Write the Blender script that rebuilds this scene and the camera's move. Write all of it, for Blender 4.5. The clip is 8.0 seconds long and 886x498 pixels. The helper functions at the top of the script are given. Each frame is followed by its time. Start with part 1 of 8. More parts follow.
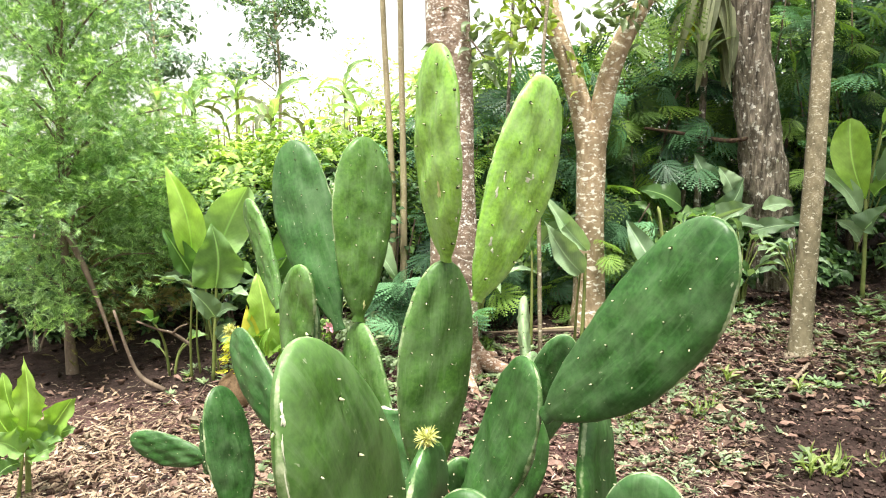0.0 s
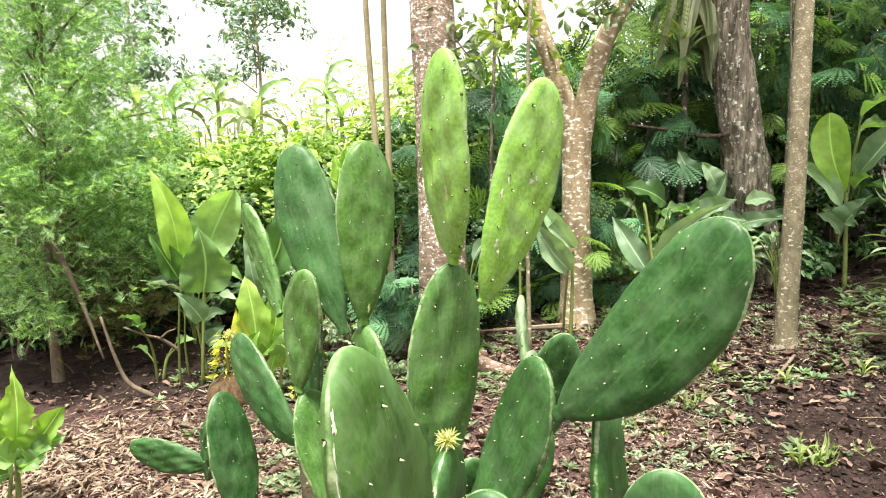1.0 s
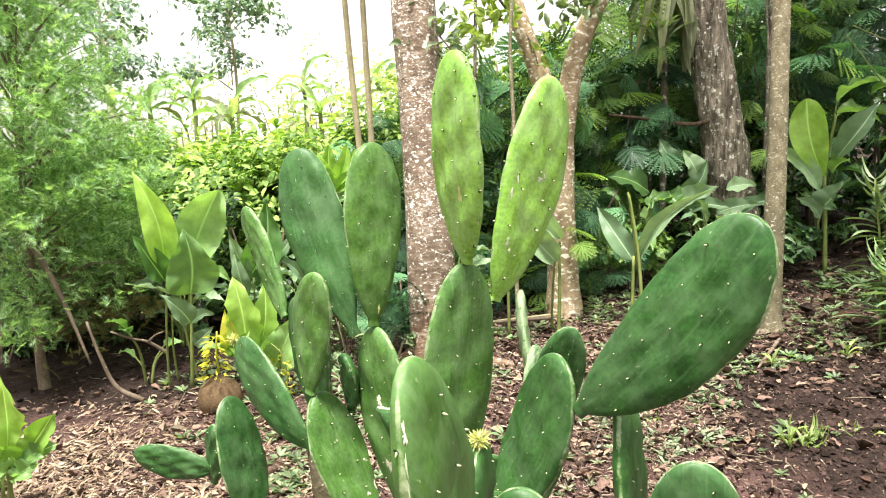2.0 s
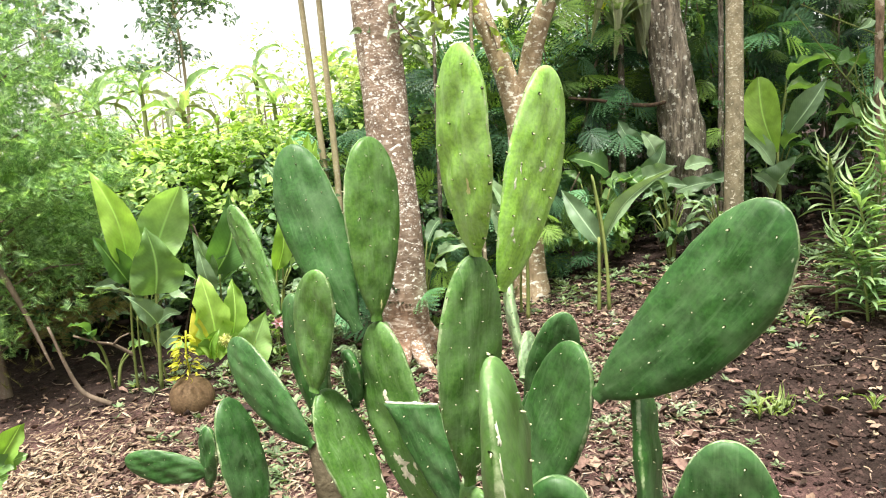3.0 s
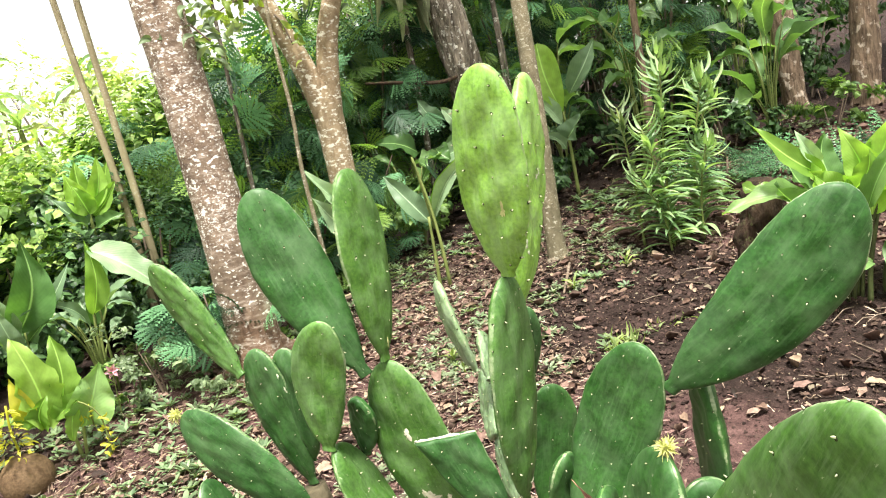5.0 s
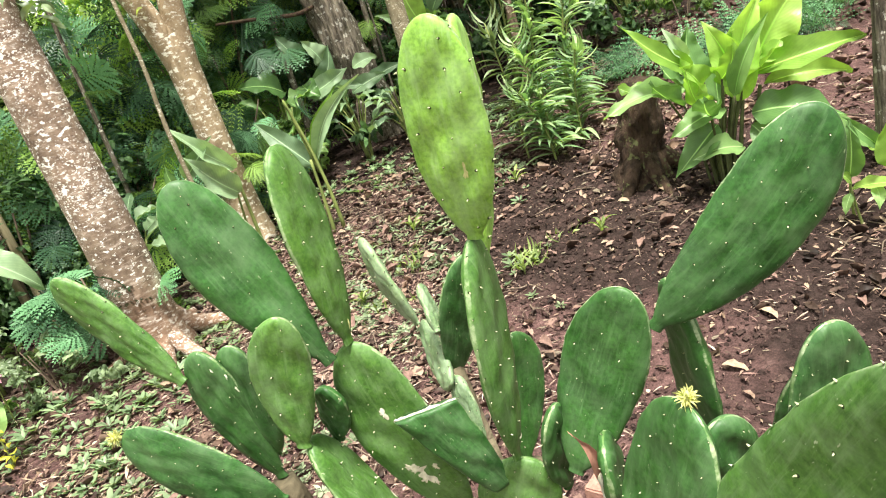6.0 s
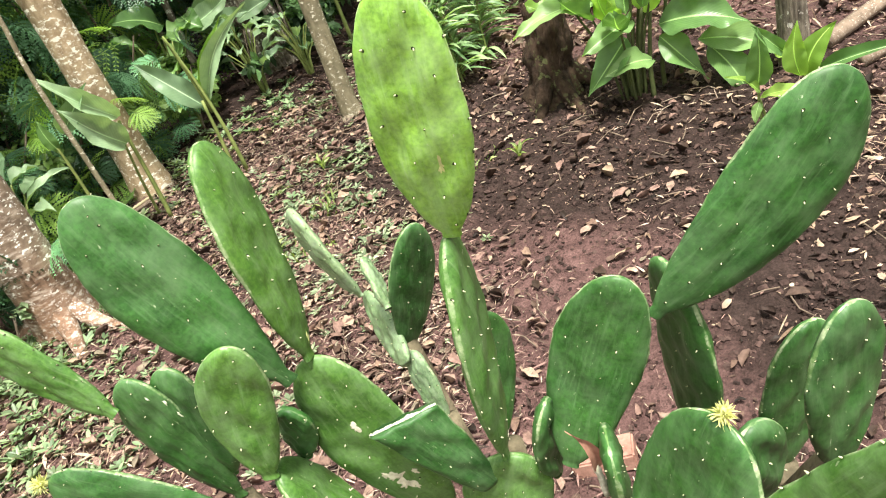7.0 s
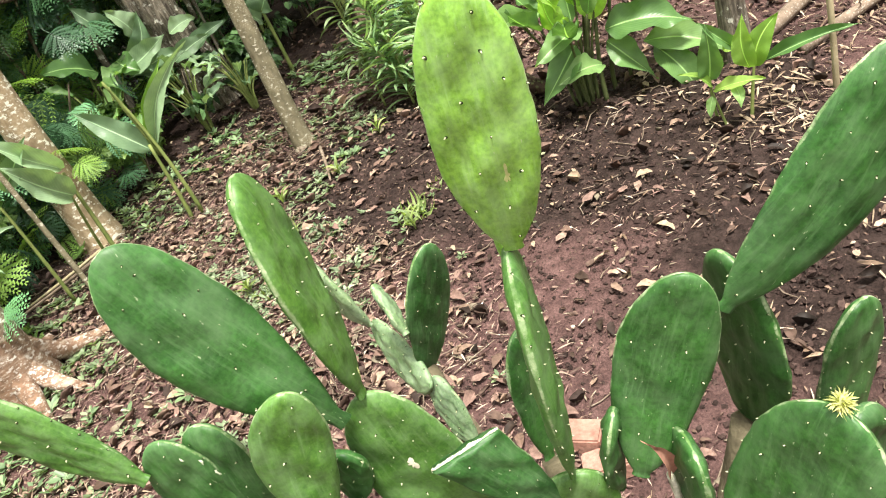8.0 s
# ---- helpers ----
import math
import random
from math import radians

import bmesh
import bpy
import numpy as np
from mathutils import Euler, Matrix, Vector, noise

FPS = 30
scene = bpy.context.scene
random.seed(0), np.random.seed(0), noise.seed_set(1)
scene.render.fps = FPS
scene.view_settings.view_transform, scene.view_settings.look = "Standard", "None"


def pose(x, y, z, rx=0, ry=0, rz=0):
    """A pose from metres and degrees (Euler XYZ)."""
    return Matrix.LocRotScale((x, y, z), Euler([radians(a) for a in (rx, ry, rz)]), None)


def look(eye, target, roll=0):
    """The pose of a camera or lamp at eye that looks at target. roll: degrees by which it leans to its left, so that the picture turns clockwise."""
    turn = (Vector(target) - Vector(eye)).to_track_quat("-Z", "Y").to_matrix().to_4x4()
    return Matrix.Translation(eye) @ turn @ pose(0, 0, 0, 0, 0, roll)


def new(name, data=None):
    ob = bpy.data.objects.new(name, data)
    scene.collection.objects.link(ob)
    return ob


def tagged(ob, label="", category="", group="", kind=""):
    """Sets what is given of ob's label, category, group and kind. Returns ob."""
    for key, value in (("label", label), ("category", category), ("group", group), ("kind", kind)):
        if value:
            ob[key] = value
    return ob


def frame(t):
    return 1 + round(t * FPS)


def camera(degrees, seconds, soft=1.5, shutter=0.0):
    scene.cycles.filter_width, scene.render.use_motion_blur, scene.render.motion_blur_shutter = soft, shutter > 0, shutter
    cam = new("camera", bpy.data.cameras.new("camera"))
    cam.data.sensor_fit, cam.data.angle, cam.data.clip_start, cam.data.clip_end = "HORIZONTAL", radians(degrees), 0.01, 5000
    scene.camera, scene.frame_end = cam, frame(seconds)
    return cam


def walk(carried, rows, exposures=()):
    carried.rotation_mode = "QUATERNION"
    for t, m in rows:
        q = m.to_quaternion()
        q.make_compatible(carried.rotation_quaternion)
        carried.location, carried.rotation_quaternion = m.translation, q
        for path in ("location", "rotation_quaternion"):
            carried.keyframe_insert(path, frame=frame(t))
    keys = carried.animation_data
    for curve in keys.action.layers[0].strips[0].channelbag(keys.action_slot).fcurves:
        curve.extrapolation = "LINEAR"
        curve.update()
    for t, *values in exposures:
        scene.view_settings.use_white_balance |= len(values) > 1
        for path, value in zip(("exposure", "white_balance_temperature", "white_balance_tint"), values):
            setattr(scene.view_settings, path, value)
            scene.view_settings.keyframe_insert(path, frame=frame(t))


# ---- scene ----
cam = camera(63.7, 8.0, soft=1.1)
PATH = [
    (0, (0.022, 0.013, 1.476), (0.015, 2.003, 1.279), 0.6),
    (0.5, (0.007, 0.007, 1.479), (0.019, 1.997, 1.28), 0.2),
    (1, (-0.01, 0.006, 1.482), (0.03, 1.995, 1.282), -0.3),
    (1.5, (-0.033, 0.002, 1.488), (0.037, 1.991, 1.283), -1.1),
    (3, (-0.121, 0.007, 1.505), (0.089, 1.979, 1.242), -3.6),
    (3.5, (-0.185, 0.037, 1.514), (0.178, 1.984, 1.235), -4.5),
    (4, (-0.26, 0.072, 1.523), (0.276, 1.978, 1.235), -4.6),
    (4.2, (-0.294, 0.086, 1.532), (0.301, 1.972, 1.236), -5.2),
    (5.3, (-0.431, 0.162, 1.62), (0.398, 1.924, 1.167), -13.7),
    (5.5, (-0.442, 0.184, 1.629), (0.449, 1.9, 1.118), -14.5),
    (6, (-0.446, 0.254, 1.66), (0.529, 1.87, 0.998), -18.0),
    (6.5, (-0.429, 0.327, 1.677), (0.582, 1.847, 0.859), -18.8),
    (7, (-0.397, 0.408, 1.72), (0.656, 1.825, 0.779), -21.0),
    (7.5, (-0.401, 0.461, 1.749), (0.672, 1.845, 0.784), -22.7),
    (8, (-0.446, 0.522, 1.735), (0.728, 1.84, 0.795), -24.4),
]
walk(cam, [(t, look(eye, target, roll)) for t, eye, target, roll in PATH], ((0, 1.21), (1.7, 1.21), (3.0, 1.12), (4.2, 1.12), (5.3, 1.18), (7.0, 1.17), (8, 1.13)))

# ---------------------------------------------------------------- world, sun
world = bpy.data.worlds.new("overcast_sky")
scene.world = world
world.use_nodes = True
wn, wl = world.node_tree.nodes, world.node_tree.links
wn.clear()
sky = wn.new("ShaderNodeTexSky")
sky.sky_type = "NISHITA"
sky.sun_disc = False
sky.sun_elevation = radians(71)
sky.sun_rotation = radians(-162)
sky.dust_density = 4.0
sky.air_density = 1.0
haze = wn.new("ShaderNodeMix")
haze.data_type = "RGBA"
haze.inputs["Factor"].default_value = 0.6
haze.inputs["B"].default_value = (13.4, 13.0, 11.6, 1)
wl.new(sky.outputs[0], haze.inputs["A"])
bg = wn.new("ShaderNodeBackground")
bg.inputs["Strength"].default_value = 0.072
wl.new(haze.outputs["Result"], bg.inputs["Color"])
wout = wn.new("ShaderNodeOutputWorld")
wl.new(bg.outputs[0], wout.inputs[0])

sun = new("sun", bpy.data.lights.new("sun", "SUN"))
sun.data.energy = 5.0
sun.data.angle = radians(12)
sun.data.color = (1.0, 0.96, 0.88)
sun.matrix_world = look((-0.9, -2.3, 9.4), (0, 0.5, 0))


# ---------------------------------------------------------------- materials
def material(name):
    m = bpy.data.materials.new(name)
    m.use_nodes = True
    m.node_tree.nodes.clear()
    return m, m.node_tree.nodes, m.node_tree.links


def tex_noise(n, l, coord, scale, detail=5.0, rough=0.55):
    t = n.new("ShaderNodeTexNoise")
    t.inputs["Scale"].default_value = scale
    t.inputs["Detail"].default_value = detail
    t.inputs["Roughness"].default_value = rough
    if coord is not None:
        l.new(coord, t.inputs["Vector"])
    return t


def ramp(n, l, fac, *stops):
    r = n.new("ShaderNodeValToRGB")
    e = r.color_ramp.elements
    while len(e) < len(stops):
        e.new(0.5)
    for el, (p, c) in zip(e, stops):
        el.position = p
        el.color = (*c, 1)
    l.new(fac, r.inputs[0])
    return r


def mixrgb(n, l, fac, a, b, mode="MIX"):
    m = n.new("ShaderNodeMix")
    m.data_type = "RGBA"
    m.blend_type = mode
    for key, v in (("Factor", fac), ("A", a), ("B", b)):
        if isinstance(v, (int, float)):
            m.inputs[key].default_value = v
        elif isinstance(v, tuple):
            m.inputs[key].default_value = (*v, 1)
        else:
            l.new(v, m.inputs[key])
    return m.outputs["Result"]


def bump(n, l, height, strength, distance=0.01):
    b = n.new("ShaderNodeBump")
    b.inputs["Strength"].default_value = strength
    b.inputs["Distance"].default_value = distance
    l.new(height, b.inputs["Height"])
    return b.outputs[0]


def surface(name, stops, scale, rough=0.8, fine=60.0, fine_amount=0.5, bump_strength=0.4, bump_dist=0.01, island=0.0, spec=0.15):
    """A dull solid surface: colour by two scales of noise, with relief."""
    m, n, l = material(name)
    co = n.new("ShaderNodeTexCoord").outputs["Object"]
    big = tex_noise(n, l, co, scale)
    small = tex_noise(n, l, co, fine, 6)
    col = ramp(n, l, big.outputs["Fac"], *stops).outputs[0]
    grain = ramp(n, l, small.outputs["Fac"], (0.3, (0.45, 0.45, 0.45)), (0.7, (1.25, 1.25, 1.25))).outputs[0]
    col = mixrgb(n, l, fine_amount, col, grain, "MULTIPLY")
    if island:
        geo = n.new("ShaderNodeNewGeometry")
        tone = ramp(n, l, geo.outputs["Random Per Island"], (0.0, (1 - island,) * 3), (1.0, (1 + island,) * 3)).outputs[0]
        col = mixrgb(n, l, 1.0, col, tone, "MULTIPLY")
    p = n.new("ShaderNodeBsdfPrincipled")
    p.inputs["Roughness"].default_value = rough
    p.inputs["Specular IOR Level"].default_value = spec
    l.new(col, p.inputs["Base Color"])
    l.new(bump(n, l, small.outputs["Fac"], bump_strength, bump_dist), p.inputs["Normal"])
    o = n.new("ShaderNodeOutputMaterial")
    l.new(p.outputs[0], o.inputs[0])
    return m


def leafy(name, dark, light, glow=0.45, rough=0.42, veins=0.0, object_tone=0.0, tone_layer=False):
    """Thin foliage: lets light through, varies leaf by leaf."""
    m, n, l = material(name)
    geo = n.new("ShaderNodeNewGeometry")
    if tone_layer:
        att = n.new("ShaderNodeAttribute")
        att.attribute_name = "tone"
        rnd = att.outputs["Fac"]
    elif object_tone:
        rnd = n.new("ShaderNodeObjectInfo").outputs["Random"]
    else:
        rnd = geo.outputs["Random Per Island"]
    co = n.new("ShaderNodeTexCoord").outputs["Object"]
    spots = tex_noise(n, l, co, 14.0, 4)
    half = tuple(0.6 * a + 0.4 * b for a, b in zip(dark, light))
    col = ramp(n, l, rnd, (0.0, dark), (0.45, half), (0.8, light), (1.0, tuple(min(1, c * 1.3) for c in light))).outputs[0]
    tone = ramp(n, l, spots.outputs["Fac"], (0.3, (0.7, 0.72, 0.7)), (0.7, (1.15, 1.12, 1.1))).outputs[0]
    col = mixrgb(n, l, 0.8, col, tone, "MULTIPLY")
    normal = None
    if veins:
        uv = n.new("ShaderNodeUVMap")
        uv.uv_map = "leaf"
        sep = n.new("ShaderNodeSeparateXYZ")
        l.new(uv.outputs[0], sep.inputs[0])
        # side veins run outward and forward from the midrib
        ab = n.new("ShaderNodeMath"); ab.operation = "ABSOLUTE"
        l.new(sep.outputs[0], ab.inputs[0])
        mad = n.new("ShaderNodeMath"); mad.operation = "MULTIPLY_ADD"
        l.new(ab.outputs[0], mad.inputs[0]); mad.inputs[1].default_value = -0.32
        l.new(sep.outputs[1], mad.inputs[2])
        fr = n.new("ShaderNodeMath"); fr.operation = "MULTIPLY"
        l.new(mad.outputs[0], fr.inputs[0]); fr.inputs[1].default_value = 120.0
        sn = n.new("ShaderNodeMath"); sn.operation = "SINE"
        l.new(fr.outputs[0], sn.inputs[0])
        vein = ramp(n, l, sn.outputs[0], (0.0, (0.88, 0.9, 0.86)), (1.0, (1.06, 1.05, 1.04))).outputs[0]
        col = mixrgb(n, l, veins, col, vein, "MULTIPLY")
        rib = ramp(n, l, ab.outputs[0], (0.0, (1, 1, 1)), (0.07, (0, 0, 0))).outputs[0]
        col = mixrgb(n, l, rib, col, tuple(min(1, c * 1.7 + 0.03) for c in light))
        normal = bump(n, l, sn.outputs[0], 0.12, 0.003)
    p = n.new("ShaderNodeBsdfPrincipled")
    p.inputs["Roughness"].default_value = rough
    p.inputs["Specular IOR Level"].default_value = 0.36
    l.new(col, p.inputs["Base Color"])
    tr = n.new("ShaderNodeBsdfTranslucent")
    warm = mixrgb(n, l, 1.0, col, (1.25, 1.35, 0.55), "MULTIPLY")
    l.new(warm, tr.inputs["Color"])
    if normal is not None:
        l.new(normal, p.inputs["Normal"])
    mx = n.new("ShaderNodeMixShader")
    mx.inputs[0].default_value = glow
    l.new(p.outputs[0], mx.inputs[1])
    l.new(tr.outputs[0], mx.inputs[2])
    o = n.new("ShaderNodeOutputMaterial")
    l.new(mx.outputs[0], o.inputs[0])
    return m


def cactus_skin(name, deep, fresh, bloom):
    """Waxy pad skin: smooth green with faint lengthwise streaks of pale bloom, a few flecks, and a thin broken corky margin."""
    m, n, l = material(name)
    uv = n.new("ShaderNodeUVMap")
    uv.uv_map = "pad"
    sep = n.new("ShaderNodeSeparateXYZ")
    l.new(uv.outputs[0], sep.inputs[0])
    face = n.new("ShaderNodeUVMap")
    face.uv_map = "face"
    rnd = n.new("ShaderNodeObjectInfo").outputs["Random"]
    far = n.new("ShaderNodeMath"); far.operation = "MULTIPLY"
    l.new(rnd, far.inputs[0]); far.inputs[1].default_value = 17.0

    def moved(vec, scale):
        mp = n.new("ShaderNodeMapping")
        mp.inputs["Scale"].default_value = scale
        l.new(vec, mp.inputs["Vector"])
        ad = n.new("ShaderNodeVectorMath"); ad.operation = "ADD"
        l.new(mp.outputs[0], ad.inputs[0]); l.new(far.outputs[0], ad.inputs[1])
        return ad.outputs[0]

    tc = n.new("ShaderNodeTexCoord").outputs["Object"]
    co = moved(tc, (1, 1, 1))
    streak = tex_noise(n, l, moved(face.outputs[0], (55, 6, 1)), 1.0, 6, 0.72)
    cloud = tex_noise(n, l, co, 20.0, 7, 0.7)
    tone = tex_noise(n, l, co, 13.0, 7, 0.68)
    mottle = tex_noise(n, l, co, 170.0, 4, 0.6)
    col = ramp(n, l, tone.outputs["Fac"], (0.36, tuple(c * 0.9 for c in deep)), (0.5, tuple((p + q) / 2 for p, q in zip(deep, fresh))), (0.64, tuple(c * 1.08 for c in fresh))).outputs[0]
    each = ramp(n, l, rnd, (0.0, (0.85, 0.9, 0.95)), (1.0, (1.15, 1.08, 1.05))).outputs[0]
    col = mixrgb(n, l, 1.0, col, each, "MULTIPLY")
    fine = ramp(n, l, mottle.outputs["Fac"], (0.36, (0.7, 0.74, 0.7)), (0.64, (1.28, 1.24, 1.24))).outputs[0]
    col = mixrgb(n, l, 0.9, col, fine, "MULTIPLY")
    wax = ramp(n, l, cloud.outputs["Fac"], (0.44, (0, 0, 0)), (0.7, (0.5, 0.5, 0.5))).outputs[0]
    col = mixrgb(n, l, wax, col, bloom)
    lines = ramp(n, l, streak.outputs["Fac"], (0.5, (0, 0, 0)), (0.7, (0.4, 0.4, 0.4))).outputs[0]
    col = mixrgb(n, l, lines, col, bloom)
    thin = tex_noise(n, l, moved(face.outputs[0], (210, 17, 1)), 1.0, 4, 0.65)
    hair = ramp(n, l, thin.outputs["Fac"], (0.53, (0, 0, 0)), (0.68, (0.3, 0.3, 0.3))).outputs[0]
    col = mixrgb(n, l, hair, col, bloom)
    # a few pale flecks and scratches
    fleck = tex_noise(n, l, moved(face.outputs[0], (190, 60, 1)), 1.0, 3, 0.7)
    fl = ramp(n, l, fleck.outputs["Fac"], (0.68, (0, 0, 0)), (0.72, (0.6, 0.6, 0.6))).outputs[0]
    col = mixrgb(n, l, fl, col, (0.4, 0.46, 0.3))
    # thin corky margin, uneven in width, wider and whiter towards the tip
    brk = tex_noise(n, l, co, 60.0, 5, 0.7).outputs["Fac"]
    wear = tex_noise(n, l, co, 16.0, 3, 0.6).outputs["Fac"]
    both = n.new("ShaderNodeMath"); both.operation = "MULTIPLY_ADD"
    l.new(wear, both.inputs[0]); both.inputs[1].default_value = 0.2
    jag = n.new("ShaderNodeMath"); jag.operation = "MULTIPLY_ADD"
    l.new(brk, jag.inputs[0]); jag.inputs[1].default_value = 0.12
    l.new(sep.outputs[0], jag.inputs[2])
    l.new(jag.outputs[0], both.inputs[2])
    up = n.new("ShaderNodeMath"); up.operation = "MULTIPLY_ADD"
    l.new(sep.outputs[1], up.inputs[0]); up.inputs[1].default_value = 0.07
    l.new(both.outputs[0], up.inputs[2])
    low = n.new("ShaderNodeMath"); low.operation = "MULTIPLY"
    l.new(up.outputs[0], low.inputs[0]); low.inputs[1].default_value = 0.796
    edge = ramp(n, l, low.outputs[0], (0.932, (0, 0, 0)), (0.955, (0.8, 0.8, 0.8))).outputs[0]
    gap = tex_noise(n, l, co, 38.0, 3, 0.6).outputs["Fac"]
    edge = mixrgb(n, l, 1.0, edge, ramp(n, l, gap, (0.42, (0.45, 0.45, 0.45)), (0.54, (1, 1, 1))).outputs[0], "MULTIPLY")
    cork = ramp(n, l, brk, (0.42, (0.13, 0.23, 0.07)), (0.63, (0.47, 0.54, 0.34))).outputs[0]
    col = mixrgb(n, l, edge, col, cork)
    p = n.new("ShaderNodeBsdfPrincipled")
    l.new(col, p.inputs["Base Color"])
    rg = ramp(n, l, cloud.outputs["Fac"], (0.35, (0.4,) * 3), (0.65, (0.52,) * 3)).outputs[0]
    l.new(rg, p.inputs["Roughness"])
    p.inputs["Specular IOR Level"].default_value = 0.3
    p.inputs["Subsurface Weight"].default_value = 0.08
    p.inputs["Subsurface Radius"].default_value = (0.004, 0.01, 0.002)
    hh = n.new("ShaderNodeMath"); hh.operation = "MULTIPLY_ADD"
    l.new(mottle.outputs["Fac"], hh.inputs[0]); hh.inputs[1].default_value = 0.07
    l.new(tex_noise(n, l, co, 30.0, 1, 0.3).outputs["Fac"], hh.inputs[2])
    l.new(bump(n, l, hh.outputs[0], 0.25, 0.012), p.inputs["Normal"])
    o = n.new("ShaderNodeOutputMaterial")
    l.new(p.outputs[0], o.inputs[0])
    return m


def bark_mat(name, deep, mid, spot, spot_scale, spot_at, stretch=0.5, ring=False, bump_d=0.012, dotted=0.85, bare_foot=False, plates=0.0):
    """Bark with lichen spots."""
    m, n, l = material(name)
    tc = n.new("ShaderNodeTexCoord").outputs["Object"]
    mp = n.new("ShaderNodeMapping")
    mp.inputs["Scale"].default_value = (1, 1, stretch)
    l.new(tc, mp.inputs["Vector"])
    grain = tex_noise(n, l, mp.outputs[0], 22.0, 7, 0.65)
    patch = tex_noise(n, l, tc, 2.2, 3)
    col = ramp(n, l, grain.outputs["Fac"], (0.3, deep), (0.7, mid)).outputs[0]
    shade = ramp(n, l, patch.outputs["Fac"], (0.35, (0.75, 0.74, 0.7)), (0.65, (1.15, 1.1, 1.05))).outputs[0]
    col = mixrgb(n, l, 1.0, col, shade, "MULTIPLY")
    mp2 = n.new("ShaderNodeMapping")
    mp2.inputs["Scale"].default_value = (1, 1, 1.7 if ring else 1.0)
    l.new(tc, mp2.inputs["Vector"])
    lichen = tex_noise(n, l, mp2.outputs[0], spot_scale, 5, 0.6)
    lf = ramp(n, l, lichen.outputs["Fac"], (spot_at, (0, 0, 0)), (spot_at + 0.045, (1, 1, 1))).outputs[0]
    foot = None
    if bare_foot:
        # lichen thins out towards the ground, where the bark is redder
        hz = n.new("ShaderNodeSeparateXYZ")
        l.new(tc, hz.inputs[0])
        wob = n.new("ShaderNodeMath"); wob.operation = "MULTIPLY_ADD"
        l.new(patch.outputs["Fac"], wob.inputs[0]); wob.inputs[1].default_value = 1.2
        l.new(hz.outputs[2], wob.inputs[2])
        foot = ramp(n, l, wob.outputs[0], (0.72, (0.3,) * 3), (1.35, (1, 1, 1))).outputs[0]
        col = mixrgb(n, l, foot, mixrgb(n, l, 1.0, col, (0.72, 0.52, 0.42), "MULTIPLY"), col)
        flat = n.new("ShaderNodeMapping")
        flat.inputs["Scale"].default_value = (1, 1, 4.5)
        l.new(tc, flat.inputs["Vector"])
        band = tex_noise(n, l, flat.outputs[0], 9.0, 6, 0.68)
        col = mixrgb(n, l, ramp(n, l, band.outputs["Fac"], (0.52, (0, 0, 0)), (0.66, (0.6,) * 3)).outputs[0], col, (0.52, 0.44, 0.36))
        col = mixrgb(n, l, ramp(n, l, band.outputs["Fac"], (0.33, (0.7,) * 3), (0.43, (0, 0, 0))).outputs[0], col, (0.09, 0.06, 0.045))
        lf = mixrgb(n, l, 1.0, lf, foot, "MULTIPLY")
    col = mixrgb(n, l, lf, col, spot)
    cell = n.new("ShaderNodeTexVoronoi")
    cell.inputs["Scale"].default_value = spot_scale * 1.9
    warp = mixrgb(n, l, 0.06, mp2.outputs[0], grain.outputs["Color"])
    l.new(warp, cell.inputs["Vector"])
    dots = ramp(n, l, cell.outputs["Distance"], (0.25, (1, 1, 1)), (0.34, (0, 0, 0))).outputs[0]
    some = ramp(n, l, patch.outputs["Fac"], (0.44, (0, 0, 0)), (0.62, (dotted,) * 3)).outputs[0]
    dotf = mixrgb(n, l, 1.0, dots, some, "MULTIPLY")
    if foot is not None:
        dotf = mixrgb(n, l, 1.0, dotf, foot, "MULTIPLY")
    col = mixrgb(n, l, dotf, col, tuple(c * 0.95 for c in spot))
    if plates:
        # upright cracks between flaking plates
        mp3 = n.new("ShaderNodeMapping")
        mp3.inputs["Scale"].default_value = (1, 1, 0.13)
        l.new(tc, mp3.inputs["Vector"])
        crack = tex_noise(n, l, mp3.outputs[0], 42.0, 6, 0.7)
        col = mixrgb(n, l, plates, col, ramp(n, l, crack.outputs["Fac"], (0.4, (0.12, 0.1, 0.09)), (0.52, (0.9, 0.9, 0.9)), (0.7, (1.5, 1.45, 1.4))).outputs[0], "MULTIPLY")
    p = n.new("ShaderNodeBsdfPrincipled")
    p.inputs["Roughness"].default_value = 0.88
    p.inputs["Specular IOR Level"].default_value = 0.2
    l.new(col, p.inputs["Base Color"])
    l.new(bump(n, l, grain.outputs["Fac"], 0.7, bump_d), p.inputs["Normal"])
    o = n.new("ShaderNodeOutputMaterial")
    l.new(p.outputs[0], o.inputs[0])
    return m


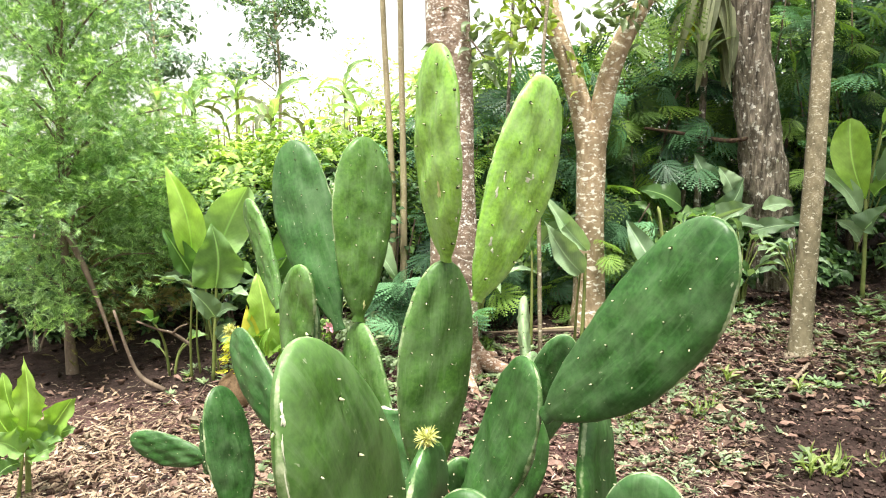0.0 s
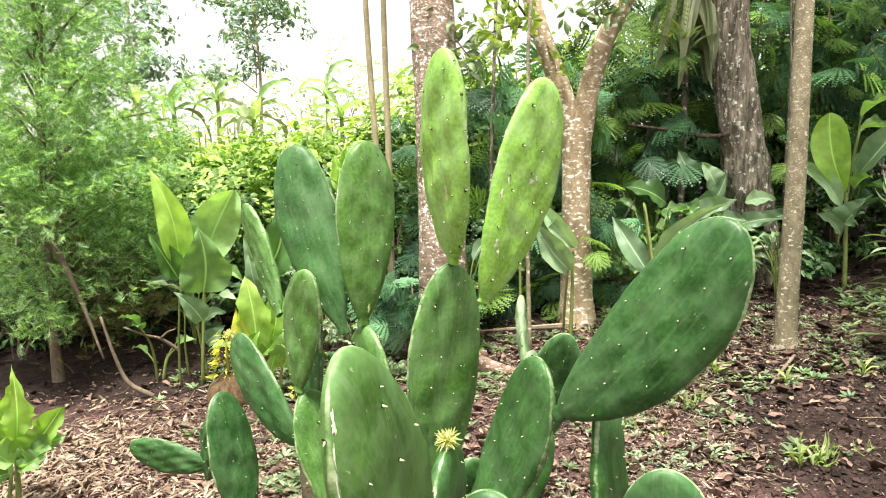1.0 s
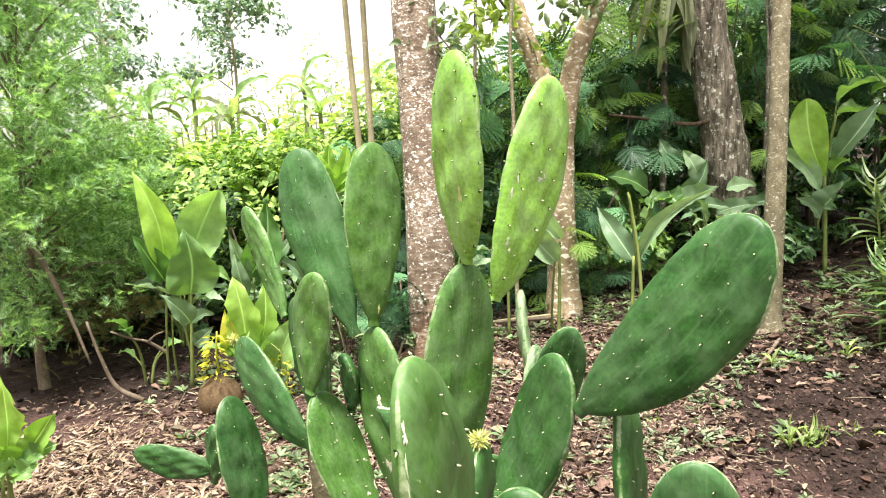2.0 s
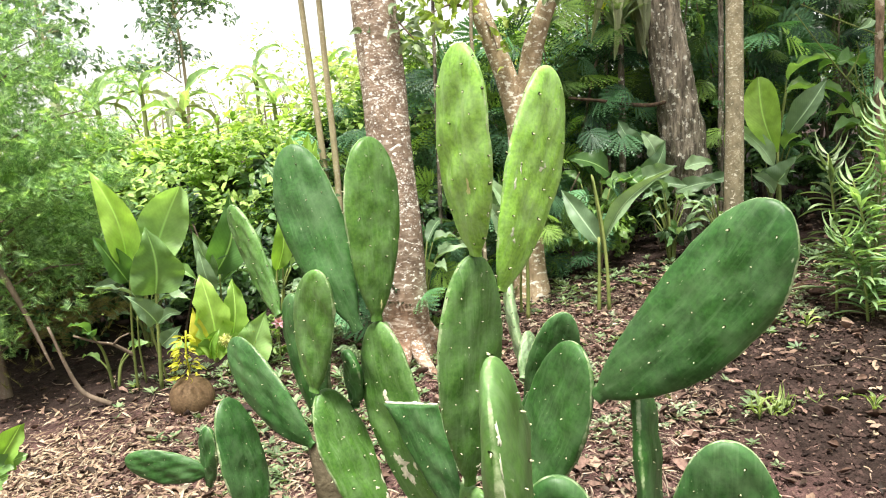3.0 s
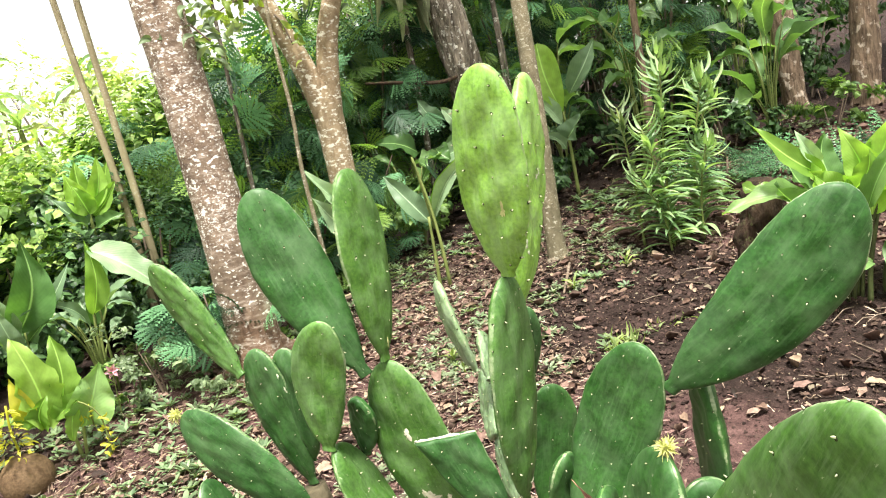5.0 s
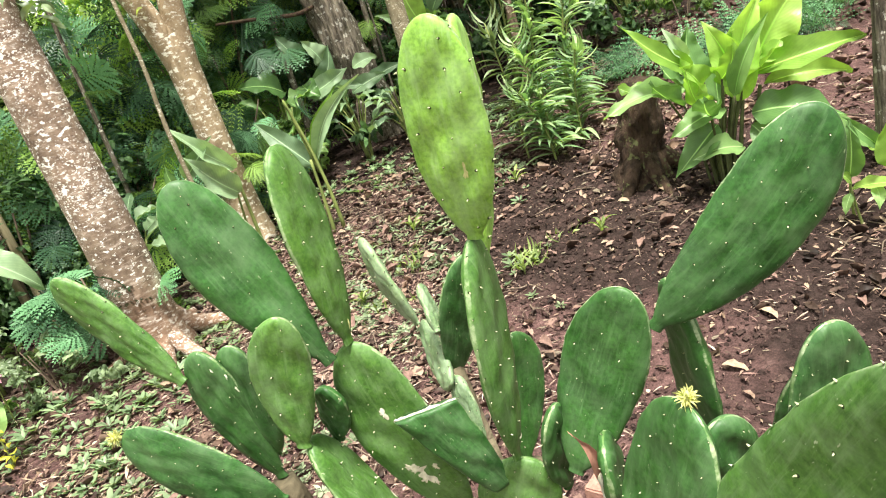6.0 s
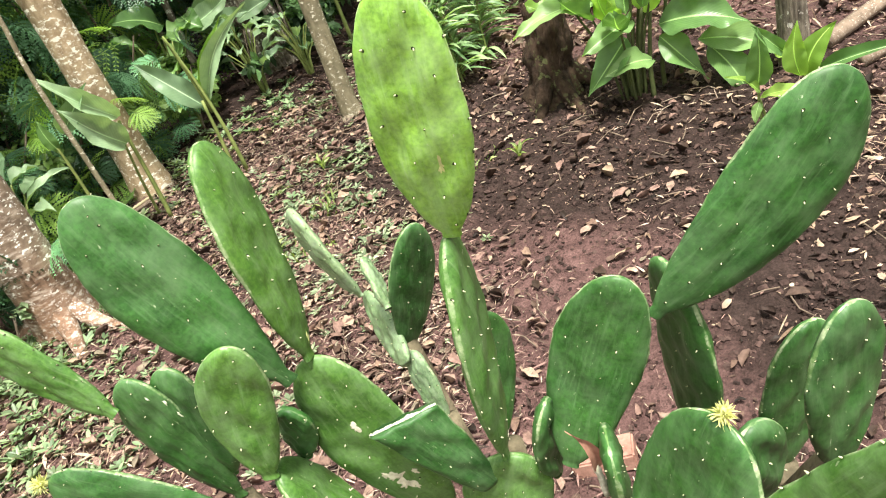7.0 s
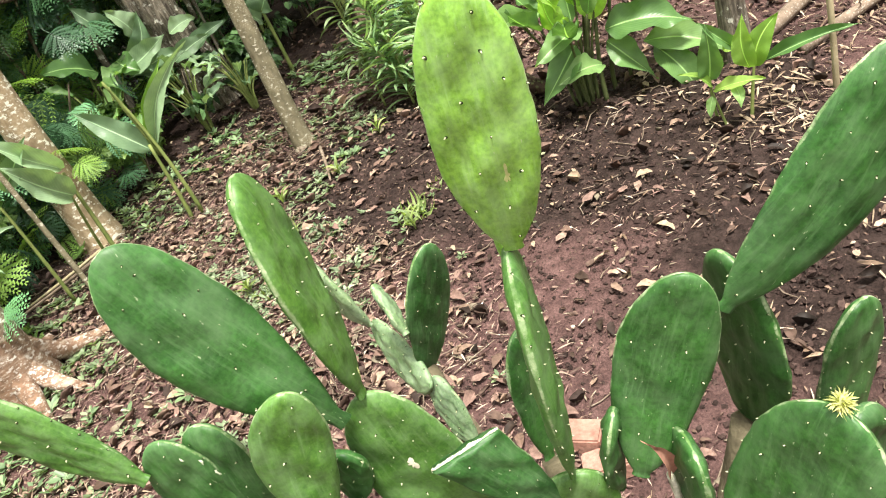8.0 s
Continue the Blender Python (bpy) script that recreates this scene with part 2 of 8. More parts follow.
def soil_mat(name):
    """Bare soil: reddish and pale where it is dry, near black where it is damp and where shade is put into its colour,
    with crumbs and grit.
    """
    m, n, l = material(name)
    co = n.new("ShaderNodeTexCoord").outputs["Object"]
    wet_shade = n.new("ShaderNodeAttribute")
    wet_shade.attribute_name = "damp_shade"
    big = tex_noise(n, l, co, 1.6, 5, 0.6)
    mid = tex_noise(n, l, co, 16.0, 6, 0.65)
    grit = tex_noise(n, l, co, 110.0, 5, 0.7)
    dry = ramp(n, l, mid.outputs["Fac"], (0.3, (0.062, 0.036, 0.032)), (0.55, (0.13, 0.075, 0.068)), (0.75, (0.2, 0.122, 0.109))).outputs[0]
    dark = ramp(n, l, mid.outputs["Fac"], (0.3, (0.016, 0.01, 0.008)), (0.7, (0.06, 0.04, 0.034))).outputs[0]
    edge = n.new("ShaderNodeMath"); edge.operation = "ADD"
    l.new(wet_shade.outputs["Fac"], edge.inputs[0]); l.new(big.outputs["Fac"], edge.inputs[1])
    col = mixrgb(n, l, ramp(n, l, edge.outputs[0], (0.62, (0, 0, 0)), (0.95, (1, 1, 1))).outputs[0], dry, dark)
    tone = ramp(n, l, grit.outputs["Fac"], (0.3, (0.4, 0.4, 0.4)), (0.7, (1.5, 1.45, 1.45))).outputs[0]
    col = mixrgb(n, l, 0.9, col, tone, "MULTIPLY")
    p = n.new("ShaderNodeBsdfPrincipled")
    p.inputs["Roughness"].default_value = 0.9
    p.inputs["Specular IOR Level"].default_value = 0.15
    l.new(col, p.inputs["Base Color"])
    hh = n.new("ShaderNodeMath"); hh.operation = "MULTIPLY_ADD"
    l.new(grit.outputs["Fac"], hh.inputs[0]); hh.inputs[1].default_value = 0.3
    l.new(mid.outputs["Fac"], hh.inputs[2])
    l.new(bump(n, l, hh.outputs[0], 1.0, 0.04), p.inputs["Normal"])
    o = n.new("ShaderNodeOutputMaterial")
    l.new(p.outputs[0], o.inputs[0])
    return m


def strewn(name, tones, rough=0.75):
    """Dry plant scraps, each of one tone out of a set, mottled and veined."""
    m, n, l = material(name)
    geo = n.new("ShaderNodeNewGeometry")
    co = n.new("ShaderNodeTexCoord").outputs["Object"]
    pick = ramp(n, l, geo.outputs["Random Per Island"], *[(k / len(tones), t) for k, t in enumerate(tones)])
    pick.color_ramp.interpolation = "CONSTANT"
    blot = tex_noise(n, l, co, 45.0, 5, 0.65)
    tone = ramp(n, l, blot.outputs["Fac"], (0.3, (0.36, 0.34, 0.33)), (0.7, (1.13, 1.08, 1.06))).outputs[0]
    col = mixrgb(n, l, 0.88, pick.outputs[0], tone, "MULTIPLY")
    p = n.new("ShaderNodeBsdfPrincipled")
    p.inputs["Roughness"].default_value = rough
    p.inputs["Specular IOR Level"].default_value = 0.2
    l.new(col, p.inputs["Base Color"])
    l.new(bump(n, l, blot.outputs["Fac"], 0.4, 0.004), p.inputs["Normal"])
    o = n.new("ShaderNodeOutputMaterial")
    l.new(p.outputs[0], o.inputs[0])
    return m


M_SOIL = soil_mat("garden_soil")
M_LITTER = strewn("dry_leaf", ((0.27, 0.19, 0.14), (0.09, 0.06, 0.046), (0.19, 0.125, 0.098), (0.4, 0.31, 0.22), (0.12, 0.08, 0.062), (0.25, 0.165, 0.135), (0.05, 0.034, 0.028), (0.23, 0.2, 0.145), (0.15, 0.1, 0.075), (0.33, 0.235, 0.185)))
M_SHRED = strewn("dry_shred", ((0.42, 0.32, 0.25), (0.12, 0.083, 0.066), (0.34, 0.22, 0.19), (0.58, 0.49, 0.39), (0.07, 0.048, 0.04), (0.28, 0.18, 0.155), (0.4, 0.34, 0.25), (0.2, 0.13, 0.11)), 0.8)
M_DAMPSHADE = strewn("damp_shade_leaf", ((0.085, 0.055, 0.04), (0.025, 0.017, 0.013), (0.12, 0.075, 0.056), (0.04, 0.027, 0.02), (0.19, 0.125, 0.095), (0.06, 0.04, 0.03), (0.018, 0.013, 0.01)), 0.6)
M_STRAW = strewn("dry_straw", ((0.42, 0.33, 0.23), (0.3, 0.22, 0.155), (0.5, 0.42, 0.31), (0.2, 0.14, 0.095), (0.36, 0.27, 0.19)))
M_PALE = surface("pale_dry_leaf", ((0.3, (0.22, 0.145, 0.105)), (0.7, (0.44, 0.33, 0.24))), 14, 0.7, 90, 0.4, 0.3, 0.003)
M_CLOD = surface("soil_clod", ((0.3, (0.022, 0.014, 0.012)), (0.7, (0.085, 0.054, 0.046))), 8, 0.95, 80, 0.8, 0.9, 0.01, island=0.5)
M_PAD = [cactus_skin("mature_pad", (0.019, 0.07, 0.014), (0.034, 0.113, 0.022), (0.112, 0.202, 0.088)),
         cactus_skin("middle_pad", (0.045, 0.122, 0.019), (0.07, 0.168, 0.028), (0.175, 0.28, 0.125)),
         cactus_skin("young_pad", (0.168, 0.35, 0.048), (0.192, 0.39, 0.056), (0.33, 0.49, 0.22)),
         # for the thin back pads: edge-lit grey sheen put into the skin colour
         cactus_skin("sheen_pale_pad", (0.1, 0.17, 0.075), (0.16, 0.25, 0.115), (0.33, 0.42, 0.28))]
M_AREOLEBASE = surface("areole_base", ((0.3, (0.02, 0.035, 0.012)), (0.7, (0.05, 0.07, 0.025))), 40, 0.8, 200, 0.2, 0.1, 0.001)
M_AREOLE = surface("areole", ((0.3, (0.34, 0.37, 0.2)), (0.7, (0.54, 0.55, 0.37))), 40, 0.8, 200, 0.2, 0.1, 0.001)
M_SCARYELLOW = surface("fresh_scar", ((0.3, (0.45, 0.48, 0.16)), (0.7, (0.6, 0.62, 0.3))), 40, 0.8, 120, 0.4, 0.3, 0.002)
M_SCARGREEN = surface("pale_green_scar", ((0.3, (0.46, 0.52, 0.34)), (0.7, (0.7, 0.73, 0.56))), 60, 0.85, 160, 0.4, 0.3, 0.002)
M_CUTEDGE = surface("white_cut_edge", ((0.3, (0.4, 0.4, 0.28)), (0.7, (0.74, 0.71, 0.6))), 60, 0.85, 120, 0.4, 0.4, 0.003)
M_SCAR = surface("corky_scar", ((0.3, (0.42, 0.4, 0.28)), (0.7, (0.7, 0.67, 0.52))), 30, 0.85, 120, 0.5, 0.4, 0.003)
M_BUD = leafy("yellow_bud", (0.45, 0.48, 0.16), (0.68, 0.68, 0.3), 0.25)
M_STEM = surface("woody_cactus_stem", ((0.3, (0.09, 0.075, 0.045)), (0.7, (0.2, 0.17, 0.11))), 9, 0.9, 60, 0.7, 0.6, 0.01)
M_FLAP = surface("withered_pad_skin", ((0.3, (0.3, 0.14, 0.1)), (0.7, (0.5, 0.28, 0.2))), 20, 0.7, 120, 0.4, 0.3, 0.003)
M_SPECK = bark_mat("speckled_bark", (0.12, 0.085, 0.062), (0.33, 0.255, 0.195), (0.82, 0.8, 0.73), 30.0, 0.565, 0.8, True, 0.012, 1.0, True)
M_PALEBARK = bark_mat("pale_bark", (0.19, 0.14, 0.085), (0.46, 0.37, 0.25), (0.74, 0.71, 0.6), 21.0, 0.55, 0.6, True, 0.012, 0.4)
M_GREYBARK = bark_mat("grey_bark", (0.12, 0.105, 0.066), (0.31, 0.28, 0.19), (0.54, 0.51, 0.4), 34.0, 0.59, 0.6, True)
M_DARKBARK = bark_mat("dark_rough_bark", (0.06, 0.052, 0.04), (0.38, 0.34, 0.28), (0.7, 0.68, 0.6), 22.0, 0.58, 0.3, False, 0.08, 0.2, False, 0.65)
M_FLAKEBARK = bark_mat("flaking_bark", (0.13, 0.09, 0.065), (0.4, 0.3, 0.22), (0.62, 0.52, 0.42), 10.0, 0.57, 0.3, False, 0.05, 0.2, False, 0.5)
M_MOSSBARK = bark_mat("rotten_bark", (0.01, 0.007, 0.005), (0.1, 0.066, 0.046), (0.13, 0.14, 0.06), 16.0, 0.6, 0.35, False, 0.08)
M_CANE = bark_mat("cane", (0.26, 0.22, 0.14), (0.48, 0.43, 0.28), (0.6, 0.56, 0.43), 30.0, 0.66, 0.2)
M_TWIG = bark_mat("twig_bark", (0.1, 0.075, 0.055), (0.24, 0.19, 0.15), (0.4, 0.36, 0.3), 40.0, 0.66, 0.3, False, 0.004)
M_STALK = surface("green_stalk", ((0.3, (0.13, 0.17, 0.05)), (0.7, (0.24, 0.28, 0.09))), 10, 0.5, 60, 0.3, 0.2, 0.002)
M_DARKSTALK = surface("dull_stalk", ((0.3, (0.05, 0.06, 0.025)), (0.7, (0.1, 0.12, 0.045))), 10, 0.6, 60, 0.3, 0.2, 0.002)
M_GINGER = leafy("broad_leaf", (0.1, 0.215, 0.065), (0.26, 0.42, 0.15), 0.38, 0.34, 0.2, 1.0)
M_LIME = leafy("lime_leaf", (0.19, 0.35, 0.06), (0.37, 0.57, 0.13), 0.46, 0.34, 0.22, 1.0)
M_GREYLEAF = leafy("grey_green_leaf", (0.15, 0.25, 0.14), (0.3, 0.43, 0.25), 0.28, 0.4, 0.45, 1.0)
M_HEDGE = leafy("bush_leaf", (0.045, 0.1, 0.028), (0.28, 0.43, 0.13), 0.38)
# lit copy of the bush leaf, sunlight put into its paler colour
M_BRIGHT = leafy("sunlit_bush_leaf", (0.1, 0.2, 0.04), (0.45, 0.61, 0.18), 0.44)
# dark copy of the bush leaf: shade between foliage put into its colour
M_SHADED = leafy("shade_dark_leaf", (0.01, 0.03, 0.011), (0.12, 0.23, 0.085), 0.24)
M_BLUEFERN = leafy("feathery_leaf", (0.01, 0.038, 0.017), (0.15, 0.33, 0.16), 0.22, tone_layer=True)
M_FEATHER = leafy("fine_needle", (0.1, 0.21, 0.085), (0.46, 0.66, 0.36), 0.52, 0.6)
M_WEED = leafy("weed_leaf", (0.1, 0.15, 0.075), (0.25, 0.33, 0.18), 0.35)
# field shrub leaf, paled to put the distant haze into its colour
M_FAR = leafy("hazy_far_leaf", (0.3, 0.4, 0.16), (0.56, 0.64, 0.34), 0.5)
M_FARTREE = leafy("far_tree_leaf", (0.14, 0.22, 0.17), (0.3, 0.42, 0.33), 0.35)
M_HUSK = surface("coconut_husk", ((0.3, (0.09, 0.055, 0.03)), (0.7, (0.2, 0.135, 0.075))), 6, 0.75, 70, 0.7, 0.6, 0.006)
M_YELLOW = leafy("yellow_leaf", (0.5, 0.5, 0.05), (0.7, 0.66, 0.1), 0.4, 0.45)
M_BRICK = surface("red_brick", ((0.3, (0.24, 0.12, 0.09)), (0.7, (0.38, 0.22, 0.17))), 12, 0.9, 80, 0.5, 0.5, 0.005)
M_PINK = leafy("pink_petal", (0.7, 0.25, 0.42), (0.85, 0.5, 0.62), 0.3)
M_RED = surface("red_fallen_leaf", ((0.3, (0.25, 0.03, 0.02)), (0.7, (0.42, 0.07, 0.045))), 20, 0.6, 90, 0.3, 0.2, 0.003)


# ---------------------------------------------------------------- helpers of the scene
def rise(u):
    return 30.0 * np.tanh(u / 30.0)


def zg(x, y):
    """Height of the sloping ground."""
    lumps = 0.018 * np.sin(1.7 * x + 0.6 * y) * np.cos(1.3 * y - 0.4 * x) + 0.007 * np.sin(5.1 * x + 2.0) * np.cos(4.3 * y)
    return -0.06 + 0.1 * rise(y - 1.0) + 0.07 * rise(x) + lumps * np.exp(-(x * x + y * y) / 900.0)


def mesh_np(name, verts, faces, mat, smooth=True):
    me = bpy.data.meshes.new(name)
    me.from_pydata([tuple(v) for v in np.asarray(verts, float)], [], [tuple(int(i) for i in f) for f in faces])
    me.materials.append(mat)
    if smooth:
        me.polygons.foreach_set("use_smooth", [True] * len(me.polygons))
    me.update()
    return me


def thing(name, place=(0, 0, 0), label="", category="", group="", kind=""):
    ob = new(name)
    ob.empty_display_size = 0.1
    ob.location = place
    return tagged(ob, label, category, group, kind)


def part_np(name, verts, faces, mat, parent=None, label="", smooth=True, kind=""):
    """Links vertices given in world metres as one mesh object under a parent."""
    off = np.zeros(3)
    p = parent
    while p is not None:
        off = off + np.array(p.location)
        p = p.parent
    ob = new(name, mesh_np(name, np.asarray(verts, float) - off, faces, mat, smooth))
    ob.parent = parent
    return tagged(ob, label, kind=kind)


def unit(v):
    v = np.asarray(v, float)
    return v / max(np.linalg.norm(v), 1e-9)


def tube(points, radii, sides=10, wobble=0.0, seed=0, cap=True, square=0.0):
    """Vertices and faces of a tapered tube along points."""
    rng = np.random.default_rng(seed)
    pts = np.asarray(points, float)
    nn = len(pts)
    tang = np.gradient(pts, axis=0)
    verts, faces = [], []
    ref = np.array([0.31, 0.95, 0.02])
    ph = rng.random(4) * 6.28
    for i in range(nn):
        t = unit(tang[i])
        a = unit(np.cross(t, ref))
        b = np.cross(t, a)
        for k in range(sides):
            th = 2 * math.pi * k / sides
            r = radii[i] * (1 + wobble * (math.sin(2 * th + ph[0] + i * 0.35) * 0.6 + math.sin(3 * th + ph[1] - i * 0.5) * 0.5 + (rng.random() - 0.5) * 0.5))
            verts.append(pts[i] + r * (math.cos(th) * a + math.sin(th) * b))
    for i in range(nn - 1):
        for k in range(sides):
            k2 = (k + 1) % sides
            faces.append((i * sides + k, i * sides + k2, (i + 1) * sides + k2, (i + 1) * sides + k))
    if cap:
        faces.append(tuple(range(sides))[::-1])
        faces.append(tuple((nn - 1) * sides + k for k in range(sides)))
    return np.array(verts), faces


def spline(ctrl, count):
    """A smooth line of count points through the control points."""
    c = np.asarray(ctrl, float)
    if len(c) == 2:
        return c[0] + np.linspace(0, 1, count)[:, None] * (c[1] - c[0])
    ext = np.vstack([2 * c[0] - c[1], c, 2 * c[-1] - c[-2]])
    out = []
    for s in np.linspace(0, len(c) - 1 - 1e-6, count):
        i = int(s)
        u = s - i
        p0, p1, p2, p3 = ext[i:i + 4]
        out.append(0.5 * (2 * p1 + (p2 - p0) * u + (2 * p0 - 5 * p1 + 4 * p2 - p3) * u * u + (3 * p1 - p0 - 3 * p2 + p3) * u ** 3))
    return np.array(out)


def join(chunks):
    vs, fs, base = [], [], 0
    for v, f in chunks:
        vs.append(np.asarray(v, float))
        fs.extend([tuple(i + base for i in face) for face in f])
        base += len(v)
    return np.vstack(vs), fs


def blade(base, tip, width, up, sag=0.12, fold=0.25, wave=0.11, shape=(0.62, 1.08), rows=17, seed=0, ragged=0.0):
    """A leaf blade from base to tip, its face towards up: midrib sagging, halves folded up, margin wavy. Returns verts, faces, uv."""
    rng = np.random.default_rng(seed)
    B, T = np.asarray(base, float), np.asarray(tip, float)
    ax = T - B
    L = np.linalg.norm(ax)
    ax = ax / L
    n = np.asarray(up, float)
    n = unit(n - ax * (n @ ax))
    side0 = np.cross(ax, n)
    a, b = shape
    sm = a / (a + b)
    peak = sm ** a * (1 - sm) ** b
    ph = rng.random(3) * 6.28
    twist, bow = rng.normal() * 0.75, rng.normal() * 0.06
    cols = (-1.0, -0.6, -0.25, 0.0, 0.25, 0.6, 1.0)
    verts, uv, faces = [], [], []
    for i in range(rows):
        s = 0.004 + 0.992 * i / (rows - 1)
        h = width / 2 * (s ** a * (1 - s) ** b) / peak
        mid = B + ax * L * s + n * (sag * L * 4 * s * (1 - s)) + side0 * (bow * L * math.sin(math.pi * s))
        tw = twist * (s - 0.3)
        side = side0 * math.cos(tw) + n * math.sin(tw)
        torn = 1 - ragged * rng.random(2) if ragged else (1.0, 1.0)
        for c in cols:
            lift = 1.9 * fold * h * abs(c) ** 1.2 + wave * width * abs(c) ** 2 * (math.sin(11 * s + ph[0] + (1.7 if c > 0 else 0)) + 0.6 * math.sin(23 * s + ph[1] + (2.9 if c > 0 else 0)))
            verts.append(mid + side * h * c * torn[0 if c < 0 else 1] + n * lift)
            uv.append((c, s))
    m = len(cols)
    for i in range(rows - 1):
        for k in range(m - 1):
            faces.append((i * m + k, i * m + k + 1, (i + 1) * m + k + 1, (i + 1) * m + k))
    return np.array(verts), faces, uv


def leaf_part(name, parent, mat, base, tip, width, up=(0, 0, 1), label="", **shape):
    v, f, uv = blade(base, tip, width, up, **shape)
    ob = part_np(name, v, f, mat, parent, label)
    lay = ob.data.uv_layers.new(name="leaf")
    idx = np.empty(len(ob.data.loops), np.int32)
    ob.data.loops.foreach_get("vertex_index", idx)
    lay.data.foreach_set("uv", np.asarray(uv, np.float32)[idx].ravel())
    return ob


def scatter_leaves(centres, normals, length, width, rng, droop=0.25, jitter=0.35, spread=0.4):
    """Many small folded leaves, six triangles each, at the centres; returns verts, faces."""
    c = np.asarray(centres, float)
    n = len(c)
    d = rng.normal(size=(n, 3))
    nm = np.asarray(normals, float) + rng.normal(size=(n, 3)) * jitter
    nm /= np.linalg.norm(nm, axis=1)[:, None] + 1e-9
    ax = d - nm * (d * nm).sum(1)[:, None]
    ax /= np.linalg.norm(ax, axis=1)[:, None] + 1e-9
    sd = np.cross(ax, nm)
    L = (length * (1 - spread + 2 * spread * rng.random(n) ** (1.0 if spread < 0.5 else 1.8)))[:, None]
    W = (width * (1 - spread + 2 * spread * rng.random(n) ** (1.0 if spread < 0.5 else 1.8)))[:, None]
    p0 = c - ax * L * 0.5
    p1 = c + ax * L * 0.5 - nm * L * droop
    l1 = c - ax * L * 0.24 + sd * W * 0.42 + nm * W * 0.15
    r1 = c - ax * L * 0.24 - sd * W * 0.42 + nm * W * 0.15
    l2 = c + ax * L * 0.14 + sd * W * 0.46 + nm * (W * 0.15 - L * droop * 0.3)
    r2 = c + ax * L * 0.14 - sd * W * 0.46 + nm * (W * 0.15 - L * droop * 0.3)
    mid = c + nm * L * 0.04
    verts = np.stack([p0, l1, l2, p1, r2, r1, mid], 1).reshape(-1, 3)
    k = np.arange(n)[:, None] * 7
    faces = np.concatenate([k + [0, 6, 1], k + [1, 6, 2], k + [2, 6, 3], k + [3, 6, 4], k + [4, 6, 5], k + [5, 6, 0]]).tolist()
    return verts, faces


def stamp(tv, tf, origins, axes, scales):
    """Copies a template (x along, y sideways, z up) to many places as one mesh."""
    tv = np.asarray(tv, float)
    n, k = len(origins), len(tv)
    v = np.einsum("vj,njk->nvk", tv, axes) * np.asarray(scales, float)[:, None, None] + np.asarray(origins, float)[:, None, :]
    tf_arr = [np.asarray(f) for f in tf]
    faces = []
    for i in range(n):
        faces.extend([tuple(f + i * k) for f in tf_arr])
    return v.reshape(-1, 3), faces


def axes_from(dirs, ups):
    x = np.asarray(dirs, float)
    x = x / (np.linalg.norm(x, axis=1)[:, None] + 1e-9)
    u = np.asarray(ups, float)
    z = u - x * (u * x).sum(1)[:, None]
    z = z / (np.linalg.norm(z, axis=1)[:, None] + 1e-9)
    y = np.cross(z, x)
    return np.stack([x, y, z], 1)


def twice_feathered(pinnae=5, leaflets=6):
    """A leaf of length one whose side branches are feathers themselves."""
    v, f = [], []
    for i in range(pinnae):
        s = 0.22 + 0.78 * i / (pinnae - 1)
        size = 0.5 * (0.6 + 0.55 * math.sin(math.pi * min(1, s * 0.8 + 0.12)))
        for sg in (-1, 1):
            b = np.array([s, 0, -0.22 * s * s])
            d = np.array([0.62, sg * 0.78, -0.14])
            n2 = np.array([-d[1], d[0], 0])
            for q in range(leaflets):
                u = 0.1 + 0.9 * q / (leaflets - 1)
                p = b + d * size * u
                ln = 0.072 * (1.1 - 0.5 * u)
                for s2 in (-1, 1):
                    k = len(v)
                    v += [p - d * 0.006, p + n2 * s2 * ln * 0.5 + d * (ln * 0.2 + 0.03), p + n2 * s2 * ln + d * ln * 0.4 + (0, 0, -0.015), p + n2 * s2 * ln * 0.5 + d * (ln * 0.2 - 0.012)]
                    f.append((k, k + 1, k + 2, k + 3))
            k = len(v)
            v += [b + n2 * 0.003, b - n2 * 0.003, b + d * size]
            f.append((k, k + 1, k + 2))
    k = len(v)
    for s in (0, 0.35, 0.7, 1.0):
        z = -0.22 * s * s
        v += [(s, -0.006, z), (s, 0.006, z)]
    for i in range(3):
        f.append((k + 2 * i, k + 2 * i + 1, k + 2 * i + 3, k + 2 * i + 2))
    return np.array(v, float), f


def fan_leaf(pinnae=5, leaflets=9):
    """A compound leaf whose narrow feathered fingers spread like a fan from a short stalk."""
    v, f = [], []
    for i in range(pinnae):
        s = 0.3 + 0.3 * i / (pinnae - 1)
        turn = radians(78 - 66 * i / (pinnae - 1))
        size = 0.62 - 0.16 * abs(i - 2.4) / 2.4
        for sg in (-1, 1):
            b = np.array([s, 0, -0.08 * s])
            d = np.array([math.cos(turn), sg * math.sin(turn), 0.0])
            n2 = np.array([-d[1], d[0], 0])
            for q in range(leaflets):
                u = 0.08 + 0.88 * q / (leaflets - 1)
                p = b + d * size * u - np.array([0, 0, 0.3 * size * u * u])
                ln = 0.095 * math.sin(math.pi * (0.2 + 0.7 * u)) + 0.012
                for s2 in (-1, 1):
                    k = len(v)
                    v += [p, p + n2 * s2 * ln * 0.55 + d * (ln * 0.3 + 0.043), p + n2 * s2 * ln + d * ln * 0.6 + (0, 0, -0.02), p + n2 * s2 * ln * 0.5 + d * (ln * 0.3 - 0.04)]
                    f.append((k, k + 1, k + 2, k + 3))
    k = len(v)
    v += [(0, -0.007, 0), (0, 0.007, 0), (0.62, 0.004, -0.05), (0.62, -0.004, -0.05)]
    f.append((k, k + 1, k + 2, k + 3))
    return np.array(v, float), f


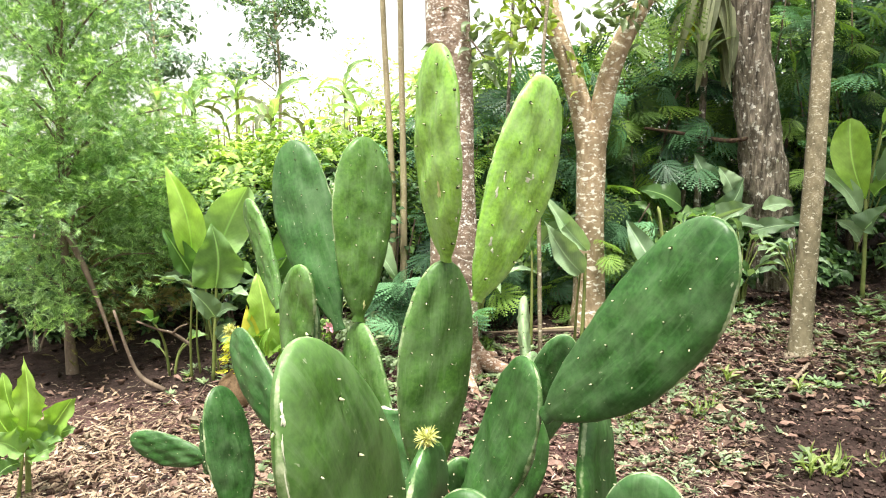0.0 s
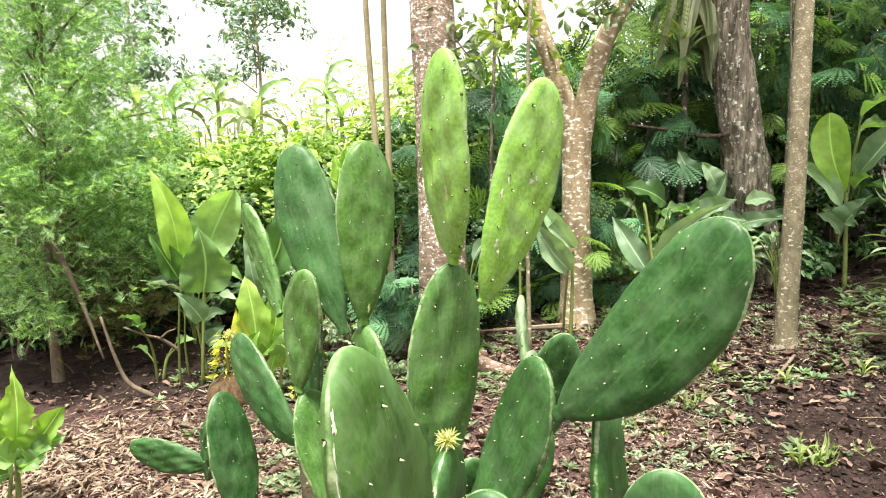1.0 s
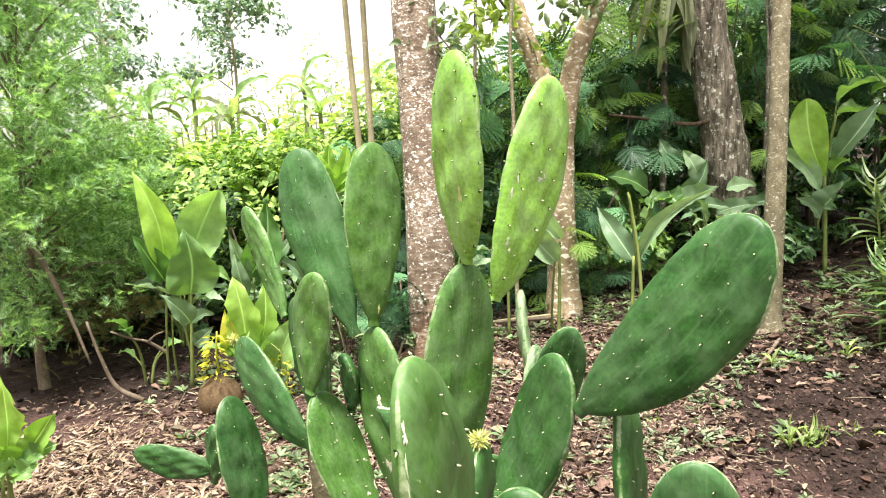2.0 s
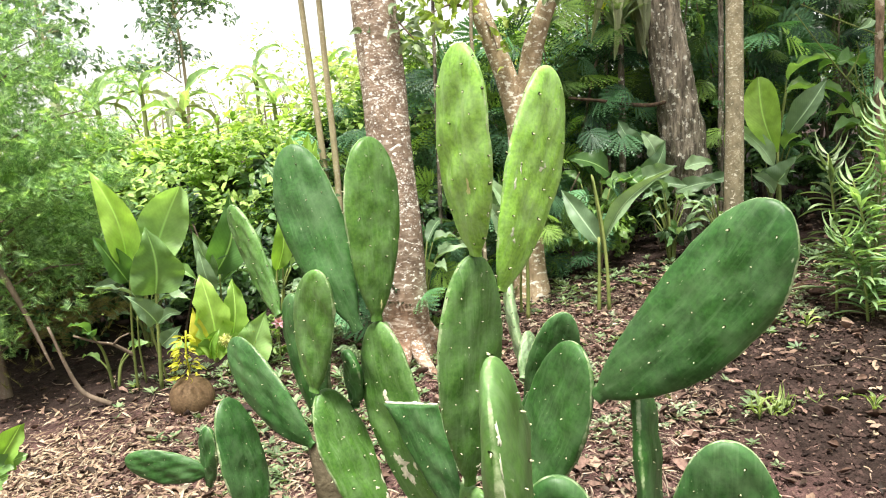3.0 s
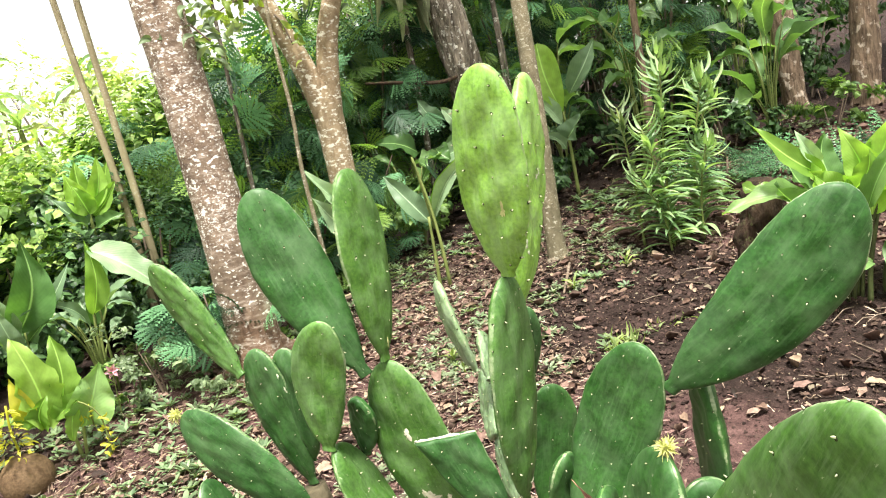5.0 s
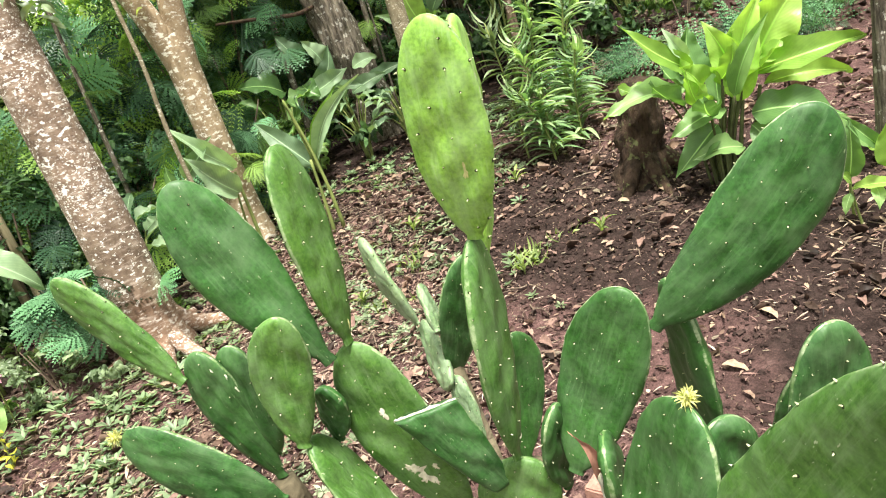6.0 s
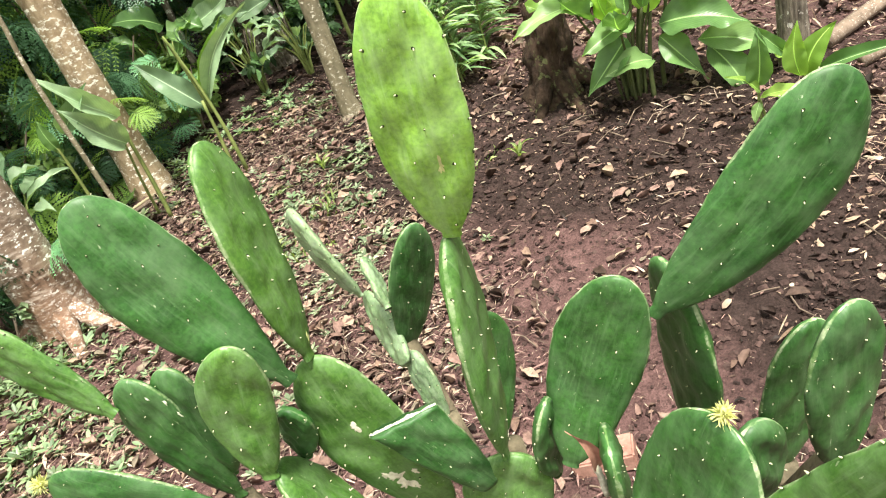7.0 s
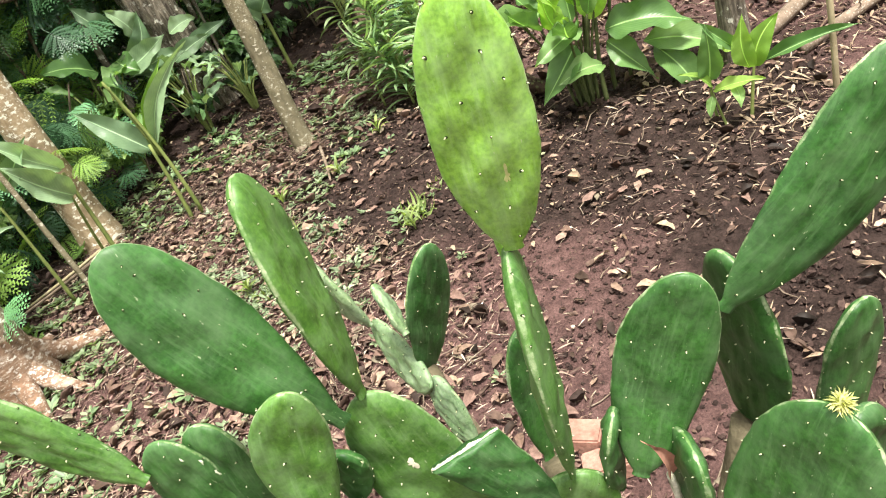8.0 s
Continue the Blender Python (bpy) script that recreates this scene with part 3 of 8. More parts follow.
def blob_points(rng, centre, radii, count, shell=0.75, clumps=0, spread=0.12):
    """Places and outward directions inside the uneven rim of an ellipsoid, gathered in clumps."""
    centre, radii = np.asarray(centre, float), np.asarray(radii, float)
    clumps = clumps or max(8, count // 45)
    d = rng.normal(size=(clumps, 3))
    d /= np.linalg.norm(d, axis=1)[:, None]
    r = shell + (1 - shell) * rng.random(clumps) ** 0.6 + 0.16 * rng.normal(size=clumps)
    cc = d * r[:, None]
    pick = rng.integers(0, clumps, count)
    p = cc[pick] + rng.normal(size=(count, 3)) * spread
    nrm = d[pick] + np.array([0, 0, 0.9])
    return centre + p * radii, nrm


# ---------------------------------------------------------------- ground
def damp_shade(x, y):
    """How dark the soil is, from 0 to 1: damp in the dug bed round the stump, shade put into the colour under the
    thicket and bushes.
    """
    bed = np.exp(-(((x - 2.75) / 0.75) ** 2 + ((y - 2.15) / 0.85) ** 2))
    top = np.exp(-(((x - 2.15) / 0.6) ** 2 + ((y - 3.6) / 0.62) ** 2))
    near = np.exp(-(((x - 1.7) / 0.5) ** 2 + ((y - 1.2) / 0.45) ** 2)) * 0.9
    # under thicket and hedge the shade is put into the soil colour
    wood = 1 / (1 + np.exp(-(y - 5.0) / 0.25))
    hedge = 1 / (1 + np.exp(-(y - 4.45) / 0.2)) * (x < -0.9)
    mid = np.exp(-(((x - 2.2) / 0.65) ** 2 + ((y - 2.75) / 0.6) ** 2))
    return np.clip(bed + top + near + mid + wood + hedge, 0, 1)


def build_ground():
    fine = np.concatenate([-np.geomspace(400, 8.2, 26), np.linspace(-8, 9, 171), np.geomspace(9.2, 400, 26)])
    finey = np.concatenate([-np.geomspace(400, 4.2, 22), np.linspace(-4, 11, 151), np.geomspace(11.2, 500, 26)])
    X, Y = np.meshgrid(fine, finey)
    rng = np.random.default_rng(3)
    Z = zg(X, Y) + np.where((np.abs(X) < 9) & (np.abs(Y - 4) < 8), rng.normal(size=X.shape) * 0.004, 0)
    v = np.stack([X, Y, Z], -1).reshape(-1, 3)
    w = len(fine)
    i, j = np.meshgrid(np.arange(len(finey) - 1), np.arange(w - 1), indexing="ij")
    a = (i * w + j).ravel()
    f = np.stack([a, a + 1, a + w + 1, a + w], 1).tolist()
    ob = part_np("ground", v, f, M_SOIL, None, "dark brown garden soil sloping gently upward", kind="structure")
    ob.data.attributes.new("damp_shade", "FLOAT", "POINT").data.foreach_set("value", damp_shade(v[:, 0], v[:, 1]).astype(np.float32))
    return ob


ground = build_ground()
ground["category"] = "ground"

# ---------------------------------------------------------------- the prickly pear
cactus = thing("prickly_pear_cactus", (0.0, 1.02, zg(0.0, 1.02)), "tall green prickly pear cactus with many flat oval pads", "cactus")
PAD_FACE = {}


def areole_template():
    """A short blunt peg leaning to one side, on a dark sunken cushion."""
    v, f = [], []
    for r, z, dx in ((0.0013, 0.0, 0.0), (0.0016, 0.0016, 0.0003), (0.0011, 0.0042, 0.0011), (0.0004, 0.0056, 0.0016)):
        for k in range(5):
            th = k * 2 * math.pi / 5
            v.append((dx + r * math.cos(th), r * math.sin(th), z))
    for i in range(3):
        f += [(i * 5 + k, i * 5 + (k + 1) % 5, i * 5 + 5 + (k + 1) % 5, i * 5 + 5 + k) for k in range(5)]
    f.append((15, 16, 17, 18, 19))
    k = len(v)
    v.append((-0.0008, 0.0, 0.0009))
    for q in range(7):
        th = q * 2 * math.pi / 7
        v.append((-0.001 + 0.0036 * math.cos(th), 0.003 * math.sin(th), 0.0))
    f += [(k, k + 1 + q, k + 1 + (q + 1) % 7) for q in range(7)]
    return v, f


AREOLE_V, AREOLE_F = areole_template()


def pad(base, tip, width, turn, a, bend, curve, young=0.1, thick=0.0, cut=False, label="", pale=False, slant=0.0):
    """One flat joint of the cactus from its base to its tip. turn: degrees by which its face is turned round its length;
    a: how slowly it widens; bend and curve: bow out of and along its face."""
    B, T = np.array(base, float), np.array(tip, float)
    ax = T - B
    L = np.linalg.norm(ax)
    ax = ax / L
    e1 = unit(np.array([1.0, 0, 0]) - ax * ax[0])
    e2 = np.cross(ax, e1)
    ph = radians(turn)
    u = e1 * math.cos(ph) + e2 * math.sin(ph)
    n = np.cross(ax, u)
    b = 0.5
    sm = a / (a + b)
    peak = sm ** a * (1 - sm) ** b
    half_t = thick or 0.0085 + 0.028 * width
    seed = int(abs(B[0]) * 7919 + abs(T[1]) * 4001 + abs(T[2]) * 911)
    rng = np.random.default_rng(seed)
    q = rng.random(6) * 6.28

    def half(s):
        if cut:
            return width / 2 * (0.3 + 0.7 * s ** 0.6)
        return max(width / 2 * (s ** a * (1 - s) ** b) / peak, 0.011 * (1 - s) ** 3 if s < 0.5 else 0.0)

    def at(s, c, side):
        """A point and the outward normal on a face: c from -1 to 1 across."""
        h = half(s)
        wob = 1 + 0.018 * math.sin(9 * s + q[0]) + 0.012 * math.sin(17 * s + q[1] + (2 if c > 0 else 0)) + 0.011 * math.sin(41 * s * L / 0.25 + q[5] + (1.3 if c > 0 else 0))
        rim = min(1.0, max(0.0, 1 - abs(c) ** 3.2)) ** 0.5
        full = min(1.0, h / (width / 2) * 1.15)
        end = 1 - (1 - full) ** 2
        relief = 0.0014 * math.sin(29 * s * L / 0.3 + q[2] + 3 * c) + 0.0017 * math.sin(6 * c + 13 * s + q[3]) + 0.0011 * math.sin(11 * c - 23 * s + q[4])
        t = half_t * rim * end + relief * rim * full ** 2
        p = B + ax * (L * s + slant * c * s) + u * (h * c * wob + curve * 4 * s * (1 - s)) + n * (bend * 4 * s * (1 - s) + side * t)
        return p, unit(n * side * (0.25 + rim) + u * np.sign(c) * abs(c) ** 4 * 1.2)

    NS, NC = 34, 11
    cs = [math.sin(math.pi / 2 * k / (NC - 1)) for k in range(-(NC - 1), NC)]
    ring = [(c, 1) for c in cs] + [(c, -1) for c in cs[-2:0:-1]]
    m = len(ring)
    verts, uv, flat, faces = [], [], [], []
    ss = [(1 - math.cos(math.pi * i / (NS - 1))) / 2 * 0.997 + 0.0015 for i in range(NS)]
    if cut:
        ss = [0.0015 + 0.9985 * i / (NS - 1) for i in range(NS)]
    for s in ss:
        for c, sd in ring:
            verts.append(at(s, c, sd)[0])
            tipward = max(0.0, (s - 0.86) / 0.14) if not cut else 0.0
            uv.append((max(abs(c) ** 2.2, tipward ** 3), s))
            flat.append((half(s) * c + (0.5 if sd > 0 else 0.0), L * s))
    for i in range(NS - 1):
        for k in range(m):
            k2 = (k + 1) % m
            faces.append((i * m + k, i * m + k2, (i + 1) * m + k2, (i + 1) * m + k))
    faces.append(tuple(range(m))[::-1])
    faces.append(tuple((NS - 1) * m + k for k in range(m)))
    mat = M_PAD[3] if pale else M_PAD[2] if young > 0.7 else M_PAD[1] if young > 0.3 else M_PAD[0]
    ob = part_np("pad", verts, faces, mat, cactus, label)
    lay = ob.data.uv_layers.new(name="pad")
    idx = np.empty(len(ob.data.loops), np.int32)
    ob.data.loops.foreach_get("vertex_index", idx)
    lay.data.foreach_set("uv", np.asarray(uv, np.float32)[idx].ravel())
    lay = ob.data.uv_layers.new(name="face")
    lay.data.foreach_set("uv", np.asarray(flat, np.float32)[idx].ravel())
    # areoles in staggered rows over both faces, and round the rim
    org, ups = [], []
    step = 0.028 + 0.13 * width
    rows = max(3, int(L / (step * 0.86)))
    for r in range(rows):
        s = (r + 0.6) / rows
        cols = max(1, int(round(2 * half(s) / step)))
        for k in range(cols):
            c = (2 * (k + 0.5 + (0.25 if r % 2 else -0.25)) / cols - 1) * 0.86
            if abs(c) > 0.9:
                continue
            for sd in (1, -1):
                p, nn = at(min(0.93, max(0.04, s + rng.normal() * 0.018)), c + rng.normal() * 0.07, sd)
                org.append(p); ups.append(nn)
        if not cut and r % 1 == 0:
            for c in (-0.985, 0.985):
                p, nn = at(min(0.985, s + rng.normal() * 0.01), c, 1)
                org.append(p); ups.append(nn)
    ups = np.array(ups)
    dirs = np.cross(ups, rng.normal(size=ups.shape))
    v, f = stamp(AREOLE_V, AREOLE_F, org, axes_from(dirs, ups), (0.5 + 0.3 * min(1.0, young)) * (0.6 + 0.5 * rng.random(len(org))))
    dots = part_np("areole_wool", v, f, M_AREOLE, ob, "pale woolly tufts with short bristles", smooth=False, kind="stuff")
    dots.data.materials.append(M_AREOLEBASE)
    per = len(AREOLE_F)
    which = np.zeros(len(dots.data.polygons), np.int32)
    ids = np.arange(len(which)) % per
    which[ids >= 16] = 1
    dots.data.polygons.foreach_set("material_index", which)
    PAD_FACE[ob.name] = at
    return ob


def scar(ob, s, c, side, length, width, mat=None, seed=0, lift=0.0005):
    """A dry corky patch with a ragged outline lying on a pad's face."""
    rng = np.random.default_rng(seed + 17)
    at = PAD_FACE[ob.name]
    N = 26
    th = np.arange(N) * 2 * math.pi / N
    rad = 0.75 + 0.28 * np.sin(2 * th + rng.random() * 6) + 0.2 * np.sin(3 * th + rng.random() * 6) + 0.16 * np.sin(7 * th + rng.random() * 6) + 0.12 * rng.normal(size=N)
    rad = np.clip(rad, 0.2, 1.3)
    verts, faces = [], []
    p, nn = at(s, c, side)
    verts.append(p + nn * lift * 1.6)
    for fr in (1 / 3, 2 / 3, 1.0):
        for k in range(N):
            p, nn = at(min(0.98, max(0.02, s + length * fr * rad[k] * math.sin(th[k]))), max(-0.99, min(0.99, c + width * fr * rad[k] * math.cos(th[k]))), side)
            verts.append(p + nn * (lift * (1.5 if fr < 0.9 else 0.1)))
    for k in range(N):
        faces.append((0, 1 + k, 1 + (k + 1) % N))
        for r in (0, 1):
            o = 1 + r * N
            faces.append((o + k, o + N + k, o + N + (k + 1) % N, o + (k + 1) % N))
    return part_np("scar", verts, faces, mat or M_SCAR, ob, "dry pale corky scar")


pad_a = pad((0.023, 0.948, 1.367), (0.01, 0.9, 1.64), 0.100, 124, 0.65, 0.006, 0.001, 0.9)
pad_b = pad((0.066, 1.007, 1.303), (0.165, 1.055, 1.623), 0.129, 42, 0.71, -0.005, 0.009, 0.75)
pad_d = pad((-0.0, 0.976, 1.03), (0.021, 0.956, 1.368), 0.115, 211, 0.76, 0.002, 0.004, 0.4)
pad_e1 = pad((-0.145, 1.135, 1.232), (-0.237, 1.206, 1.535), 0.108, 343, 0.87, 0.001, -0.009, 0.1)
pad_e2 = pad((-0.115, 1.125, 1.248), (-0.107, 1.141, 1.54), 0.105, 34, 0.79, -0.003, -0.000, 0.45)
pad_m = pad((-0.04, 1.096, 0.902), (-0.116, 1.131, 1.247), 0.132, 311, 0.67, -0.007, -0.014, 0.32)
pad_big = pad((0.135, 0.802, 1.208), (0.267, 0.628, 1.438), 0.113, 299, 0.79, -0.002, 0.017, 0.1)
pad_n = pad((0.04, 0.906, 1.007), (0.122, 0.821, 1.268), 0.113, 292, 0.65, 0.015, -0.003, 0.1)
pad_f = pad((-0.299, 1.372, 1.218), (-0.391, 1.489, 1.428), 0.080, 121, 0.68, -0.011, 0.012, 0.4)
pad_g1 = pad((-0.231, 1.328, 1.003), (-0.272, 1.356, 1.263), 0.098, 126, 0.77, -0.002, 0.013, 0.1)
pad_g2 = pad((-0.224, 1.33, 1.045), (-0.226, 1.32, 1.258), 0.105, 296, 0.64, -0.005, -0.001, 0.1)
pad_sm = pad((-0.224, 1.145, 1.136), (-0.201, 1.112, 1.34), 0.087, 318, 0.70, 0.007, -0.012, 0.32)
pad_k = pad((-0.121, 1.113, 0.883), (-0.214, 1.152, 1.136), 0.113, 51, 0.71, 0.004, 0.002, 0.6)
pad_l = pad((-0.248, 1.29, 0.985), (-0.409, 1.448, 1.159), 0.115, 122, 0.73, 0.011, -0.000, 0.1)
pad_p = pad((-0.358, 1.309, 0.828), (-0.405, 1.32, 1.083), 0.104, 54, 0.60, -0.003, -0.001, 0.1)
pad_p2 = pad((-0.503, 1.54, 0.821), (-0.485, 1.502, 0.965), 0.060, 134, 0.60, 0.000, -0.000, 0.1)
pad_q = pad((-0.496, 1.529, 0.856), (-0.679, 1.558, 0.891), 0.075, 137, 0.59, 0.003, 0.004, 0.1)
pad_w = pad((-0.06, 0.671, 0.925), (-0.061, 0.379, 1.385), 0.187, 79, 0.35, -0.031, -0.000, 0.35)
pad_v = pad((-0.053, 0.747, 0.888), (0.006, 0.658, 1.228), 0.157, 72, 0.53, -0.011, 0.011, 0.1)
pad_v2 = pad((0.047, 0.672, 1.053), (0.046, 0.654, 1.187), 0.081, 341, 0.59, -0.004, 0.002, 0.1)
pad_x1 = pad((0.206, 0.644, 0.961), (0.205, 0.621, 1.219), 0.106, 156, 0.70, -0.002, -0.001, 0.1)
pad_x3 = pad((0.302, 0.761, 0.806), (0.335, 0.713, 1.072), 0.115, 153, 0.62, -0.003, 0.001, 0.1)
pad_r = pad((0.214, 0.834, 0.946), (0.194, 0.815, 1.243), 0.124, 62, 0.48, -0.005, -0.011, 0.1)
pad_z = pad((0.198, 1.428, 0.915), (0.254, 1.34, 1.184), 0.099, 344, 0.66, 0.000, 0.001, 0.1)
pad_y = pad((0.1, 1.11, 0.894), (0.15, 1.111, 1.121), 0.094, 353, 0.78, 0.012, 0.012, 0.1)
pad_t1 = pad((0.222, 1.565, 0.993), (0.208, 1.671, 1.203), 0.094, 82, 0.63, 0.009, 0.002, 0.5, pale=True)
pad_t2 = pad((0.155, 1.381, 0.932), (0.241, 1.586, 0.979), 0.100, 102, 0.50, -0.007, 0.021, 0.5, pale=True)
pad_t3 = pad((0.158, 1.343, 0.783), (0.175, 1.389, 0.938), 0.065, 101, 0.59, 0.003, 0.003, 0.5, pale=True)
pad_t4 = pad((0.177, 1.404, 1.034), (0.21, 1.475, 1.117), 0.046, 45, 0.60, -0.001, 0.000, 0.1, pale=True)
pad_n2 = pad((0.058, 0.956, 0.948), (0.041, 0.916, 1.112), 0.071, 17, 0.59, 0.007, 0.000, 0.1)
pad_low = pad((-0.015, 0.998, 0.843), (0.012, 0.973, 1.023), 0.128, 304, 0.60, 0.007, -0.016, 0.35)
pad_h = pad((-0.162, 1.185, 1.093), (-0.166, 1.144, 1.199), 0.056, 116, 0.62, -0.004, -0.001, 0.1)
pad_u = pad((0.111, 0.901, 0.873), (0.019, 0.812, 1.1), 0.111, 45, 0.60, -0.000, 0.002, 0.1)
pad_cut = pad((-0.02, 1.005, 0.98), (-0.074, 1.053, 1.1325), 0.09, 323, 0.6, 0.0, 0.0, 0.1, cut=True, slant=-0.0164, label="broken-off pad with a dry white cut edge")


# woody lower stems that carry the joints
def cactus_stem(ctrl, r0, r1, seed):
    pts = spline(ctrl, 12)
    v, f = tube(pts, np.linspace(r0, r1, 12), 10, 0.12, seed)
    return part_np("stem", v, f, M_STEM, cactus, "grey-brown woody stem")


cactus_stem([(0.0, 1.02, zg(0, 1.02) - 0.05), (0.01, 1.04, 0.4), (-0.01, 1.02, 0.86)], 0.07, 0.04, 1)
cactus_stem([(0.0, 1.03, 0.25), (-0.1, 1.18, 0.6), (-0.12, 1.13, 0.9)], 0.05, 0.03, 2)
cactus_stem([(-0.06, 1.12, 0.5), (-0.2, 1.28, 0.8), (-0.24, 1.32, 1.0)], 0.04, 0.028, 3)
cactus_stem([(-0.1, 1.18, 0.6), (-0.3, 1.28, 0.7), (-0.36, 1.31, 0.84)], 0.035, 0.025, 4)
cactus_stem([(0.0, 1.0, 0.25), (-0.02, 0.85, 0.6), (-0.05, 0.74, 0.9)], 0.045, 0.03, 5)
cactus_stem([(-0.02, 0.85, 0.6), (-0.05, 0.72, 0.8), (-0.06, 0.672, 0.94)], 0.035, 0.026, 6)
cactus_stem([(0.01, 1.0, 0.3), (0.12, 0.9, 0.65), (0.205, 0.83, 0.95)], 0.045, 0.028, 7)
cactus_stem([(0.12, 0.9, 0.6), (0.2, 0.74, 0.8), (0.206, 0.645, 0.97)], 0.035, 0.025, 8)
cactus_stem([(0.12, 0.9, 0.6), (0.26, 0.8, 0.7), (0.302, 0.762, 0.82)], 0.035, 0.025, 9)
cactus_stem([(0.02, 1.03, 0.3), (0.1, 1.2, 0.55), (0.158, 1.34, 0.8)], 0.045, 0.026, 10)
cactus_stem([(0.1, 1.2, 0.55), (0.17, 1.36, 0.75), (0.198, 1.43, 0.93)], 0.03, 0.022, 11)
cactus_stem([(0.02, 1.03, 0.5), (0.05, 1.04, 0.7), (0.1, 1.1, 0.9)], 0.035, 0.024, 12)


# ---------------------------------------------------------------- trees
def tree_trunk(parent, name, ctrl, radii, mat, seed, sides=20, count=30, wobble=0.035, label="", relief=0.0):
    pts = spline(ctrl, count)
    rr = np.interp(np.linspace(0, 1, count), np.linspace(0, 1, len(radii)), radii)
    v, f = tube(pts, rr, sides, wobble, seed)
    if relief:
        # ridged plates of bark
        axis = np.repeat(pts, sides, axis=0)
        out = (v - axis) / (np.linalg.norm(v - axis, axis=1)[:, None] + 1e-9)
        v = v + out * np.array([relief * noise.noise((p[0] * 30, p[1] * 30, p[2] * 5)) + 0.5 * relief * noise.noise((p[0] * 70, p[1] * 70, p[2] * 12)) for p in v])[:, None]
    return part_np(name, v, f, mat, parent, label)


def build_trees():
    # the speckled trunk, with spreading roots
    x, y = 0.09, 4.32
    z = zg(x, y)
    t = thing("speckled_tree", (x, y, z), "leaning tree trunk with white lichen spots on brown bark", "tree")
    tree_trunk(t, "trunk", [(x, y, z - 0.1), (x - 0.01, y, z + 0.25), (x - 0.03, y, z + 1.2), (x - 0.08, y, z + 2.4), (x - 0.2, y + 0.05, z + 5.0)], [0.2, 0.15, 0.135, 0.128, 0.1], M_SPECK, 4, 26, 60)
    for k, (dx, dy) in enumerate(((0.5, -0.12), (-0.1, -0.42), (0.12, -0.38), (-0.35, 0.1), (0.3, 0.3))):
        tree_trunk(t, "root", [(x + dx * 0.1, y + dy * 0.1, z + 0.22), (x + dx * 0.45, y + dy * 0.45, zg(x + dx * .45, y + dy * .45) + 0.06), (x + dx * 1.2, y + dy * 1.2, zg(x + dx * 1.2, y + dy * 1.2) - 0.02)], [0.07, 0.05, 0.015], M_SPECK, 9 + k, 10, 12)
    # the forked tree
    x, y = 1.09, 5.21
    z = zg(x, y)
    t = thing("forked_tree", (x, y, z), "pale spotted tree trunk forking into two limbs", "tree")
    tree_trunk(t, "trunk", [(x, y, z - 0.1), (x - 0.01, y, z + 0.2), (x - 0.02, y, z + 0.9), (x - 0.025, y, z + 1.4), (x - 0.03, y, z + 1.62)], [0.17, 0.118, 0.103, 0.106, 0.03], M_PALEBARK, 14, 20, 36)
    tree_trunk(t, "limb", [(x - 0.03, y, z + 1.05), (x - 0.06, y, z + 1.36), (x - 0.12, y, z + 1.62), (x - 0.23, y + 0.02, z + 1.95), (x - 0.34, y + 0.05, z + 2.3), (x - 0.6, y + 0.25, z + 3.5)], [0.07, 0.083, 0.08, 0.072, 0.064, 0.04], M_PALEBARK, 15, 16, 32)
    tree_trunk(t, "limb", [(x - 0.01, y, z + 1.05), (x + 0.01, y - 0.01, z + 1.36), (x + 0.05, y - 0.02, z + 1.66), (x + 0.12, y - 0.03, z + 1.92), (x + 0.25, y, z + 2.2), (x + 0.45, y + 0.03, z + 2.52), (x + 0.95, y + 0.1, z + 3.2)], [0.07, 0.082, 0.078, 0.072, 0.066, 0.058, 0.04], M_PALEBARK, 16, 16, 32)
    # the slim straight tree
    x, y = 2.19, 4.29
    z = zg(x, y)
    t = thing("slim_tree", (x, y, z), "slim straight tree trunk with grey speckled bark", "tree")
    tree_trunk(t, "trunk", [(x, y, z - 0.08), (x, y, z + 0.15), (x + 0.02, y, z + 1.0), (x + 0.03, y, z + 2.2), (x + 0.02, y, z + 4.5)], [0.09, 0.066, 0.057, 0.052, 0.04], M_GREYBARK, 24, 16, 40)
    # the thick rough-barked tree
    x, y = 2.68, 5.87
    z = zg(x, y)
    t = thing("rough_bark_tree", (x, y, z), "thick tree with dark flaking bark leaning slightly", "tree")
    tree_trunk(t, "trunk", [(x + 0.05, y, z - 0.1), (x + 0.02, y, z + 0.3), (x - 0.07, y, z + 0.9), (x - 0.27, y, z + 2.2), (x - 0.6, y, z + 5)], [0.25, 0.2, 0.175, 0.15, 0.12], M_DARKBARK, 34, 72, 150, 0.05, relief=0.016)
    # bamboo-thin canes at the back
    for k, (x, y, lean) in enumerate(((-0.4, 5.65, -0.05), (-0.31, 5.6, -0.02))):
        z = zg(x, y)
        t = thing("slender_cane", (x, y, z), "slender upright cane with pale yellowish bark", "cane", "canes behind the cactus")
        tree_trunk(t, "cane_stem", [(x, y, z - 0.05), (x, y, z + 1.0), (x + lean * 1.6, y, z + 2.4), (x + lean * 3, y, z + 4.5)], [0.031, 0.027, 0.022, 0.016], M_CANE, 40 + k, 10, 26)
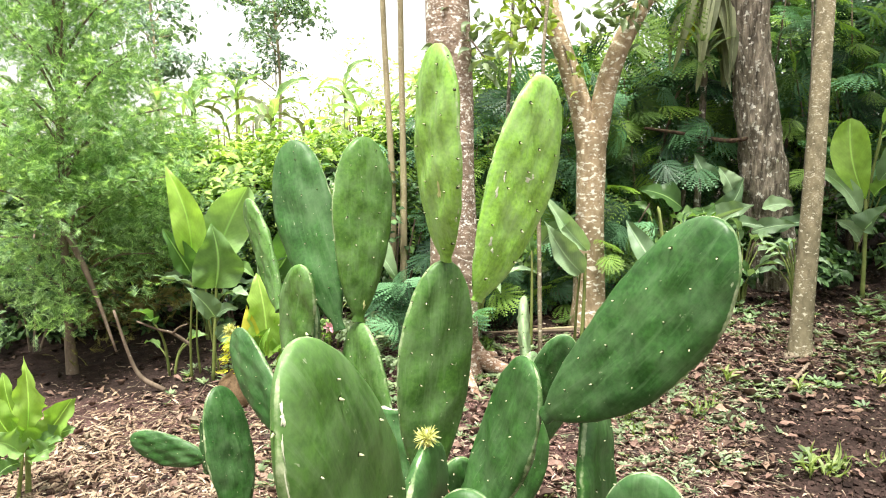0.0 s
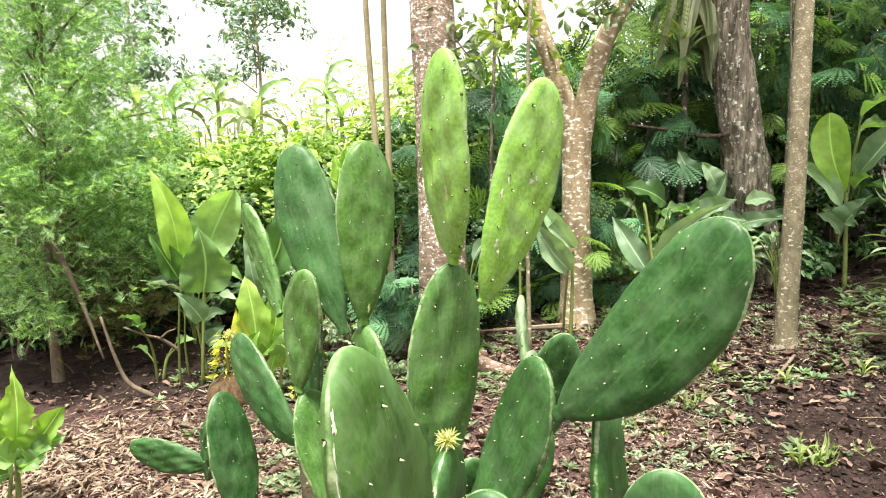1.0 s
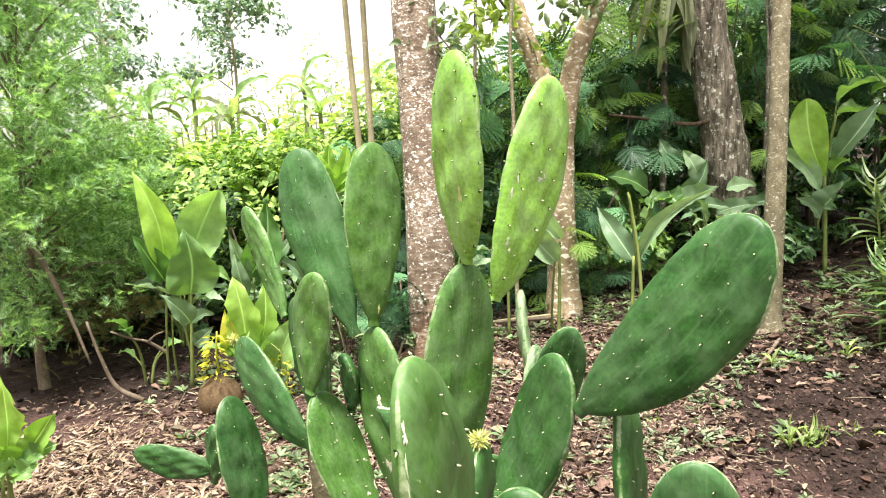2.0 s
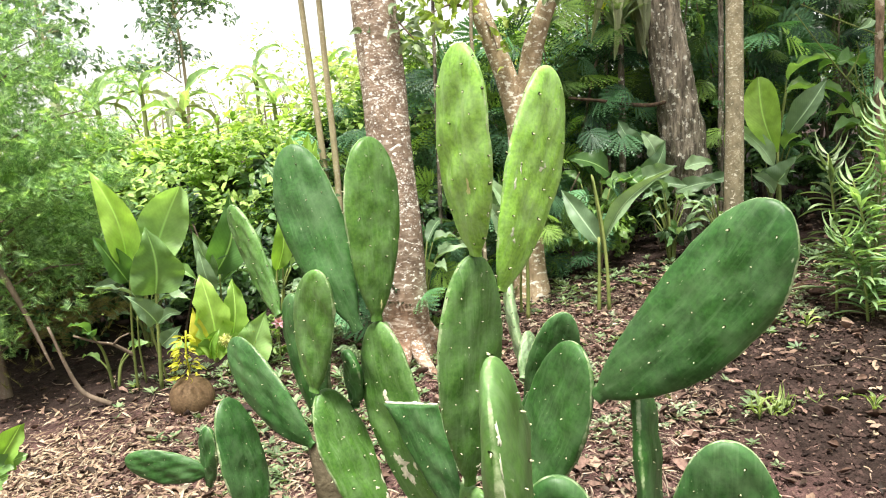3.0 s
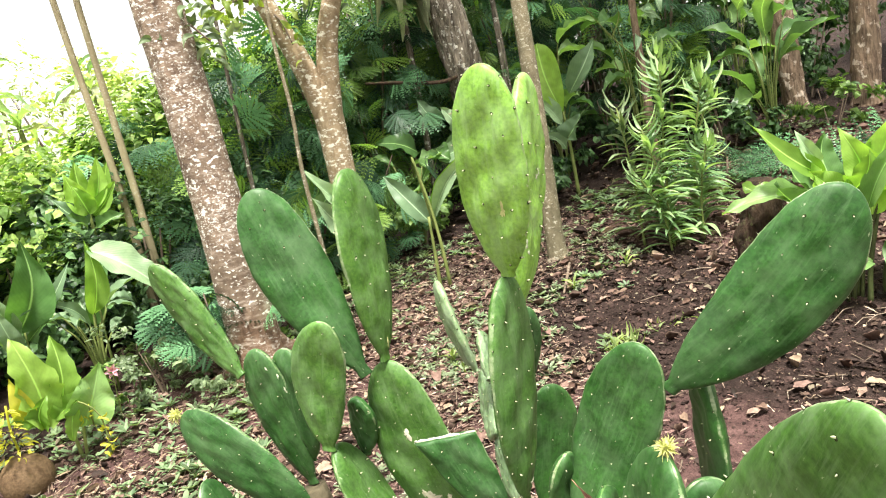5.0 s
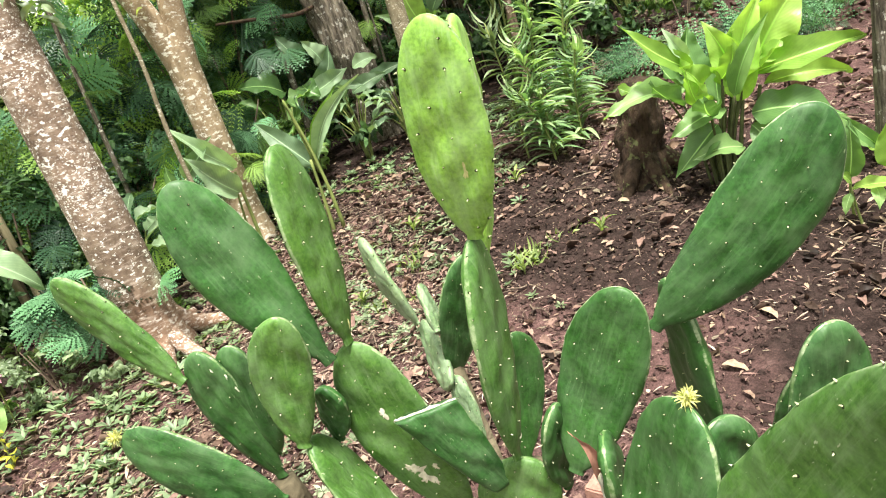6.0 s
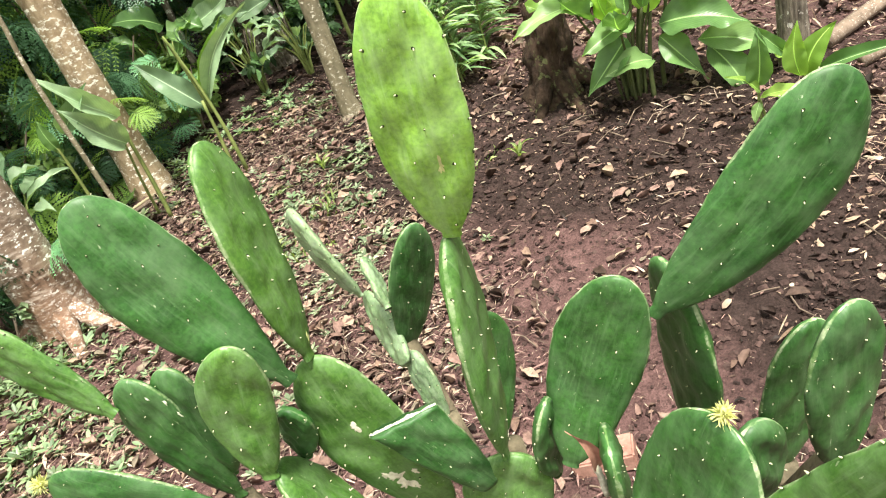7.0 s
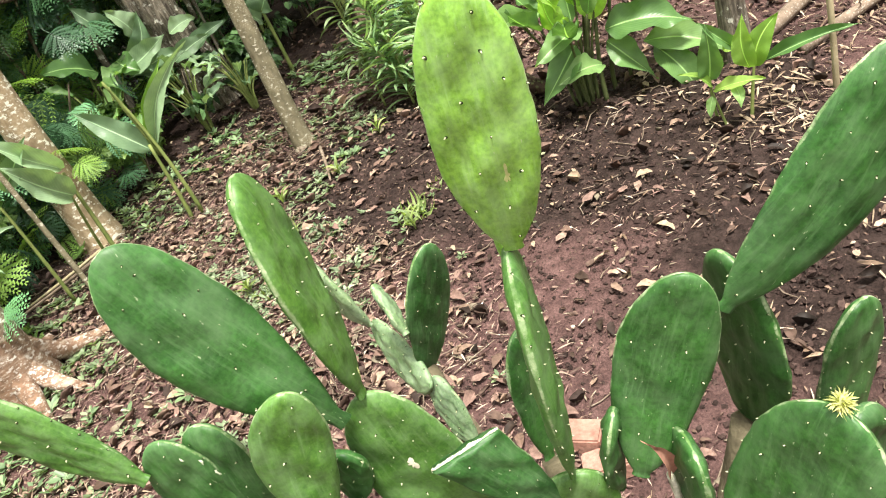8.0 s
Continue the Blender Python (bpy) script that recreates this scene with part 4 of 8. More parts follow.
    # trunks farther up the slope
    for k, (x, y, r, lx) in enumerate(((6.1, 5.5, 0.12, -0.1), (6.6, 5.05, 0.135, 0.05), (3.66, 4.87, 0.035, -0.03), (5.0, 7.2, 0.1, 0.0))):
        z = zg(x, y)
        t = thing("slope_tree", (x, y, z), "tree trunk with pale brown flaking bark up the slope", "tree", "trees up the slope")
        tree_trunk(t, "trunk", [(x, y, z - 0.1), (x, y, z + 0.2), (x + lx, y, z + 1.4), (x + 2 * lx, y, z + 4)], [r * 1.3, r, r * 0.9, r * 0.7], M_FLAKEBARK if k != 3 else M_DARKBARK, 50 + k, 32, 60, 0.08, relief=0.012)


build_trees()


def shade_crown(owner, centre, radii, count, seed, mat):
    """Limbs and a loose crown of leaves high over the ground, out of view, added to cast shade."""
    rng = np.random.default_rng(seed)
    o = bpy.data.objects[owner]
    c = np.array(centre, float)
    foot = np.array([o.location[0], o.location[1], c[2] - radii[2] * 0.9])
    for k in range(6):
        d = rng.normal(size=3) * radii * (0.45, 0.45, 0.3)
        v, f = tube(spline([foot, (foot + c) / 2 + d * 0.4, c + d], 9), np.linspace(0.04, 0.012, 9), 7, 0.1, k)
        part_np("limb", v, f, M_TWIG, o)
    p, nrm = blob_points(rng, c, radii, count, 0.35)
    v, f = scatter_leaves(p, nrm, 0.15, 0.07, rng)
    part_np("crown", v, f, mat, o, smooth=False, kind="stuff")


# unseen crowns over the trunks, placed and thinned by the shade they throw
shade_crown("forked_tree", (1.3, 5.0, 5.6), (1.6, 1.3, 0.8), 300, 71, M_HEDGE)
shade_crown("speckled_tree", (-0.3, 5.2, 6.4), (1.1, 1.0, 0.7), 450, 72, M_HEDGE)
shade_crown("slim_tree", (2.6, 3.9, 4.9), (1.4, 1.1, 0.7), 480, 73, M_HEDGE)
shade_crown("rough_bark_tree", (2.9, 5.2, 5.6), (1.9, 1.5, 0.9), 800, 74, M_HEDGE)
shade_crown("slope_tree", (5.6, 4.6, 4.9), (1.8, 1.5, 0.9), 450, 75, M_HEDGE)
shade_crown("slope_tree.001", (6.9, 4.0, 4.9), (1.7, 1.6, 0.9), 450, 76, M_HEDGE)
shade_crown("slope_tree.002", (4.2, 4.2, 4.7), (1.4, 1.3, 0.8), 250, 77, M_HEDGE)
shade_crown("slope_tree.003", (4.6, 6.4, 5.6), (1.8, 1.5, 0.9), 850, 78, M_HEDGE)


# ---------------------------------------------------------------- hedges and woods
def bush(name, place, radii, count, leaf, wide, mat, seed, label, group="", category="bush", stems=5, height=None, core=0):
    rng = np.random.default_rng(seed)
    x, y = place
    z = zg(x, y)
    t = thing(name, (x, y, z), label, category, group)
    cz = z + (height or radii[2] * 0.9)
    for k in range(stems):
        a = rng.random() * 6.28
        dx, dy = math.cos(a) * radii[0] * 0.5, math.sin(a) * radii[1] * 0.5
        pts = spline([(x + dx * 0.2, y + dy * 0.2, z - 0.05), (x + dx * 0.5, y + dy * 0.5, (z + cz) / 2), (x + dx, y + dy, cz + radii[2] * 0.5)], 8)
        thin = min(1.0, radii[2] / 0.6)
        v, f = tube(pts, np.linspace(0.022, 0.007, 8) * thin, 6, 0.1, seed + k)
        part_np("stem", v, f, M_TWIG, t)
    p, nrm = blob_points(rng, (x, y, cz), radii, count, 0.55)
    p[:, 2] = np.maximum(p[:, 2], zg(p[:, 0], p[:, 1]) + 0.03)
    v, f = scatter_leaves(p, nrm, leaf, wide, rng)
    part_np("crown", v, f, mat, t, smooth=False, kind="stuff")
    # inner leaves take the dark copy, so the bush's inner shade is coloured in
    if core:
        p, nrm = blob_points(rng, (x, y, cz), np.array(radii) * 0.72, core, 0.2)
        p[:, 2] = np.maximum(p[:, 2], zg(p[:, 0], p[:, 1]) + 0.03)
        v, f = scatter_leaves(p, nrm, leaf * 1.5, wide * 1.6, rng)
        part_np("inner_leaves", v, f, M_SHADED, t, "inner leaves with their shade put into the colour", smooth=False, kind="stuff")
    return t


def build_hedges():
    k = 0
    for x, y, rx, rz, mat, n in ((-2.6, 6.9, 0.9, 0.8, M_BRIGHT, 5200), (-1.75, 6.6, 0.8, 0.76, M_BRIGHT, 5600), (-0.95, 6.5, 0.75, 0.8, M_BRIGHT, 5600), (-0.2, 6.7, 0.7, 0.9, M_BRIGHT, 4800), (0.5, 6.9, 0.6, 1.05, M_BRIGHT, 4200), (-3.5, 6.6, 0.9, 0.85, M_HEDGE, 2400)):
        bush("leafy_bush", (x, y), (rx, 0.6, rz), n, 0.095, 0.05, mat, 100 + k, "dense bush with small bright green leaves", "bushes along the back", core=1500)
        k += 1
    # these fill the hedge's shadowed lower half, shade put into the leaf colour
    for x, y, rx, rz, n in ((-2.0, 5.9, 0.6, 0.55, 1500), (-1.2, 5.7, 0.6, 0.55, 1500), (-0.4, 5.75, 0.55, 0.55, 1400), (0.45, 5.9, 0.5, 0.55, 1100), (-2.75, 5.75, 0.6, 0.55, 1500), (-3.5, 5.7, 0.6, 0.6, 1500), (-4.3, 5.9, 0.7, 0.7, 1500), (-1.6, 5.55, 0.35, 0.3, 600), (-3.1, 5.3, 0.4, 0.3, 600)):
        bush("low_bush", (x, y), (rx, 0.4, rz), n, 0.075, 0.045, M_SHADED, 130 + k, "low bush at the foot of the hedge, coloured dark for its shade", "low dark bushes")
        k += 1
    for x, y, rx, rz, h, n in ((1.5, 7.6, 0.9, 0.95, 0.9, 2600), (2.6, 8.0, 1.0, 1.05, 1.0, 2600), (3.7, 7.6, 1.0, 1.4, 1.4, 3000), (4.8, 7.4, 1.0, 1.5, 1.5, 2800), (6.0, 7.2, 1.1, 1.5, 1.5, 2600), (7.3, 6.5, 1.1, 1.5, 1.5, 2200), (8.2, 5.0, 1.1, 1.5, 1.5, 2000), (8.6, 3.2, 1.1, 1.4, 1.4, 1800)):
        bush("forest_shrub", (x, y), (rx, 0.7, rz), n, 0.12, 0.06, M_SHADED, 160 + k, "tall green shrub of the forest edge, coloured dark for shade", "forest edge shrubs", height=h)
        k += 1

    for x, y, rx, rz, n in ((-0.45, 4.55, 0.24, 0.2, 420), (-0.85, 4.5, 0.22, 0.16, 320), (-0.2, 4.3, 0.2, 0.14, 300), (0.2, 4.7, 0.22, 0.18, 320), (-0.62, 4.75, 0.22, 0.22, 320)):
        bush("low_herb", (x, y), (rx, 0.2, rz), n, 0.045, 0.02, M_WEED if k % 2 else M_HEDGE, 190 + k, "low leafy herb at the foot of the trees", "low herbs", "herb", 3)
        k += 1


build_hedges()


# ---------------------------------------------------------------- broad-leaved plants
def stalk(parent, ctrl, r, mat=None, name="stalk"):
    pts = spline(ctrl, 10)
    v, f = tube(pts, np.linspace(r * 1.15, r * 0.7, 10), 8, 0.05, int(abs(ctrl[0][0]) * 1000) % 997)
    return part_np(name, v, f, mat or M_STALK, parent)



canna_a = thing("broad_leaf_plant", (-1.44, 4.42, zg(-1.44, 4.42)), "tall leafy plant with broad green and lime leaves", "plant", "broad-leaved plants")
stalk(canna_a, [(-1.441, 4.42, 0.16), (-1.421, 4.426, 0.569), (-1.399, 4.432, 1.019)], 0.011, M_STALK)
stalk(canna_a, [(-1.597, 4.477, 0.154), (-1.579, 4.431, 0.511), (-1.53, 4.393, 1.034)], 0.008, M_STALK)
stalk(canna_a, [(-1.427, 4.528, 0.171), (-1.483, 4.459, 0.637), (-1.463, 4.434, 0.955)], 0.007, M_STALK)
stalk(canna_a, [(-1.576, 4.588, 0.167), (-1.578, 4.535, 0.412), (-1.555, 4.49, 0.637)], 0.007, M_STALK)
leaf_part("leaf", canna_a, M_LIME, (-1.543, 4.389, 0.968), (-1.666, 4.3, 1.539), 0.187, (0.29, -0.96, 0.20), sag=0.1, fold=0.65, seed=5)
leaf_part("leaf", canna_a, M_GINGER, (-1.418, 4.426, 0.952), (-1.199, 4.408, 1.414), 0.285, (0.29, -0.96, 0.30), sag=-0.06, fold=0.26, shape=(0.55, 0.6), seed=7)
leaf_part("leaf", canna_a, M_GINGER, (-1.398, 4.37, 0.788), (-1.383, 4.27, 1.191), 0.301, (0.29, -0.96, 0.20), sag=0.05, fold=0.39, seed=9)
leaf_part("leaf", canna_a, M_GINGER, (-1.555, 4.386, 0.877), (-1.661, 4.229, 1.17), 0.151, (0.29, -0.96, 0.60), sag=0.08, fold=0.39, seed=11)
leaf_part("leaf", canna_a, M_GREYLEAF, (-1.517, 4.345, 0.796), (-1.69, 4.241, 0.863), 0.076, (0.07, -0.24, 2.50), sag=0.05, fold=0.26, seed=13)
leaf_part("leaf", canna_a, M_GREYLEAF, (-1.41, 4.377, 0.607), (-1.532, 4.236, 0.811), 0.139, (0.29, -0.96, 0.50), sag=0.1, fold=0.26, seed=15)
leaf_part("leaf", canna_a, M_GREYLEAF, (-1.414, 4.407, 0.59), (-1.258, 4.37, 0.662), 0.088, (0.29, -0.96, 1.00), sag=0.1, fold=0.26, seed=17)
leaf_part("leaf", canna_a, M_GREYLEAF, (-1.414, 4.428, 0.454), (-1.271, 4.387, 0.579), 0.101, (0.29, -0.96, 0.60), sag=0.1, fold=0.26, seed=19)
leaf_part("leaf", canna_a, M_GREYLEAF, (-1.532, 4.445, 0.924), (-1.523, 4.479, 1.202), 0.131, (0.29, -0.96, 0.20), sag=0.05, fold=0.26, seed=21)
leaf_part("leaf", canna_a, M_GINGER, (-1.286, 4.445, 0.939), (-1.153, 4.401, 0.841), 0.064, (0.29, -0.96, 1.00), sag=0.1, fold=0.39, seed=23)

canna_b = thing("broad_leaf_plant", (-1.05, 4.75, zg(-1.05, 4.75)), "leafy plant with upright broad leaves, pale green", "plant", "broad-leaved plants")
stalk(canna_b, [(-1.167, 4.727, 0.209), (-1.141, 4.732, 0.547), (-1.122, 4.736, 0.883)], 0.01, M_STALK)
stalk(canna_b, [(-1.116, 4.839, 0.224), (-1.106, 4.79, 0.531), (-1.091, 4.742, 0.842)], 0.007, M_STALK)
leaf_part("leaf", canna_b, M_GINGER, (-1.121, 4.736, 0.823), (-0.973, 4.683, 1.342), 0.238, (0.19, -0.98, 0.30), sag=0.08, fold=0.45, seed=18)
leaf_part("leaf", canna_b, M_GREYLEAF, (-1.151, 4.751, 0.77), (-1.205, 4.618, 1.13), 0.122, (0.19, -0.98, 0.40), sag=0.1, fold=0.26, seed=20)
leaf_part("leaf", canna_b, M_GREYLEAF, (-1.105, 4.79, 0.798), (-0.77, 4.784, 1.156), 0.093, (0.19, -0.98, 0.60), sag=0.12, fold=0.26, seed=22)
leaf_part("leaf", canna_b, M_GREYLEAF, (-1.136, 4.682, 0.707), (-1.183, 4.622, 1.013), 0.110, (0.19, -0.98, 0.50), sag=0.1, fold=0.26, seed=24)
leaf_part("leaf", canna_b, M_GINGER, (-1.085, 4.743, 0.766), (-0.846, 4.688, 0.979), 0.073, (0.19, -0.98, 1.00), sag=0.1, fold=0.26, seed=26)

canna_c = thing("broad_leaf_plant", (-0.62, 4.85, zg(-0.62, 4.85)), "leafy plant with one long drooping pale leaf", "plant", "broad-leaved plants")
stalk(canna_c, [(-0.777, 4.838, 0.247), (-0.75, 4.84, 0.657), (-0.705, 4.844, 1.016)], 0.01, M_STALK)
stalk(canna_c, [(-0.722, 4.892, 0.257), (-0.701, 4.844, 0.723), (-0.682, 4.845, 1.085)], 0.008, M_STALK)
leaf_part("leaf", canna_c, M_LIME, (-0.732, 4.842, 0.801), (-0.67, 4.796, 1.259), 0.134, (0.08, -1.00, 0.20), sag=0.1, fold=0.52, seed=26)
leaf_part("leaf", canna_c, M_GREYLEAF, (-0.678, 4.795, 1.196), (-0.29, 4.674, 0.8), 0.197, (0.08, -1.00, 1.20), sag=0.16, fold=0.26, seed=28)
leaf_part("leaf", canna_c, M_GREYLEAF, (-0.797, 4.837, 0.811), (-1.083, 4.665, 0.924), 0.061, (0.02, -0.25, 3.00), sag=0.25, fold=0.26, seed=30)
leaf_part("leaf", canna_c, M_GINGER, (-0.751, 4.94, 0.713), (-0.555, 4.955, 1.171), 0.113, (0.08, -1.00, 0.30), sag=0.1, fold=0.39, seed=32)
leaf_part("leaf", canna_c, M_GREYLEAF, (-0.774, 4.838, 0.734), (-0.977, 4.723, 0.958), 0.079, (0.08, -1.00, 1.00), sag=0.2, fold=0.26, seed=34)

lime_plant = thing("lime_leaf_plant", (-0.97, 4.17, zg(-0.97, 4.17)), "lime-green leafy plant with yellow dangling flowers", "plant")
stalk(lime_plant, [(-0.928, 4.178, 0.172), (-0.943, 4.175, 0.401), (-0.966, 4.171, 0.701)], 0.01, M_STALK)
stalk(lime_plant, [(-0.912, 4.161, 0.171), (-0.872, 4.148, 0.399), (-0.782, 4.155, 0.485)], 0.008, M_STALK)
leaf_part("leaf", lime_plant, M_LIME, (-1.026, 4.139, 0.423), (-1.066, 4.091, 0.92), 0.227, (0.19, -0.98, 0.20), sag=0.08, fold=0.39, seed=34, wave=0.14, ragged=0.3, shape=(0.55, 0.75))
leaf_part("leaf", lime_plant, M_LIME, (-0.974, 4.169, 0.44), (-0.907, 4.162, 0.874), 0.163, (0.19, -0.98, 0.20), sag=0.1, fold=0.39, seed=36, wave=0.14, ragged=0.3, shape=(0.55, 0.75))
leaf_part("leaf", lime_plant, M_GINGER, (-0.874, 4.137, 0.37), (-0.721, 4.095, 0.688), 0.221, (0.19, -0.98, 0.40), sag=0.08, fold=0.33, seed=38)
leaf_part("leaf", lime_plant, M_GINGER, (-1.125, 4.09, 0.467), (-1.262, 3.992, 0.514), 0.081, (0.05, -0.25, 3.00), sag=0.2, fold=0.39, seed=40)
leaf_part("leaf", lime_plant, M_LIME, (-1.042, 4.075, 0.444), (-0.983, 4.025, 0.61), 0.134, (0.19, -0.98, 0.80), sag=0.1, fold=0.39, seed=42, wave=0.14, ragged=0.3, shape=(0.55, 0.75))
leaf_part("leaf", lime_plant, M_LIME, (-0.986, 4.106, 0.46), (-0.817, 4.077, 0.575), 0.107, (0.19, -0.98, 0.90), sag=0.1, fold=0.39, seed=44, wave=0.14, ragged=0.3, shape=(0.55, 0.75))
leaf_part("leaf", lime_plant, M_LIME, (-0.94, 4.094, 0.327), (-0.853, 4.091, 0.544), 0.070, (0.19, -0.98, 0.40), sag=0.05, fold=0.26, seed=46, wave=0.14, ragged=0.3, shape=(0.55, 0.75))
leaf_part("leaf", lime_plant, M_YELLOW, (-1.1, 4.094, 0.479), (-1.113, 4.041, 0.748), 0.107, (0.19, -0.98, 0.30), sag=0.1, fold=0.26, seed=48)

ginger_mid = thing("tall_stalk_plant", (1.46, 4.56, zg(1.46, 4.56)), "two-stalked plant with long striped leaves", "plant", "ginger stalks")
stalk(ginger_mid, [(1.396, 4.582, 0.374), (1.406, 4.579, 0.589), (1.412, 4.577, 0.895)], 0.013, M_STALK)
stalk(ginger_mid, [(1.453, 4.531, 0.373), (1.451, 4.542, 0.668), (1.435, 4.569, 0.969), (1.39, 4.606, 1.3)], 0.012, M_STALK)
stalk(ginger_mid, [(1.45, 4.6, 0.8), (1.42, 4.6, 1.05), (1.372, 4.565, 1.312)], 0.008)
leaf_part("leaf", ginger_mid, M_GREYLEAF, (1.43, 4.62, 0.85), (1.24, 4.84, 1.21), 0.15, (-0.5, -0.7, 0.7), sag=0.08, fold=0.3, wave=0.12, seed=45)
leaf_part("leaf", ginger_mid, M_GREYLEAF, (1.46, 4.6, 0.86), (1.817, 4.323, 1.32), 0.1, (-0.45, -0.7, 0.3), sag=0.1, fold=0.45, seed=47)
leaf_part("leaf", ginger_mid, M_LIME, (1.45, 4.63, 0.88), (1.738, 4.536, 1.28), 0.085, (-0.6, -0.5, 0.3), sag=0.08, fold=0.5, seed=49)

ginger_back = thing("tall_stalk_plant", (0.62, 4.72, zg(0.62, 4.72)), "stalky plant with pointed drooping leaves behind cactus", "plant", "ginger stalks")
stalk(ginger_back, [(0.927, 4.662, 0.349), (0.936, 4.66, 0.612), (0.941, 4.659, 0.997)], 0.013, M_STALK)
stalk(ginger_back, [(0.905, 4.768, 0.358), (0.902, 4.728, 0.606), (0.913, 4.665, 0.924)], 0.009, M_STALK)
stalk(ginger_back, [(0.603, 4.723, 0.333), (0.601, 4.724, 0.762), (0.595, 4.725, 1.029)], 0.01, M_STALK)
leaf_part("leaf", ginger_back, M_GREYLEAF, (0.95, 4.657, 1.016), (0.639, 4.615, 1.401), 0.119, (-0.19, -0.98, 0.50), sag=0.1, fold=0.52, seed=53)
leaf_part("leaf", ginger_back, M_GREYLEAF, (0.919, 4.663, 0.865), (0.657, 4.591, 1.21), 0.167, (-0.19, -0.98, 0.50), sag=0.12, fold=0.39, seed=55)
leaf_part("leaf", ginger_back, M_GREYLEAF, (0.656, 4.713, 1.054), (0.869, 4.591, 1.26), 0.113, (-0.19, -0.98, 0.40), sag=0.1, fold=0.65, seed=57)
leaf_part("leaf", ginger_back, M_GINGER, (0.592, 4.725, 0.992), (0.576, 4.728, 1.182), 0.072, (-0.19, -0.98, 0.30), sag=0.05, fold=0.39, seed=59)

lone_leaf = thing("large_leaf_plant", (3.2, 5.35, zg(3.2, 5.35)), "single-stemmed plant with one big translucent lime leaf", "plant")
stalk(lone_leaf, [(3.18, 5.363, 0.575), (3.174, 5.367, 1.032), (3.161, 5.376, 1.356)], 0.016, M_STALK)
leaf_part("leaf", lone_leaf, M_LIME, (3.161, 5.376, 1.347), (3.039, 5.431, 1.955), 0.264, (-0.55, -0.84, 0.10), sag=0.06, fold=0.42, shape=(0.95, 0.6), seed=59)
leaf_part("leaf", lone_leaf, M_GREYLEAF, (3.242, 5.358, 1.491), (3.509, 5.267, 1.904), 0.178, (-0.55, -0.84, 0.60), sag=0.14, fold=0.52, seed=61)
leaf_part("leaf", lone_leaf, M_GREYLEAF, (3.142, 5.388, 1.244), (2.804, 5.55, 1.605), 0.136, (-0.55, -0.84, 0.60), sag=0.1, fold=0.39, seed=63)
leaf_part("leaf", lone_leaf, M_GREYLEAF, (3.162, 5.375, 1.119), (3.255, 5.194, 1.346), 0.207, (-0.55, -0.84, 0.80), sag=0.1, fold=0.33, seed=65)
leaf_part("leaf", lone_leaf, M_GREYLEAF, (3.171, 5.429, 1.03), (2.994, 5.485, 1.19), 0.121, (-0.55, -0.84, 0.80), sag=0.1, fold=0.39, seed=67)

ginger_right = thing("broad_leaf_clump", (2.72, 2.5, zg(2.72, 2.5)), "bushy clump of large bright lime-green leaves", "plant")
stalk(ginger_right, [(2.724, 2.495, 0.26), (2.748, 2.46, 0.466), (2.786, 2.408, 0.755)], 0.013, M_DARKSTALK)
stalk(ginger_right, [(2.729, 2.401, 0.251), (2.754, 2.4, 0.463), (2.812, 2.371, 0.773)], 0.012, M_DARKSTALK)
stalk(ginger_right, [(2.85, 2.403, 0.259), (2.815, 2.367, 0.441), (2.855, 2.31, 0.754)], 0.012, M_DARKSTALK)
stalk(ginger_right, [(2.771, 2.601, 0.273), (2.77, 2.515, 0.458), (2.755, 2.45, 0.678)], 0.01, M_DARKSTALK)
stalk(ginger_right, [(2.946, 2.355, 0.261), (2.906, 2.324, 0.343), (2.873, 2.284, 0.599)], 0.01, M_DARKSTALK)
leaf_part("leaf", ginger_right, M_GINGER, (2.616, 2.56, 0.827), (2.253, 2.813, 0.797), 0.152, (-0.82, -0.58, 1.50), sag=0.05, fold=0.2, seed=70)
leaf_part("leaf", ginger_right, M_LIME, (2.681, 2.555, 0.904), (2.416, 2.756, 1.249), 0.113, (-0.82, -0.58, 0.80), sag=0.08, fold=0.33, seed=72)
leaf_part("leaf", ginger_right, M_GREYLEAF, (2.673, 2.567, 0.98), (2.579, 2.613, 1.156), 0.074, (-0.82, -0.58, 0.60), sag=0.1, fold=0.39, seed=74)
leaf_part("leaf", ginger_right, M_LIME, (2.76, 2.392, 0.791), (2.645, 2.433, 1.145), 0.162, (-0.82, -0.58, 0.50), sag=0.08, fold=0.33, seed=76)
leaf_part("leaf", ginger_right, M_LIME, (2.63, 2.489, 0.812), (2.485, 2.486, 0.972), 0.145, (-0.82, -0.58, 0.90), sag=0.1, fold=0.33, seed=78)
leaf_part("leaf", ginger_right, M_LIME, (2.79, 2.402, 0.694), (2.907, 2.271, 1.207), 0.196, (-0.82, -0.58, 0.30), sag=0.06, fold=0.39, seed=80)
leaf_part("leaf", ginger_right, M_LIME, (2.891, 2.345, 0.862), (3.084, 2.159, 1.196), 0.255, (-0.82, -0.58, 0.20), sag=0.05, fold=0.26, seed=82)
leaf_part("leaf", ginger_right, M_LIME, (2.879, 2.362, 0.809), (3.18, 1.938, 0.868), 0.159, (-0.82, -0.58, 0.80), sag=0.16, fold=0.39, seed=84)
leaf_part("leaf", ginger_right, M_GINGER, (2.717, 2.367, 0.746), (2.799, 2.181, 1.113), 0.098, (-0.82, -0.58, 0.50), sag=0.1, fold=0.65, seed=86)
leaf_part("leaf", ginger_right, M_GINGER, (2.804, 2.347, 0.626), (2.958, 1.957, 0.541), 0.212, (-0.82, -0.58, 1.20), sag=0.12, fold=0.2, seed=88)
